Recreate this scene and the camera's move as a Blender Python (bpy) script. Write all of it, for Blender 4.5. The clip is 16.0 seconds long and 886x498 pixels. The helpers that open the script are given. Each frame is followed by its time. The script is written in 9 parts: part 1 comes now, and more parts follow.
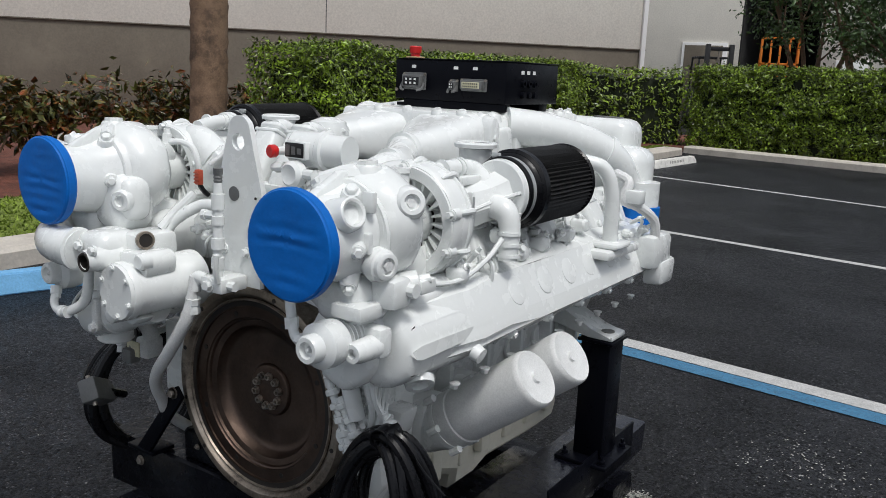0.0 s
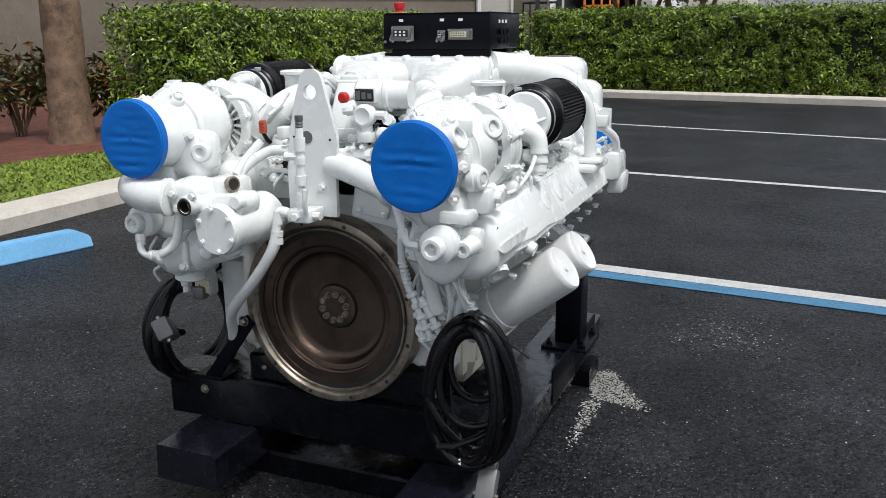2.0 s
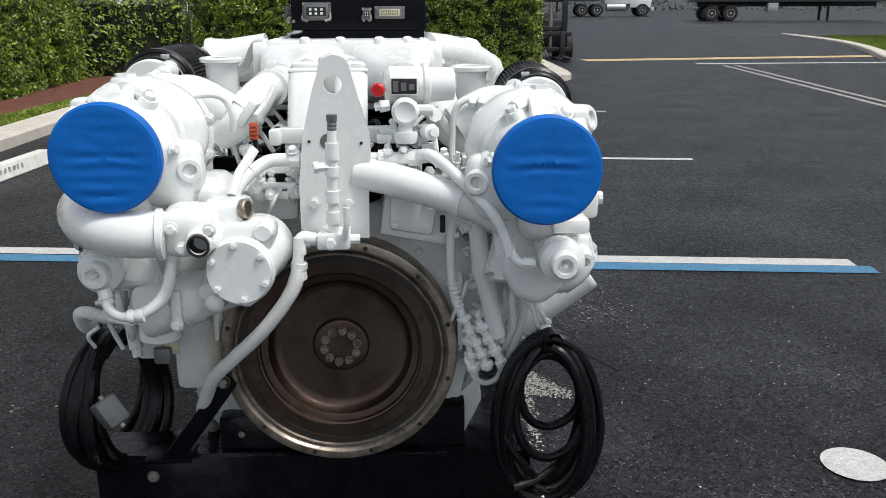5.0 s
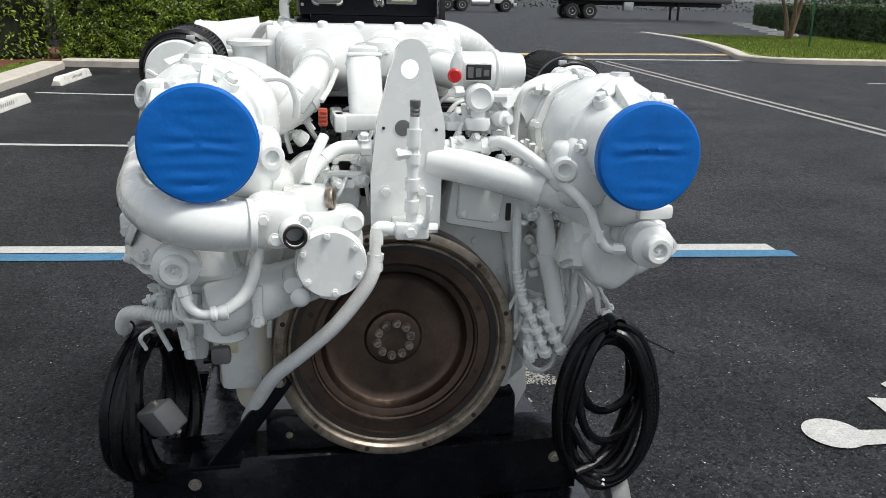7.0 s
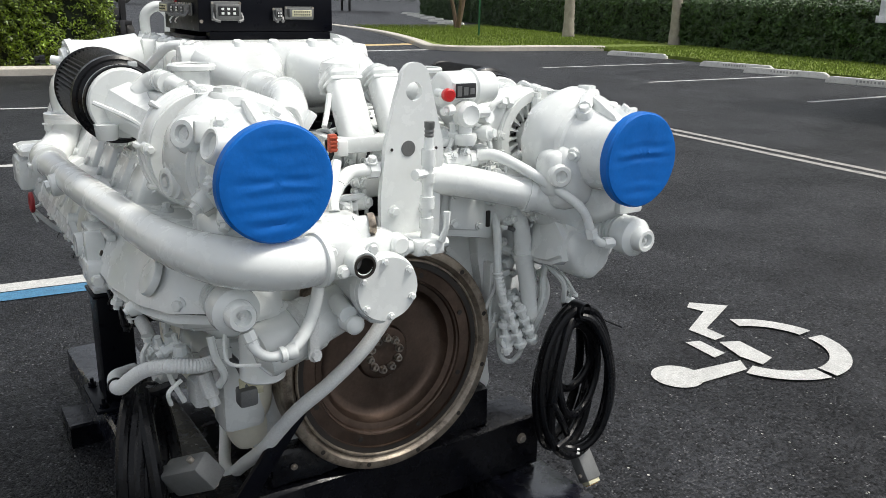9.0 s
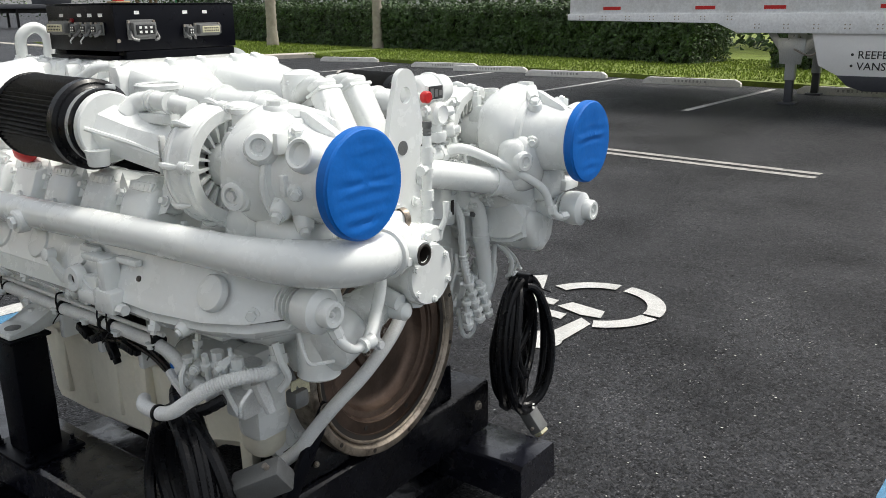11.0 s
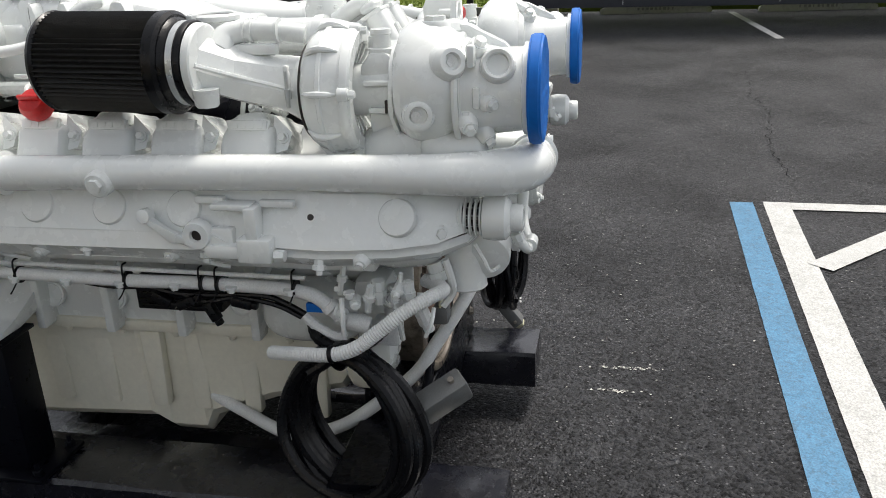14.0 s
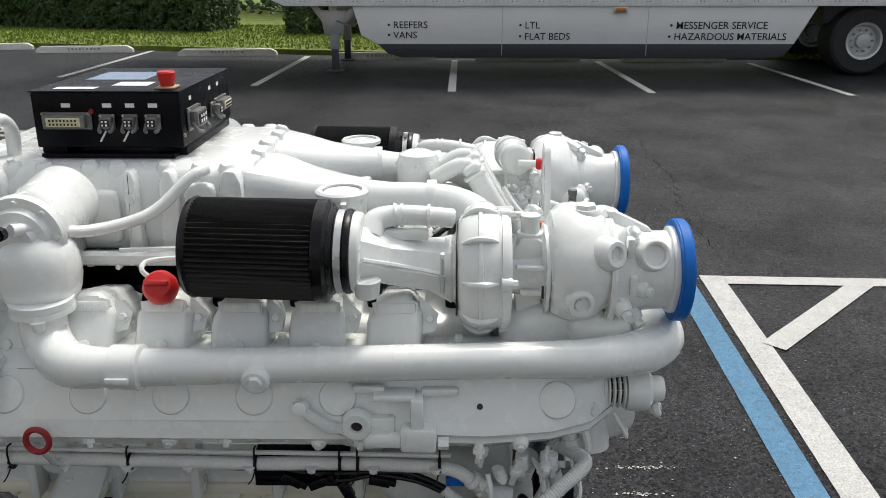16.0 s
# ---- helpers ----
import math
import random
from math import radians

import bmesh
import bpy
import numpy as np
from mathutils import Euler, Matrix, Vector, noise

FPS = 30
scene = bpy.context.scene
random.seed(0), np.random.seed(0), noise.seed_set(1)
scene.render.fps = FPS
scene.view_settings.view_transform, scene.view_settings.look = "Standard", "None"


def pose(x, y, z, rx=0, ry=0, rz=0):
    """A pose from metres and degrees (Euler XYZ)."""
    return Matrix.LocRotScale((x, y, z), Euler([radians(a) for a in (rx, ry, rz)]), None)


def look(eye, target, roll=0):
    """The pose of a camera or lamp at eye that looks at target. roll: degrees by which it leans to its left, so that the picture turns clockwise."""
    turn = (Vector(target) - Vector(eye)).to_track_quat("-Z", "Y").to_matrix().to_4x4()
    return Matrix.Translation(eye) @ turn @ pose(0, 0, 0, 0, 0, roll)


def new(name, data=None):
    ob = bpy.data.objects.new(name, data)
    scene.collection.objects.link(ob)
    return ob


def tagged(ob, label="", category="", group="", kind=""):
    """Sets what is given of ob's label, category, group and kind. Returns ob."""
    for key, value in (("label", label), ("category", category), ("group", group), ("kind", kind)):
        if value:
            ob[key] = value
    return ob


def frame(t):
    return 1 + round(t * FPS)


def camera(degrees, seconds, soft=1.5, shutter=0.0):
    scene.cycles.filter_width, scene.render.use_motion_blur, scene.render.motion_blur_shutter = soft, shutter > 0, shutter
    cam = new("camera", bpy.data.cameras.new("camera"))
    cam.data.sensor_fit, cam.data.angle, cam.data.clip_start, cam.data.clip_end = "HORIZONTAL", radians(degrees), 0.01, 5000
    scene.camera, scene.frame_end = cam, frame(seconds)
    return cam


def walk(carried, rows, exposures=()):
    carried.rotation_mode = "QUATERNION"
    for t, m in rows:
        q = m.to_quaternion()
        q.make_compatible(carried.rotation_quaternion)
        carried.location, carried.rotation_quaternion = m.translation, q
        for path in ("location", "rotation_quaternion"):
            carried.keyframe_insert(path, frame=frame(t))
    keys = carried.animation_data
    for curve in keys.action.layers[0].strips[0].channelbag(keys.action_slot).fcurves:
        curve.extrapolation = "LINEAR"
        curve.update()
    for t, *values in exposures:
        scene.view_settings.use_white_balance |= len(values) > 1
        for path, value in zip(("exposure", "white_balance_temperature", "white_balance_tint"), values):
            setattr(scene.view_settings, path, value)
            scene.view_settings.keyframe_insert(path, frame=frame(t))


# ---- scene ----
cam = camera(55.5, 16.0, soft=0.75)
ROWS = [
    (0.0, 1.4657, -1.4372, 1.4113, 78.11, -2.41, 34.32),
    (0.5, 1.4322, -1.6289, 1.4054, 76.19, -1.56, 29.97),
    (1.0, 1.3885, -1.8614, 1.4084, 75.54, -1.56, 26.12),
    (1.5, 1.3336, -2.0044, 1.3865, 75.29, -0.14, 25.84),
    (2.0, 1.2055, -2.0559, 1.3948, 75.34, 0.60, 22.65),
    (2.5, 0.9825, -2.0711, 1.3814, 75.15, 1.15, 17.80),
    (3.0, 0.8111, -2.0576, 1.3842, 74.81, 0.75, 13.44),
    (3.2, 0.7423, -2.0245, 1.3683, 74.80, 0.51, 11.90),
    (5.3, 0.1173, -1.9057, 1.3935, 73.91, 0.24, -2.72),
    (5.5, 0.0824, -1.9032, 1.3749, 74.61, 0.05, -1.25),
    (6.0, -0.0478, -1.8659, 1.3701, 74.36, -0.04, -4.41),
    (6.5, -0.1480, -1.8257, 1.3728, 73.56, -0.71, -7.41),
    (7.0, -0.2633, -1.8334, 1.3721, 73.55, -1.35, -11.26),
    (7.5, -0.4602, -1.8760, 1.3920, 73.36, -0.16, -16.34),
    (8.0, -0.6110, -1.8299, 1.3909, 73.50, -0.60, -21.26),
    (8.5, -0.7607, -1.7078, 1.3961, 73.34, 0.42, -26.14),
    (9.0, -0.9078, -1.6437, 1.4251, 73.41, -1.06, -32.96),
    (9.2, -0.9917, -1.6276, 1.4080, 74.17, -1.15, -35.30),
    (11.3, -1.5841, -1.2836, 1.4407, 73.69, 1.07, -56.20),
    (11.5, -1.6527, -1.2409, 1.4466, 73.61, 1.39, -58.11),
    (12.0, -1.7944, -1.1264, 1.4344, 73.60, 1.42, -63.27),
    (12.5, -1.8330, -0.9826, 1.3976, 72.47, 1.58, -66.06),
    (13.0, -1.8457, -0.7967, 1.3830, 69.48, 2.95, -69.49),
    (13.5, -1.8873, -0.6498, 1.3770, 69.41, 2.19, -74.18),
    (14.0, -1.9905, -0.4813, 1.4108, 69.35, 2.12, -78.84),
    (14.5, -2.0467, -0.3273, 1.4819, 68.92, 1.70, -83.22),
    (15.0, -2.0426, -0.1423, 1.5674, 68.41, 1.50, -85.76),
    (15.5, -2.0057, -0.0334, 1.6503, 67.74, 1.21, -85.54),
    (16.0, -1.9874, 0.1017, 1.7198, 70.91, 0.08, -88.93),
]
walk(cam, [(t, pose(x, y, z, rx, ry, rz)) for t, x, y, z, rx, ry, rz in ROWS],
     exposures=[(0.0, -0.50, 6250, 10), (0.7, -0.30, 6250, 10), (1.5, -0.13, 6250, 10), (3.0, -0.02, 6320, 9), (5.5, -0.04, 6380, 9), (8.0, 0.10, 6500, 8), (9.2, 0.18, 6550, 8), (12.0, 0.27, 6650, 8), (14.0, 0.27, 6650, 9), (16.0, 0.0, 6600, 9)])

# ---- light ----
SUN_EL, SUN_AZ = 63.0, 120.0     # degrees above the horizon; clockwise from +y towards +x
world = bpy.data.worlds.new("world")
scene.world = world
world.use_nodes = True
wn = world.node_tree
sky = wn.nodes.new("ShaderNodeTexSky")
sky.sky_type = "NISHITA"
sky.sun_disc = False
sky.sun_elevation = radians(SUN_EL)
sky.sun_rotation = radians(SUN_AZ)
sky.air_density, sky.dust_density, sky.ozone_density = 0.7, 4.0, 1.0
wn.nodes["Background"].inputs[1].default_value = 0.15
haze = wn.nodes.new("ShaderNodeHueSaturation")   # thin bright cloud takes most of the blue
haze.inputs["Saturation"].default_value = 0.40
wn.links.new(sky.outputs[0], haze.inputs["Color"])
wn.links.new(haze.outputs[0], wn.nodes["Background"].inputs[0])
cloud = wn.nodes.new("ShaderNodeBackground")           # even veil of thin high cloud
cloud.inputs[0].default_value = (0.93, 0.97, 1.0, 1)
cloud.inputs[1].default_value = 0.195
both = wn.nodes.new("ShaderNodeAddShader")
wn.links.new(wn.nodes["Background"].outputs[0], both.inputs[0])
wn.links.new(cloud.outputs[0], both.inputs[1])
wn.links.new(both.outputs[0], wn.nodes["World Output"].inputs[0])
sun = new("sun", bpy.data.lights.new("sun", "SUN"))
sun.data.energy, sun.data.angle, sun.data.color = 2.35, radians(12), (1.0, 0.96, 0.9)
sd = Vector((math.sin(radians(SUN_AZ)) * math.cos(radians(SUN_EL)), math.cos(radians(SUN_AZ)) * math.cos(radians(SUN_EL)), math.sin(radians(SUN_EL))))
sun.matrix_world = look(sd * 40, (0, 0, 0))

# ---- materials ----
def material(name, base, rough=0.5, metal=0.0, var=0.15, grain=8.0, bump=0.0, bump_scale=60.0, stain=None, stain_scale=3.0, stain_amount=0.5, stain_from=0.5,
             coat=0.0, island=0.0, spec=0.5, fine=0.1, fine_scale=0.0, brushed=0.0, relief=0.01):
    """A painted or natural surface: base colour, large and small variation, stains and a fine relief."""
    m = bpy.data.materials.new(name)
    m.use_nodes = True
    nt = m.node_tree
    b = nt.nodes["Principled BSDF"]
    b.inputs["Roughness"].default_value = rough
    b.inputs["Metallic"].default_value = metal
    b.inputs["Coat Weight"].default_value = coat
    b.inputs["Coat Roughness"].default_value = 0.12
    b.inputs["Specular IOR Level"].default_value = spec
    co = nt.nodes.new("ShaderNodeTexCoord").outputs["Object"]
    geo = nt.nodes.new("ShaderNodeNewGeometry")

    def tex(scale, detail=5.0, rgh=0.6):
        n = nt.nodes.new("ShaderNodeTexNoise")
        n.inputs["Scale"].default_value, n.inputs["Detail"].default_value, n.inputs["Roughness"].default_value = scale, detail, rgh
        nt.links.new(geo.outputs["Position"], n.inputs["Vector"])
        return n.outputs["Fac"]

    def ramp(src, lo, hi, a, c):
        r = nt.nodes.new("ShaderNodeMapRange")
        nt.links.new(src, r.inputs["Value"])
        for k, v in zip(("From Min", "From Max", "To Min", "To Max"), (lo, hi, a, c)):
            r.inputs[k].default_value = v
        return r.outputs["Result"]

    def mul(a, c):
        n = nt.nodes.new("ShaderNodeMath")
        n.operation = "MULTIPLY"
        nt.links.new(a, n.inputs[0])
        nt.links.new(c, n.inputs[1])
        return n.outputs[0]

    value = mul(ramp(tex(grain), 0.3, 0.7, 1 - var, 1 + var), ramp(tex(fine_scale or grain * 14, 3.0), 0.3, 0.7, 1 - fine, 1 + fine))
    if island:
        value = mul(value, ramp(geo.outputs["Random Per Island"], 0, 1, 1 - island, 1 + island))
    hsv = nt.nodes.new("ShaderNodeHueSaturation")
    hsv.inputs["Color"].default_value = (*base, 1)
    nt.links.new(value, hsv.inputs["Value"])
    col = hsv.outputs["Color"]
    if stain:
        mix = nt.nodes.new("ShaderNodeMix")
        mix.data_type = "RGBA"
        nt.links.new(ramp(tex(stain_scale, 7.0, 0.7), stain_from, stain_from + 0.18, 0, stain_amount), mix.inputs["Factor"])
        nt.links.new(col, mix.inputs["A"])
        mix.inputs["B"].default_value = (*stain, 1)
        col = mix.outputs["Result"]
    nt.links.new(col, b.inputs["Base Color"])
    nt.links.new(ramp(tex(grain * 3), 0.3, 0.7, max(0, rough - 0.08), min(1, rough + 0.1)), b.inputs["Roughness"])
    if brushed:
        b.inputs["Anisotropic"].default_value = brushed
        tg = nt.nodes.new("ShaderNodeTangent")
        tg.direction_type, tg.axis = "RADIAL", "Y"
        nt.links.new(tg.outputs["Tangent"], b.inputs["Tangent"])
    if bump:
        bn = nt.nodes.new("ShaderNodeBump")
        bn.inputs["Strength"].default_value = bump
        bn.inputs["Distance"].default_value = relief
        nt.links.new(tex(bump_scale, 4.0), bn.inputs["Height"])
        nt.links.new(bn.outputs["Normal"], b.inputs["Normal"])
    return m


WHITE = material("white_engine_paint", (0.768, 0.790, 0.776), 0.24, var=0.015, grain=6, fine=0.012, bump=0.05, bump_scale=30, coat=0.4, stain=(0.66, 0.665, 0.63), stain_scale=6, stain_amount=0.14)
# engine white tinted cream: the shade under the engine is in the colour
PANWHITE = material("shade_tinted_white_paint", (0.75, 0.725, 0.615), 0.42, var=0.04, grain=5, fine=0.03, bump=0.1, bump_scale=40, stain=(0.6, 0.58, 0.5), stain_scale=6, stain_amount=0.3)
CONDUIT = material("grey_white_conduit", (0.68, 0.69, 0.68), 0.45, var=0.06, grain=20, bump=0.1)
BLUE = material("blue_plastic_film", (0.003, 0.125, 0.48), 0.5, spec=0.25, var=0.08, grain=9, fine=0.05, bump=0.12, bump_scale=25)
RUBBER = material("black_rubber", (0.0030, 0.0031, 0.0042), 0.30, spec=0.26, var=0.2, grain=25, bump=0.05)
PLEAT = material("black_filter_gauze", (0.011, 0.0108, 0.0105), 0.5, spec=0.42, var=0.25, grain=30, bump=0.2, bump_scale=300)
BLACKMETAL = material("black_powder_coat", (0.0026, 0.003, 0.0055), 0.32, spec=0.12, var=0.15, grain=12, bump=0.06, bump_scale=250, fine=0.08)
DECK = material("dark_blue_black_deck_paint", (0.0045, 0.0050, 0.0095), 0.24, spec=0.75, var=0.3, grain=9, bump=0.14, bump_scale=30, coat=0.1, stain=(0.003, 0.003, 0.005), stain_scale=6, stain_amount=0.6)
TIMBER = material("black_painted_timber", (0.0016, 0.0018, 0.0034), 0.26, spec=0.20, var=0.35, grain=10, bump=0.35, bump_scale=28, coat=0.10, stain=(0.006, 0.0065, 0.010), stain_scale=14, stain_amount=0.6)
STEEL = material("worn_steel", (0.42, 0.38, 0.33), 0.42, metal=0.8, var=0.2, grain=14, stain=(0.12, 0.085, 0.06), stain_scale=18, stain_amount=0.7)
HUBSTEEL = material("dark_oiled_bolt_steel", (0.33, 0.29, 0.25), 0.38, metal=0.8, var=0.35, grain=40, stain=(0.05, 0.04, 0.033), stain_scale=60, stain_amount=0.8)
FLYWHEEL = material("oily_brown_flywheel", (0.112, 0.080, 0.063), 0.40, metal=0.92, var=0.28, grain=9, bump=0.06, bump_scale=140, stain=(0.060, 0.038, 0.029), stain_scale=7, stain_amount=0.7, brushed=0.6)
RIM = material("worn_flywheel_rim", (0.34, 0.29, 0.235), 0.36, metal=0.75, var=0.35, grain=22, bump=0.08, stain=(0.05, 0.036, 0.028), stain_scale=17, stain_amount=0.95)
# near-black colour gives holes, grooves and gaps their inner shade
DARKHOLE = material("dark_recess_shade", (0.02, 0.016, 0.013), 0.5, var=0.2)
RED = material("red_plastic", (0.55, 0.014, 0.014), 0.35, var=0.06, grain=12)
DARKRED = material("dark_red_plastic", (0.28, 0.015, 0.02), 0.4, var=0.08)
GREYPLUG = material("grey_die_cast", (0.155, 0.158, 0.155), 0.45, metal=0.3, var=0.1, grain=25, bump=0.08, bump_scale=200)
IVORY = material("ivory_plug_insert", (0.55, 0.52, 0.36), 0.5, var=0.15, grain=60)
LABEL = material("white_label", (0.78, 0.78, 0.76), 0.5, var=0.04)
PLATE = material("black_name_plate", (0.010, 0.010, 0.011), 0.35, var=0.1)
BRASS = material("brass_fitting", (0.45, 0.28, 0.10), 0.4, metal=0.8, var=0.2, grain=30)


def asphalt(name, binder, stone, cells, share):
    """Sealed asphalt: black binder with pits, pale stones that show through here and there, and broad worn patches."""
    m = bpy.data.materials.new(name)
    m.use_nodes = True
    nt = m.node_tree
    b = nt.nodes["Principled BSDF"]
    pos = nt.nodes.new("ShaderNodeNewGeometry").outputs["Position"]

    def node(kind, **values):
        n = nt.nodes.new(kind)
        for k, v in values.items():
            n.inputs[k].default_value = v
        if "Vector" in n.inputs:
            nt.links.new(pos, n.inputs["Vector"])
        return n

    def remap(src, lo, hi, a, c):
        n = nt.nodes.new("ShaderNodeMapRange")
        nt.links.new(src, n.inputs["Value"])
        for k, v in zip(("From Min", "From Max", "To Min", "To Max"), (lo, hi, a, c)):
            n.inputs[k].default_value = v
        return n.outputs["Result"]

    def math2(op, a, c):
        n = nt.nodes.new("ShaderNodeMath")
        n.operation = op
        nt.links.new(a, n.inputs[0])
        nt.links.new(c, n.inputs[1])
        return n.outputs[0]

    vor = node("ShaderNodeTexVoronoi", Scale=cells, Randomness=1.0)
    sep = nt.nodes.new("ShaderNodeSeparateColor")
    nt.links.new(vor.outputs["Color"], sep.inputs["Color"])
    wear = node("ShaderNodeTexNoise", Scale=1.3, Detail=6.0, Roughness=0.62).outputs["Fac"]
    patch = node("ShaderNodeTexNoise", Scale=14.0, Detail=4.0, Roughness=0.6).outputs["Fac"]
    pick = math2("ADD", sep.outputs["Red"], math2("ADD", remap(wear, 0.3, 0.7, -0.10, 0.10), remap(patch, 0.3, 0.7, -0.14, 0.14)))
    stones = remap(pick, 1.0 - share, 1.06 - share, 0.0, 1.0)
    core = remap(vor.outputs["Distance"], 0.25, 0.42, 1.0, 0.0)      # a stone shows only its worn crown
    mix = nt.nodes.new("ShaderNodeMix")
    mix.data_type = "RGBA"
    nt.links.new(math2("MULTIPLY", stones, core), mix.inputs["Factor"])
    tone = nt.nodes.new("ShaderNodeHueSaturation")
    tone.inputs["Color"].default_value = (*binder, 1)
    nt.links.new(math2("MULTIPLY", remap(sep.outputs["Green"], 0, 1, 0.2, 1.8), remap(wear, 0.3, 0.7, 0.5, 1.5)), tone.inputs["Value"])
    nt.links.new(tone.outputs["Color"], mix.inputs["A"])
    mix.inputs["B"].default_value = (*stone, 1)
    nt.links.new(mix.outputs["Result"], b.inputs["Base Color"])
    nt.links.new(math2("ADD", remap(sep.outputs["Blue"], 0, 1, 0.36, 0.66), remap(patch, 0.3, 0.7, -0.06, 0.06)), b.inputs["Roughness"])
    nt.links.new(math2("MULTIPLY", remap(sep.outputs["Green"], 0, 1, 0.17, 0.52), remap(wear, 0.32, 0.68, 0.66, 1.34)), b.inputs["Specular IOR Level"])    # worn and matt patches
    grit = node("ShaderNodeTexNoise", Scale=cells * 2.2, Detail=3.0).outputs["Fac"]
    height = math2("ADD", remap(vor.outputs["Distance"], 0.0, 0.6, 1.0, 0.0), math2("ADD", remap(sep.outputs["Green"], 0, 1, 0.0, 0.7), remap(grit, 0.3, 0.7, 0.0, 0.5)))
    bump = nt.nodes.new("ShaderNodeBump")
    bump.inputs["Strength"].default_value = 0.9
    bump.inputs["Distance"].default_value = 0.0042
    nt.links.new(height, bump.inputs["Height"])
    nt.links.new(bump.outputs["Normal"], b.inputs["Normal"])
    return m


ASPHALT = asphalt("sealed_asphalt", (0.0042, 0.0047, 0.0070), (0.145, 0.146, 0.151), 98.0, 0.12)
LINEWHITE = material("worn_white_road_paint", (0.47, 0.47, 0.455), 0.6, var=0.12, grain=10, fine=0.30, fine_scale=160, bump=0.3, bump_scale=120, stain=(0.10, 0.10, 0.105), stain_scale=48, stain_amount=0.32)
LINEBLUE = material("worn_blue_road_paint", (0.050, 0.175, 0.305), 0.6, var=0.14, grain=10, fine=0.3, fine_scale=160, bump=0.3, bump_scale=120, stain=(0.02, 0.04, 0.06), stain_scale=42, stain_amount=0.55)
LINEGREY = material("faded_road_paint", (0.30, 0.29, 0.27), 0.7, var=0.2, grain=8, stain=(0.1, 0.1, 0.1), stain_scale=12, stain_amount=0.8)
CHALK = material("pale_aggregate", (0.42, 0.42, 0.39), 0.8, var=0.2, grain=30, island=0.3)
YELLOW = material("worn_yellow_paint", (0.50, 0.36, 0.16), 0.6, var=0.15, grain=5, stain=(0.3, 0.3, 0.28), stain_scale=4, stain_amount=0.6)
CONCRETE = material("kerb_concrete", (0.52, 0.48, 0.42), 0.8, var=0.1, grain=3, bump=0.3, bump_scale=60, stain=(0.3, 0.27, 0.23), stain_scale=5, stain_amount=0.4)
STOPWHITE = material("painted_concrete_stop", (0.68, 0.67, 0.63), 0.7, var=0.08, grain=6, bump=0.3, bump_scale=50, stain=(0.35, 0.34, 0.31), stain_scale=12, stain_amount=0.6)
STOPBLUE = material("blue_painted_concrete_stop", (0.16, 0.40, 0.66), 0.6, var=0.08, grain=6, bump=0.3, bump_scale=50)
GRASS = material("lawn_grass", (0.155, 0.215, 0.024), 0.8, var=0.25, grain=1.5, fine=0.3, island=0.35)
TURF = material("lawn_soil", (0.135, 0.180, 0.024), 0.9, var=0.3, grain=2.5, fine=0.3, bump=0.8, bump_scale=40)
MULCH = material("red_brown_mulch", (0.105, 0.034, 0.020), 0.9, var=0.4, grain=6, fine=0.65, bump=0.9, bump_scale=45, island=0.4)
LEAF = material("hedge_leaf", (0.115, 0.175, 0.010), 0.34, var=0.45, grain=3.0, island=0.95)
LEAFDARK = material("shade_leaf", (0.035, 0.075, 0.014), 0.45, var=0.3, grain=1.2, island=0.5)
CROTON = material("croton_leaf", (0.058, 0.066, 0.013), 0.35, var=0.5, grain=5, island=0.75, stain=(0.34, 0.060, 0.014), stain_scale=8, stain_amount=0.9)
# near-black colour stands in for the shade deep in a hedge
HEDGECORE = material("hedge_core_shade", (0.012, 0.018, 0.006), 0.9, var=0.3)
TWIG = material("brown_twigs", (0.14, 0.095, 0.06), 0.8, var=0.3, grain=10)
BARK = material("palm_bark", (0.185, 0.118, 0.075), 0.85, var=0.3, grain=7, fine=0.3, bump=1.0, bump_scale=14, stain=(0.04, 0.027, 0.02), stain_scale=4, stain_amount=0.85)
PALEBARK = material("pale_bark", (0.36, 0.32, 0.27), 0.85, var=0.2, grain=5, bump=0.5, bump_scale=30)
STUCCO = material("light_stucco", (0.70, 0.675, 0.61), 0.85, var=0.04, grain=1.5, bump=0.25, bump_scale=70)
TAUPE = material("taupe_stucco", (0.140, 0.121, 0.094), 0.85, var=0.06, grain=1.5, bump=0.25, bump_scale=70, stain=(0.20, 0.175, 0.135), stain_scale=0.6, stain_amount=0.6)
CRACK = material("open_crack", (0.004, 0.004, 0.0045), 1.0, spec=0.0, var=0.1)
FADED = material("faded_stencil", (0.36, 0.355, 0.335), 0.7, var=0.2, grain=12)
DARKROOM = material("dark_interior", (0.02, 0.02, 0.02), 0.9)
ORANGE = material("orange_paint", (0.72, 0.20, 0.02), 0.5, var=0.08)
TRAILERWHITE = material("white_trailer_panel", (0.86, 0.87, 0.87), 0.38, var=0.04, grain=2, stain=(0.55, 0.54, 0.5), stain_scale=3, stain_amount=0.3)
SKIRT = material("grey_white_skirt", (0.84, 0.84, 0.83), 0.45, var=0.03, grain=2, fine=0.015)
DARKBAND = material("dark_grey_band", (0.045, 0.048, 0.058), 0.5, var=0.1)
TYRE = material("tyre_rubber", (0.02, 0.02, 0.02), 0.75, var=0.2, grain=10, bump=0.2)
ALU = material("aluminium_rail", (0.55, 0.57, 0.57), 0.35, metal=0.5, var=0.06, grain=4)
AMBER = material("amber_lens", (0.55, 0.18, 0.02), 0.3)
INK = material("black_lettering", (0.02, 0.02, 0.022), 0.5)
GREENPOST = material("green_post", (0.02, 0.12, 0.05), 0.5)
FORKBLACK = material("forklift_black", (0.018, 0.018, 0.02), 0.45, var=0.2)

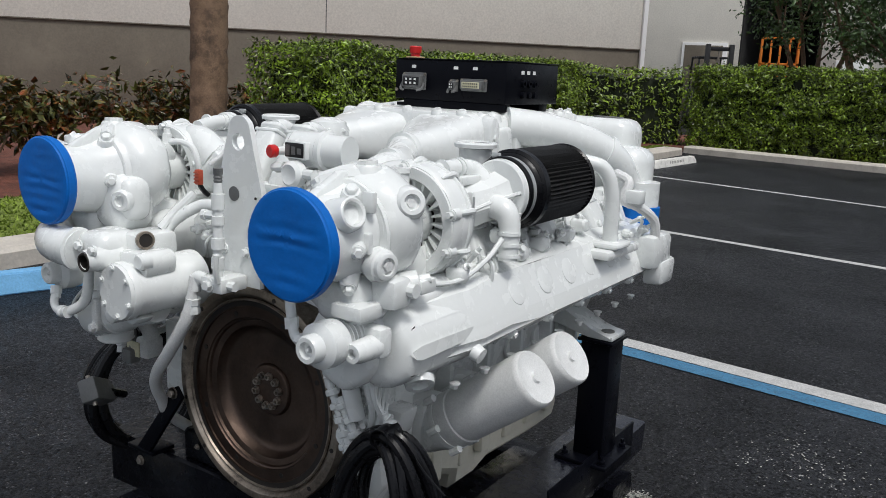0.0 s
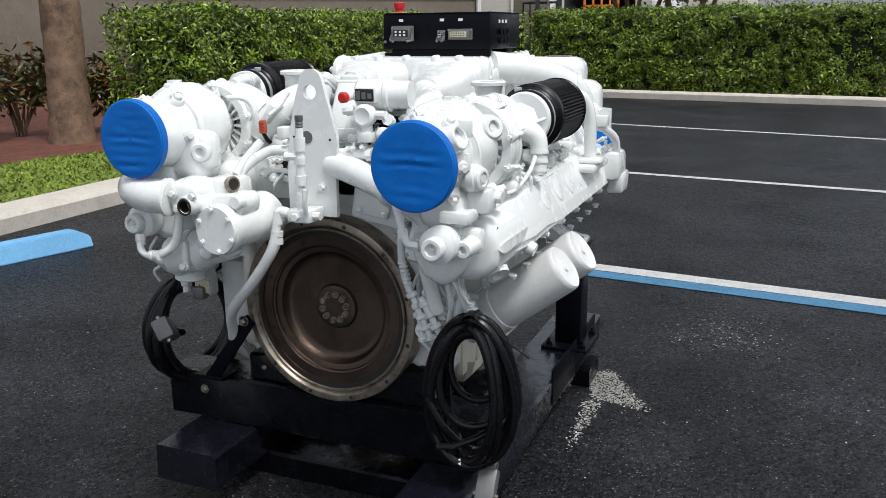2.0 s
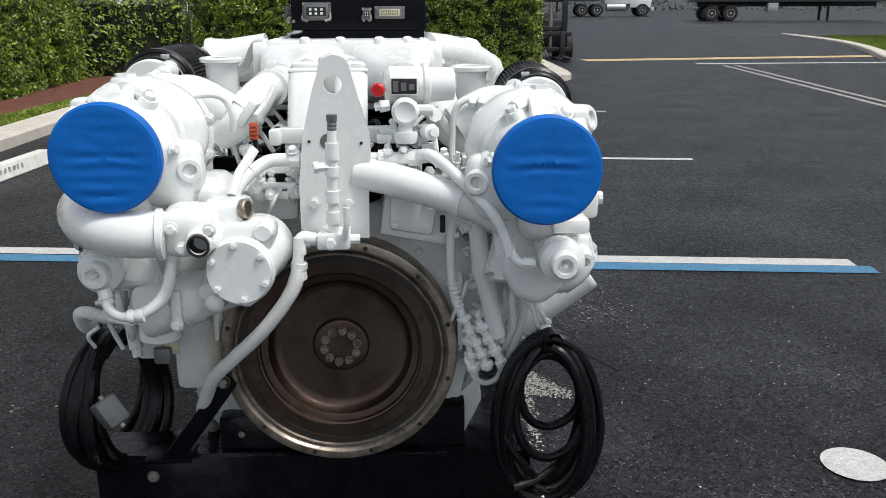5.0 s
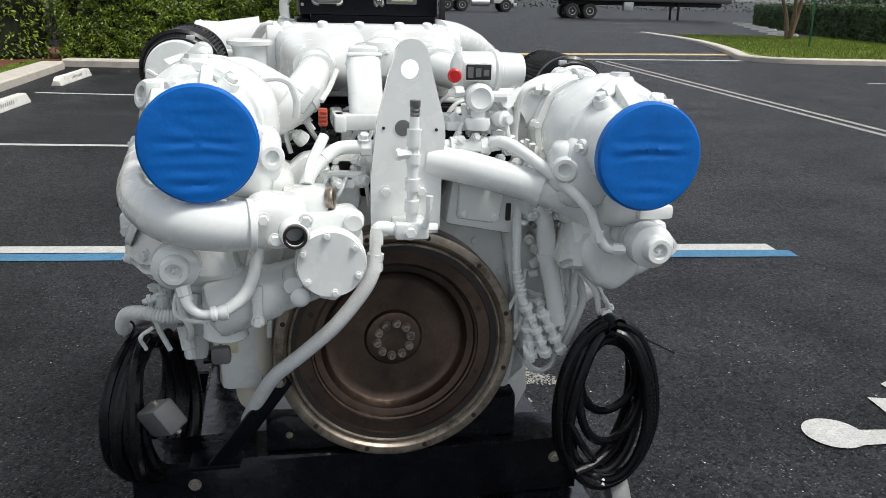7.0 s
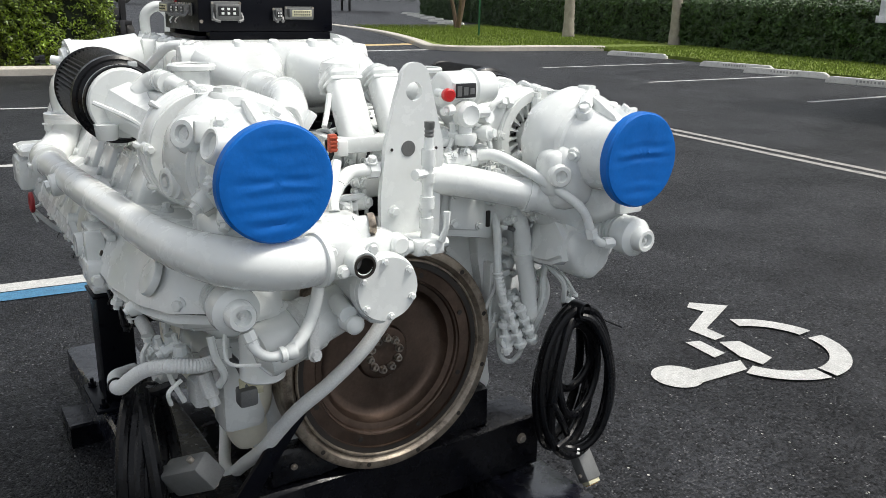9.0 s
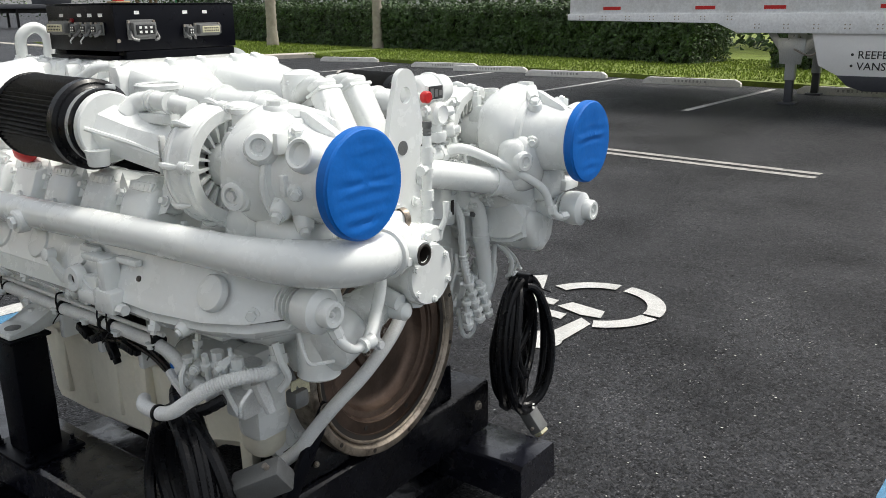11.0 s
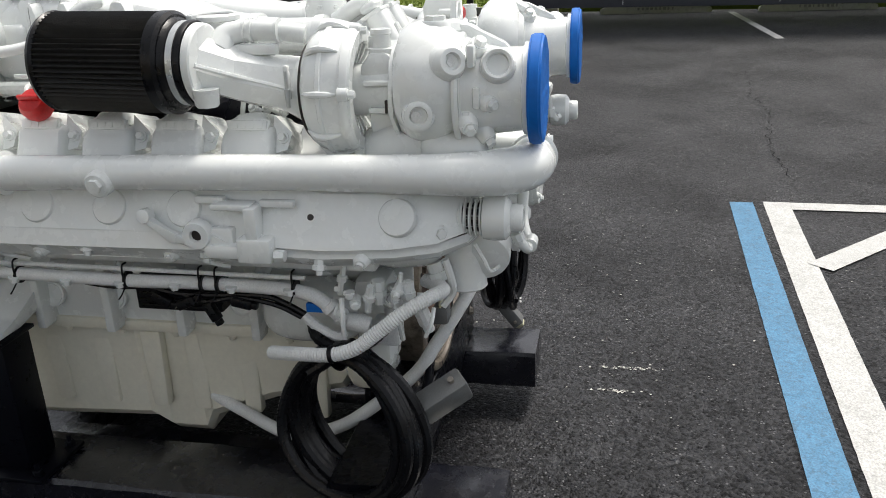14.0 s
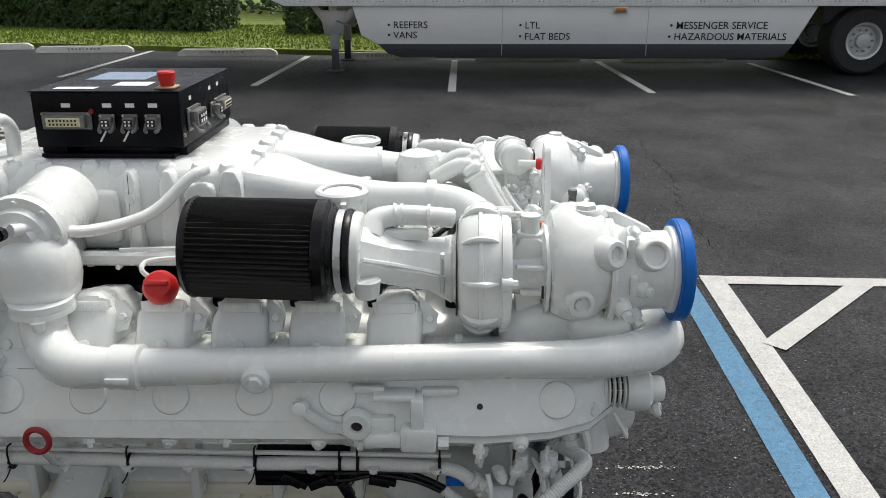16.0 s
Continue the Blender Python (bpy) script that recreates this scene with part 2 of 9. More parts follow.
# ---- mesh helpers ----
def part(name, bm, mat, parent=None, label="", smooth=0.6):
    """Links a bmesh as one mesh object, under a thing or a part."""
    me = bpy.data.meshes.new(name)
    bmesh.ops.recalc_face_normals(bm, faces=bm.faces)
    bm.to_mesh(me)
    bm.free()
    if smooth:
        me.shade_smooth()
        me.set_sharp_from_angle(angle=smooth)
    me.materials.append(mat)
    ob = new(name, me)
    if parent is not None:
        ob.parent = parent
        ob.matrix_parent_inverse = parent.matrix_world.inverted() if parent.type != "EMPTY" else Matrix.Translation(-parent.location)
    if label:
        ob["label"] = label
    return ob


def root(name, x, y, z, label, category, group="", kind=""):
    ob = new(name)
    ob.location = (x, y, z)
    ob.empty_display_size = 0.1
    return tagged(ob, label, category, group, kind)


def raw(name, verts, faces, mat, smooth=False):
    me = bpy.data.meshes.new(name)
    me.from_pydata(verts, [], faces)
    if smooth:
        me.shade_smooth()
    me.materials.append(mat)
    return new(name, me)


def box(bm, x0, x1, y0, y1, z0, z1, bevel=0.0, m=None, seg=2):
    r = bmesh.ops.create_cube(bm, size=1.0)
    vs = r["verts"]
    for v in vs:
        v.co = Vector((x0 + (v.co.x + 0.5) * (x1 - x0), y0 + (v.co.y + 0.5) * (y1 - y0), z0 + (v.co.z + 0.5) * (z1 - z0)))
    if m is not None:
        bmesh.ops.transform(bm, matrix=m, verts=vs)
    if bevel:
        es = list({e for v in vs for e in v.link_edges})
        bmesh.ops.bevel(bm, geom=es, offset=bevel, segments=seg, affect="EDGES", profile=0.5)


def frame_of(d):
    d = Vector(d).normalized()
    u = Vector((0, 0, 1)) if abs(d.z) < 0.9 else Vector((0, 1, 0))
    a = d.cross(u).normalized()
    return d, a, d.cross(a).normalized()


def lathe(bm, origin, axis, profile, n=32, closed=True):
    """Turns (distance along the axis, radius) rows round the axis."""
    o = Vector(origin)
    d, a, b = frame_of(axis)
    rings = []
    for s, r in profile:
        c = o + d * s
        if r < 1e-6:
            rings.append([bm.verts.new(c)])
        else:
            rings.append([bm.verts.new(c + (a * math.cos(2 * math.pi * i / n) + b * math.sin(2 * math.pi * i / n)) * r) for i in range(n)])
    for p, q in zip(rings, rings[1:]):
        for i in range(n):
            j = (i + 1) % n
            if len(p) == 1 and len(q) == 1:
                continue
            if len(p) == 1:
                bm.faces.new((p[0], q[i], q[j]))
            elif len(q) == 1:
                bm.faces.new((p[i], p[j], q[0]))
            else:
                bm.faces.new((p[i], p[j], q[j], q[i]))
    if closed:
        for ring in (rings[0], rings[-1]):
            if len(ring) > 2:
                bm.faces.new(ring)


def smooth_path(pts, k=6):
    """A smooth curve through the points."""
    p = [Vector(v) for v in pts]
    if len(p) < 3:
        return p
    p = [2 * p[0] - p[1]] + p + [2 * p[-1] - p[-2]]
    out = []
    for i in range(1, len(p) - 2):
        for j in range(k):
            t = j / k
            a, b, c, d = p[i - 1:i + 3]
            out.append(0.5 * (2 * b + (c - a) * t + (2 * a - 5 * b + 4 * c - d) * t * t + (3 * b - a - 3 * c + d) * t ** 3))
    out.append(p[-2])
    return out


def tube(bm, pts, r, n=14, k=6, caps=True, ridge=0.0, step=0.012):
    """A pipe through the points; r one radius or one per point. ridge: corrugation depth."""
    path = smooth_path(pts, k)
    if ridge:
        fine = []
        for a, b in zip(path, path[1:]):
            c = max(1, int((b - a).length / (step / 2)))
            fine += [a.lerp(b, i / c) for i in range(c)]
        path = fine + [path[-1]]
    m = len(path)
    if isinstance(r, (list, tuple)):
        rs = [float(np.interp(i / (m - 1) * (len(r) - 1), range(len(r)), r)) for i in range(m)]
    else:
        rs = [r] * m
    if ridge:
        rs = [q + (ridge if i % 2 else 0) for i, q in enumerate(rs)]
    rings, up = [], None
    for i, c in enumerate(path):
        d = (path[min(i + 1, m - 1)] - path[max(i - 1, 0)]).normalized()
        if up is None:
            _, a, _ = frame_of(d)
        else:
            a = (up - d * up.dot(d)).normalized()
        up = a
        b = d.cross(a)
        rings.append([bm.verts.new(c + (a * math.cos(2 * math.pi * j / n) + b * math.sin(2 * math.pi * j / n)) * rs[i]) for j in range(n)])
    for p, q in zip(rings, rings[1:]):
        for j in range(n):
            bm.faces.new((p[j], p[(j + 1) % n], q[(j + 1) % n], q[j]))
    if caps:
        bm.faces.new(rings[0])
        bm.faces.new(rings[-1])


def prism(bm, poly, axis, lo, hi, bevel=0.0, m=None, seg=2):
    """A flat outline pushed along an axis ('x': outline in y,z; 'y': in x,z; 'z': in x,y)."""
    def put(u, v, w):
        return {"x": (w, u, v), "y": (u, w, v), "z": (u, v, w)}[axis]
    a = [bm.verts.new(put(u, v, lo)) for u, v in poly]
    b = [bm.verts.new(put(u, v, hi)) for u, v in poly]
    n = len(poly)
    bm.faces.new(a)
    bm.faces.new(b)
    for i in range(n):
        bm.faces.new((a[i], a[(i + 1) % n], b[(i + 1) % n], b[i]))
    if m is not None:
        bmesh.ops.transform(bm, matrix=m, verts=a + b)
    if bevel:
        es = list({e for v in a + b for e in v.link_edges})
        bmesh.ops.bevel(bm, geom=es, offset=bevel, segments=seg, affect="EDGES", profile=0.5)


def loft(bm, sections):
    """Joins closed outlines of equal length."""
    rings = [[bm.verts.new(p) for p in s] for s in sections]
    n = len(rings[0])
    for p, q in zip(rings, rings[1:]):
        for j in range(n):
            bm.faces.new((p[j], p[(j + 1) % n], q[(j + 1) % n], q[j]))
    bm.faces.new(rings[0])
    bm.faces.new(rings[-1])


def bolt(bm, p, d, r=0.008, h=0.008, washer=True):
    d = Vector(d).normalized()
    p = Vector(p)
    if washer:
        lathe(bm, p - d * 0.002, d, [(0, r * 1.35), (0.004, r * 1.35)], 14)
    lathe(bm, p, d, [(0, r), (h * 0.85, r), (h, r * 0.85)], 6)


def ring_points(c, axis, r, n, start=0.0):
    d, a, b = frame_of(axis)
    return [Vector(c) + (a * math.cos(start + 2 * math.pi * i / n) + b * math.sin(start + 2 * math.pi * i / n)) * r for i in range(n)]


def circle2(cx, cy, r, n, a0=0.0, a1=360.0):
    full = abs(a1 - a0) >= 360
    return [(cx + r * math.cos(radians(a0 + (a1 - a0) * i / (n if full else n - 1))), cy + r * math.sin(radians(a0 + (a1 - a0) * i / (n if full else n - 1)))) for i in range(n)]

# ---- the lot: ground, paint, kerbs ----
def ground_z(y):
    return 0.0 if y < 25 else 0.011 * (y - 25)


def build_ground():
    xs = [-400, -60, -20, 0, 20, 60, 400]
    ys = [-400, -60, -20, 0, 15, 25, 60, 120, 420]
    verts = [(x, y, ground_z(y)) for y in ys for x in xs]
    n = len(xs)
    faces = [(j * n + i, j * n + i + 1, (j + 1) * n + i + 1, (j + 1) * n + i) for j in range(len(ys) - 1) for i in range(n - 1)]
    tagged(raw("ground", verts, faces, ASPHALT), "black sealed asphalt of a parking lot with pale scuffs", "ground", kind="structure")


def stripe(name, a, b, width, mat, label, z=0.004, group="parking lines"):
    """A painted band from a to b with slightly ragged edges."""
    a, b = Vector((*a, 0)), Vector((*b, 0))
    d = b - a
    side = Vector((-d.y, d.x, 0)).normalized() * width / 2
    n = max(4, int(d.length / 0.035))
    verts, faces = [], []
    rng = random.Random(int(a.x * 100 + b.y * 37))
    for i in range(n + 1):
        p = a + d * (i / n)
        for s in (-1 + rng.uniform(-0.014, 0.014), 1 + rng.uniform(-0.014, 0.014)):
            q = p + side * s
            verts.append((q.x, q.y, ground_z(q.y) + z))
    faces = [(2 * i, 2 * i + 1, 2 * i + 3, 2 * i + 2) for i in range(n)]
    return tagged(raw(name, verts, faces, mat), label, "road marking", group, "structure")


def patch(name, poly, mat, label, z=0.004):
    return tagged(raw(name, [(x, y, z) for x, y in poly], [tuple(range(len(poly)))], mat), label, "road marking", kind="structure")


build_ground()
WLINE, BLINE = "worn white parking line on black asphalt", "worn pale blue line beside a white one"
stripe("parking_line", (-3.55, 3.16), (2.64, 2.525), 0.13, LINEWHITE, WLINE)
stripe("blue_line", (-3.5, 3.005), (2.70, 2.385), 0.13, LINEBLUE, BLINE)
stripe("parking_line", (-3.45, 6.62), (2.82, 5.85), 0.10, LINEWHITE, WLINE)
stripe("parking_line", (-3.5, 10.95), (2.85, 9.62), 0.10, LINEWHITE, WLINE)
stripe("blue_line", (-3.4, -0.969), (2.515, -1.160), 0.119, LINEBLUE, BLINE)
stripe("parking_line", (-3.4, -1.098), (2.53, -1.338), 0.132, LINEWHITE, WLINE)
stripe("hatch_line", (2.46, -1.40), (2.40, -3.2), 0.12, LINEWHITE, "white hatched aisle line on black asphalt", z=0.006)
stripe("hatch_line", (1.60, -1.37), (2.42, -2.15), 0.12, LINEWHITE, "white hatched aisle line on black asphalt", z=0.007)
stripe("hatch_line", (0.10, -1.28), (1.90, -3.0), 0.12, LINEWHITE, "white hatched aisle line on black asphalt", z=0.007)
for i, (a, b) in enumerate((((10.9, 6.2), (14.8, 6.1)), ((10.9, 9.55), (15.1, 9.35)), ((11.2, 12.95), (15.7, 12.9)), ((10.04, 3.02), (13.82, 2.89)),
                            ((9.5, 0.2), (13.2, 0.18)), ((9.41, -2.49), (13.0, -2.31)), ((9.2, -5.06), (12.8, -4.87)), ((9.0, -7.7), (12.7, -7.5)))):
    stripe("parking_line", a, b, 0.11, LINEWHITE, WLINE)
for off in (0.0, 0.30):
    stripe("double_line", (6.05 + 0.65 * off, 0.32), (7.75 + off, 18.6), 0.10, LINEGREY, "faded pale double line along the driveway")
stripe("stop_bar", (7.3, 19.25), (12.2, 19.32), 0.30, LINEWHITE, "white stop bar across the driveway")
stripe("yellow_line", (4.8, 20.9), (13.6, 22.1), 0.75, YELLOW, "faded yellow speed bump band across the driveway")
for k in range(3):
    stripe("parking_line", (14.0 + 1.0 * k, 37.0 + 6 * k), (20.0 + 1.2 * k, 36.5 + 6 * k), 0.14, LINEGREY, "faint parking line far across the lot")
# chalky scuffs of pale aggregate
def scuff(cx, cy, lx, ly, count, seed, turn=0.0):
    rng = random.Random(seed)
    verts, faces = [], []
    for _ in range(count):
        u, v = rng.gauss(0, 0.45) * lx, rng.gauss(0, 0.45) * ly
        x, y = cx + u * math.cos(turn) - v * math.sin(turn), cy + u * math.sin(turn) + v * math.cos(turn)
        r = rng.uniform(0.0015, 0.0055)
        k = len(verts)
        a0 = rng.uniform(0, 6)
        verts += [(x + r * math.cos(a0 + q * 1.257) * rng.uniform(0.6, 1.2), y + r * math.sin(a0 + q * 1.257), 0.003) for q in range(5)]
        faces.append(tuple(range(k, k + 5)))
    tagged(raw("pale_scuff", verts, faces, CHALK), "pale chalky scuff marks on black asphalt", "stain", "scuffs", "stuff")


def worn_wedge(a, b, c, count, seed):
    """A three-cornered patch where the pale stones show through the binder."""
    rng = random.Random(seed)
    verts, faces = [], []
    for _ in range(count):
        u, v = sorted((rng.random(), rng.random()))
        x, y = (u * a[i] + (v - u) * b[i] + (1 - v) * c[i] + rng.gauss(0, 0.008) for i in (0, 1))
        r, a0, k = rng.uniform(0.0018, 0.0055), rng.uniform(0, 6), len(verts)
        verts += [(x + r * math.cos(a0 + q * 1.257) * rng.uniform(0.5, 1.3), y + r * math.sin(a0 + q * 1.257), 0.003) for q in range(5)]
        faces.append(tuple(range(k, k + 5)))
    tagged(raw("worn_wedge", verts, faces, CHALK), "pale stones showing through a worn wedge of asphalt", "stain", "scuffs", "stuff")


worn_wedge((0.496, 1.204), (0.59, 1.229), (0.565, 0.95), 420, 3)
worn_wedge((0.59, 1.229), (0.79, 0.90), (0.565, 0.95), 900, 4)
worn_wedge((0.545, 0.93), (0.615, 0.90), (0.58, 0.47), 260, 14)
worn_wedge((0.36, 1.10), (0.43, 0.80), (0.46, 1.12), 120, 15)
scuff(0.98, 1.85, 0.35, 0.30, 220, 5)
scuff(0.605, -0.55, 0.012, 0.15, 60, 6)
scuff(0.45, -0.49, 0.012, 0.12, 40, 7)
scuff(2.0, -0.5, 2.2, 1.2, 220, 8)
scuff(1.8, 1.2, 1.6, 1.4, 130, 9)
scuff(4.4, 1.0, 2.5, 3.0, 160, 10)
scuff(-1.2, 0.9, 0.9, 1.4, 70, 11)
# the accessible-bay sign on the asphalt
def wheelchair():
    def flat(name, poly, z):
        patch(name, poly, LINEWHITE, "white stencilled piece of the wheelchair sign on asphalt", z)

    flat("bay_sign_head", circle2(1.558, 0.402, 0.102, 28), 0.005)
    flat("bay_sign_body", [(1.62, 0.41), (1.905, 0.374), (1.855, 0.300), (1.59, 0.31)], 0.006)
    flat("bay_sign_arm", [(1.856, 0.625), (1.925, 0.606), (1.912, 0.458), (1.835, 0.448)], 0.005)
    flat("bay_sign_leg", [(1.985, 0.548), (2.072, 0.510), (2.041, 0.320), (1.949, 0.296), (1.935, 0.400)], 0.007)
    flat("bay_sign_foot", [(2.269, 0.965), (2.400, 0.838), (2.070, 0.690), (2.066, 0.583), (1.990, 0.575), (1.985, 0.720), (2.231, 0.845), (2.205, 0.925)], 0.005)
    for a0, a1 in ((68, 4), (-6, -92), (-97, -158)):
        flat("bay_sign_wheel", circle2(2.125, 0.40, 0.330, 20, a0, a1) + circle2(2.125, 0.40, 0.242, 20, a0, a1)[::-1], 0.008)


wheelchair()
# crack across the driveway
def crack():
    pts = [(6.9, -1.76), (6.3, -1.70), (5.6, -1.62), (4.9, -1.66), (4.36, -1.58), (3.7, -1.50), (3.02, -1.49)]
    rng = random.Random(5)
    verts, faces = [], []
    path = smooth_path([(x, y, 0.003) for x, y in pts], 14)
    for i, p in enumerate(path):
        j = rng.uniform(-0.025, 0.025)
        w = rng.uniform(0.0006, 0.0030)
        verts += [(p.x, p.y + j - w, 0.003), (p.x, p.y + j + w, 0.003)]
        if i:
            faces.append((2 * i - 2, 2 * i, 2 * i + 1, 2 * i - 1))
    tagged(raw("asphalt_crack", verts, faces, CRACK), "thin dark crack running through the asphalt", "crack", kind="structure")


crack()


def kerb(name, path, width, height, label):
    """A concrete kerb swept along a line, with a rounded top edge and joints."""
    prof = [(-width / 2, 0), (-width / 2 + 0.01, height - 0.03), (-width / 2 + 0.04, height), (width / 2 - 0.03, height), (width / 2, height - 0.03), (width / 2, 0)]
    bm = bmesh.new()
    secs = []
    pts = [Vector((x, y, 0)) for x, y in path]
    for i, p in enumerate(pts):
        d = (pts[min(i + 1, len(pts) - 1)] - pts[max(i - 1, 0)]).normalized()
        s = Vector((d.y, -d.x, 0))
        secs.append([p + s * u + Vector((0, 0, v)) for u, v in prof])
    loft(bm, secs)
    ob = part(name, bm, CONCRETE, None, label)
    return tagged(ob, label, "kerb", kind="structure")


kerb("kerb_left", [(-4.18, -9.0 + 0.8 * i) for i in range(31)], 0.42, 0.14, "pale concrete kerb along the planting bed")
back = [(-4.1 + 0.7 * i, 15.75 - 0.105 * i) for i in range(10)] + [(2.75 + 0.42 * math.sin(a), 15.05 - 0.42 * math.cos(a)) for a in [0.1 * i for i in range(1, 16)]] + [(3.2, 15.6), (3.25, 17.5), (3.3, 20.0)]
kerb("kerb_back", back, 0.40, 0.14, "pale concrete kerb round the hedge bed with a rounded end")
isl = [(17.8, 40.0), (17.0, 34.0), (16.1, 29.5), (14.9, 25.7), (13.6, 22.3), (12.6, 20.0), (12.5, 19.3), (13.0, 18.6), (14.2, 18.3), (15.8, 18.1), (17.3, 17.55)]
kerb("kerb_island", [(p.x, p.y) for p in smooth_path([(x, y, 0) for x, y in isl], 4)], 0.36, 0.14, "pale concrete kerb round the grass island")


def slab(name, poly, z, mat, label, cat):
    bm = bmesh.new()
    prism(bm, poly, "z", -0.05, z)
    ob = part(name, bm, mat, None, label, smooth=0)
    return tagged(ob, label, cat, kind="structure")


slab("lawn_left", [(-6.2, -9), (-4.35, -9), (-4.35, 15.6), (-4.7, 15.6), (-4.85, 10), (-5.2, 6.5), (-6.2, 4.6)], 0.10, TURF, "narrow green grass strip behind the kerb", "grass")
slab("mulch_left", [(-30, -9), (-6.2, -9), (-6.2, 4.6), (-5.2, 6.5), (-4.85, 10), (-4.7, 15.6), (-4.1, 15.9), (2.9, 14.9), (3.1, 15.6), (3.2, 20), (-30, 20)], 0.09, MULCH, "red-brown wood mulch bed under the hedges", "mulch")
slab("lawn_right", [(12.9, -14), (13.6, 0.5), (14.2, 3.4), (15.3, 8.3), (16.2, 12.5), (17.2, 17.4), (16.0, 18.25), (13.2, 18.75), (12.75, 19.5), (13.8, 22.3), (15.1, 25.7), (16.3, 29.5), (17.9, 39), (28.0, 46), (60, 46), (60, -14)], 0.09, TURF, "mown green lawn along the edge of the lot", "grass")


def blades(name, x0, x1, edge, count, seed, zbase, h, label):
    """Many small grass blades."""
    rng = np.random.default_rng(seed)
    y = rng.uniform(x0, x1, count)
    lo, hi = edge(y)
    x = lo + rng.uniform(0, 1, count) * (hi - lo)
    a = rng.uniform(0, 6.28, count)
    w = rng.uniform(0.008, 0.02, count)
    hh = rng.uniform(0.4, 1.0, count) * h
    lean = rng.uniform(-0.03, 0.03, (count, 2))
    v = np.empty((count, 3, 3))
    v[:, 0] = np.stack([x - np.cos(a) * w, y - np.sin(a) * w, np.full(count, zbase)], 1)
    v[:, 1] = np.stack([x + np.cos(a) * w, y + np.sin(a) * w, np.full(count, zbase)], 1)
    v[:, 2] = np.stack([x + lean[:, 0], y + lean[:, 1], zbase + hh], 1)
    f = np.arange(count * 3).reshape(-1, 3)
    tagged(raw(name, v.reshape(-1, 3).tolist(), f.tolist(), GRASS), label, "grass", kind="stuff")


blades("grass_left", 0.0, 15.5, lambda y: (np.interp(y, [0, 4.6, 6.5, 10, 15.6], [-6.2, -6.2, -5.2, -4.85, -4.7]), np.full_like(y, -4.38)), 24000, 1, 0.1, 0.035, "short green grass blades beside the kerb")
blades("grass_right", -8, 17.5, lambda y: (12.8 + 0.19 * (y + 5) * 0.95, 18.6 + 0.15 * (y + 5)), 40000, 2, 0.09, 0.06, "short sunlit grass blades along the lot")
blades("grass_island", 18.6, 36, lambda y: (12.9 + 0.32 * (y - 19), 21.0 + 0.3 * (y - 19)), 24000, 3, 0.09, 0.09, "short sunlit grass blades on the island")


def wheel_stop(name, x, y, turn, mat, label):
    """A precast wheel stop: a long block with sloped faces and ends."""
    bm = bmesh.new()
    L, W, H = 0.915, 0.085, 0.125
    loft(bm, [[Vector((u, -W * a, 0)), Vector((u, -W * b, H * c)), Vector((u, W * b, H * c)), Vector((u, W * a, 0))] for u, a, b, c in
              ((-L, 0.9, 0.5, 0.55), (-L + 0.10, 1, 0.62, 1.0), (L - 0.10, 1, 0.62, 1.0), (L, 0.9, 0.5, 0.55))])
    bmesh.ops.bevel(bm, geom=bm.edges[:], offset=0.008, segments=2, affect="EDGES")
    body = part(name, bm, mat, None, label)
    tagged(body, label, "wheel stop", "wheel stops", "")
    rng = random.Random(int(y * 31))
    if mat is STOPWHITE:
        for i in range(9):
            bm = bmesh.new()
            u = -0.30 + i * 0.07
            box(bm, u, u + rng.uniform(0.02, 0.045), -0.092 * 0.78, -0.088 * 0.78, 0.045, 0.095, m=None)
            part("faded_lettering", bm, FADED, body, smooth=0)
    body.matrix_basis = pose(x, y, 0.0, 0, 0, turn)
    return body


for x, y, a in ((-3.32, 5.25, 86), (-3.40, 8.95, 87), (-3.38, 12.8, 87)):
    wheel_stop("wheel_stop", x, y, a, STOPWHITE, "white concrete wheel stop with worn dark stencilling beside the kerb")
wheel_stop("wheel_stop", -3.42, 1.25, 74, STOPBLUE, "light blue painted concrete wheel stop on asphalt")
for x, y, a in ((14.45, 7.3, -86), (13.92, 4.4, -88), (13.38, 1.45, -86), (13.10, -1.1, -87), (13.06, -3.65, -86), (14.9, 8.9 + 0.6, -80), (15.45, 11.2, -82), (16.15, 15.0, -78)):
    wheel_stop("wheel_stop", x, y, a, STOPWHITE, "weathered white concrete wheel stop at the lawn edge")
for k in range(6):
    w = wheel_stop("wheel_stop", 24.0 + 2.4 * k * 0.55, 36.0 + 3.0 * k, -75, STOPWHITE, "far white concrete wheel stop before a dark hedge")
    w.location.z = ground_z(w.location.y)


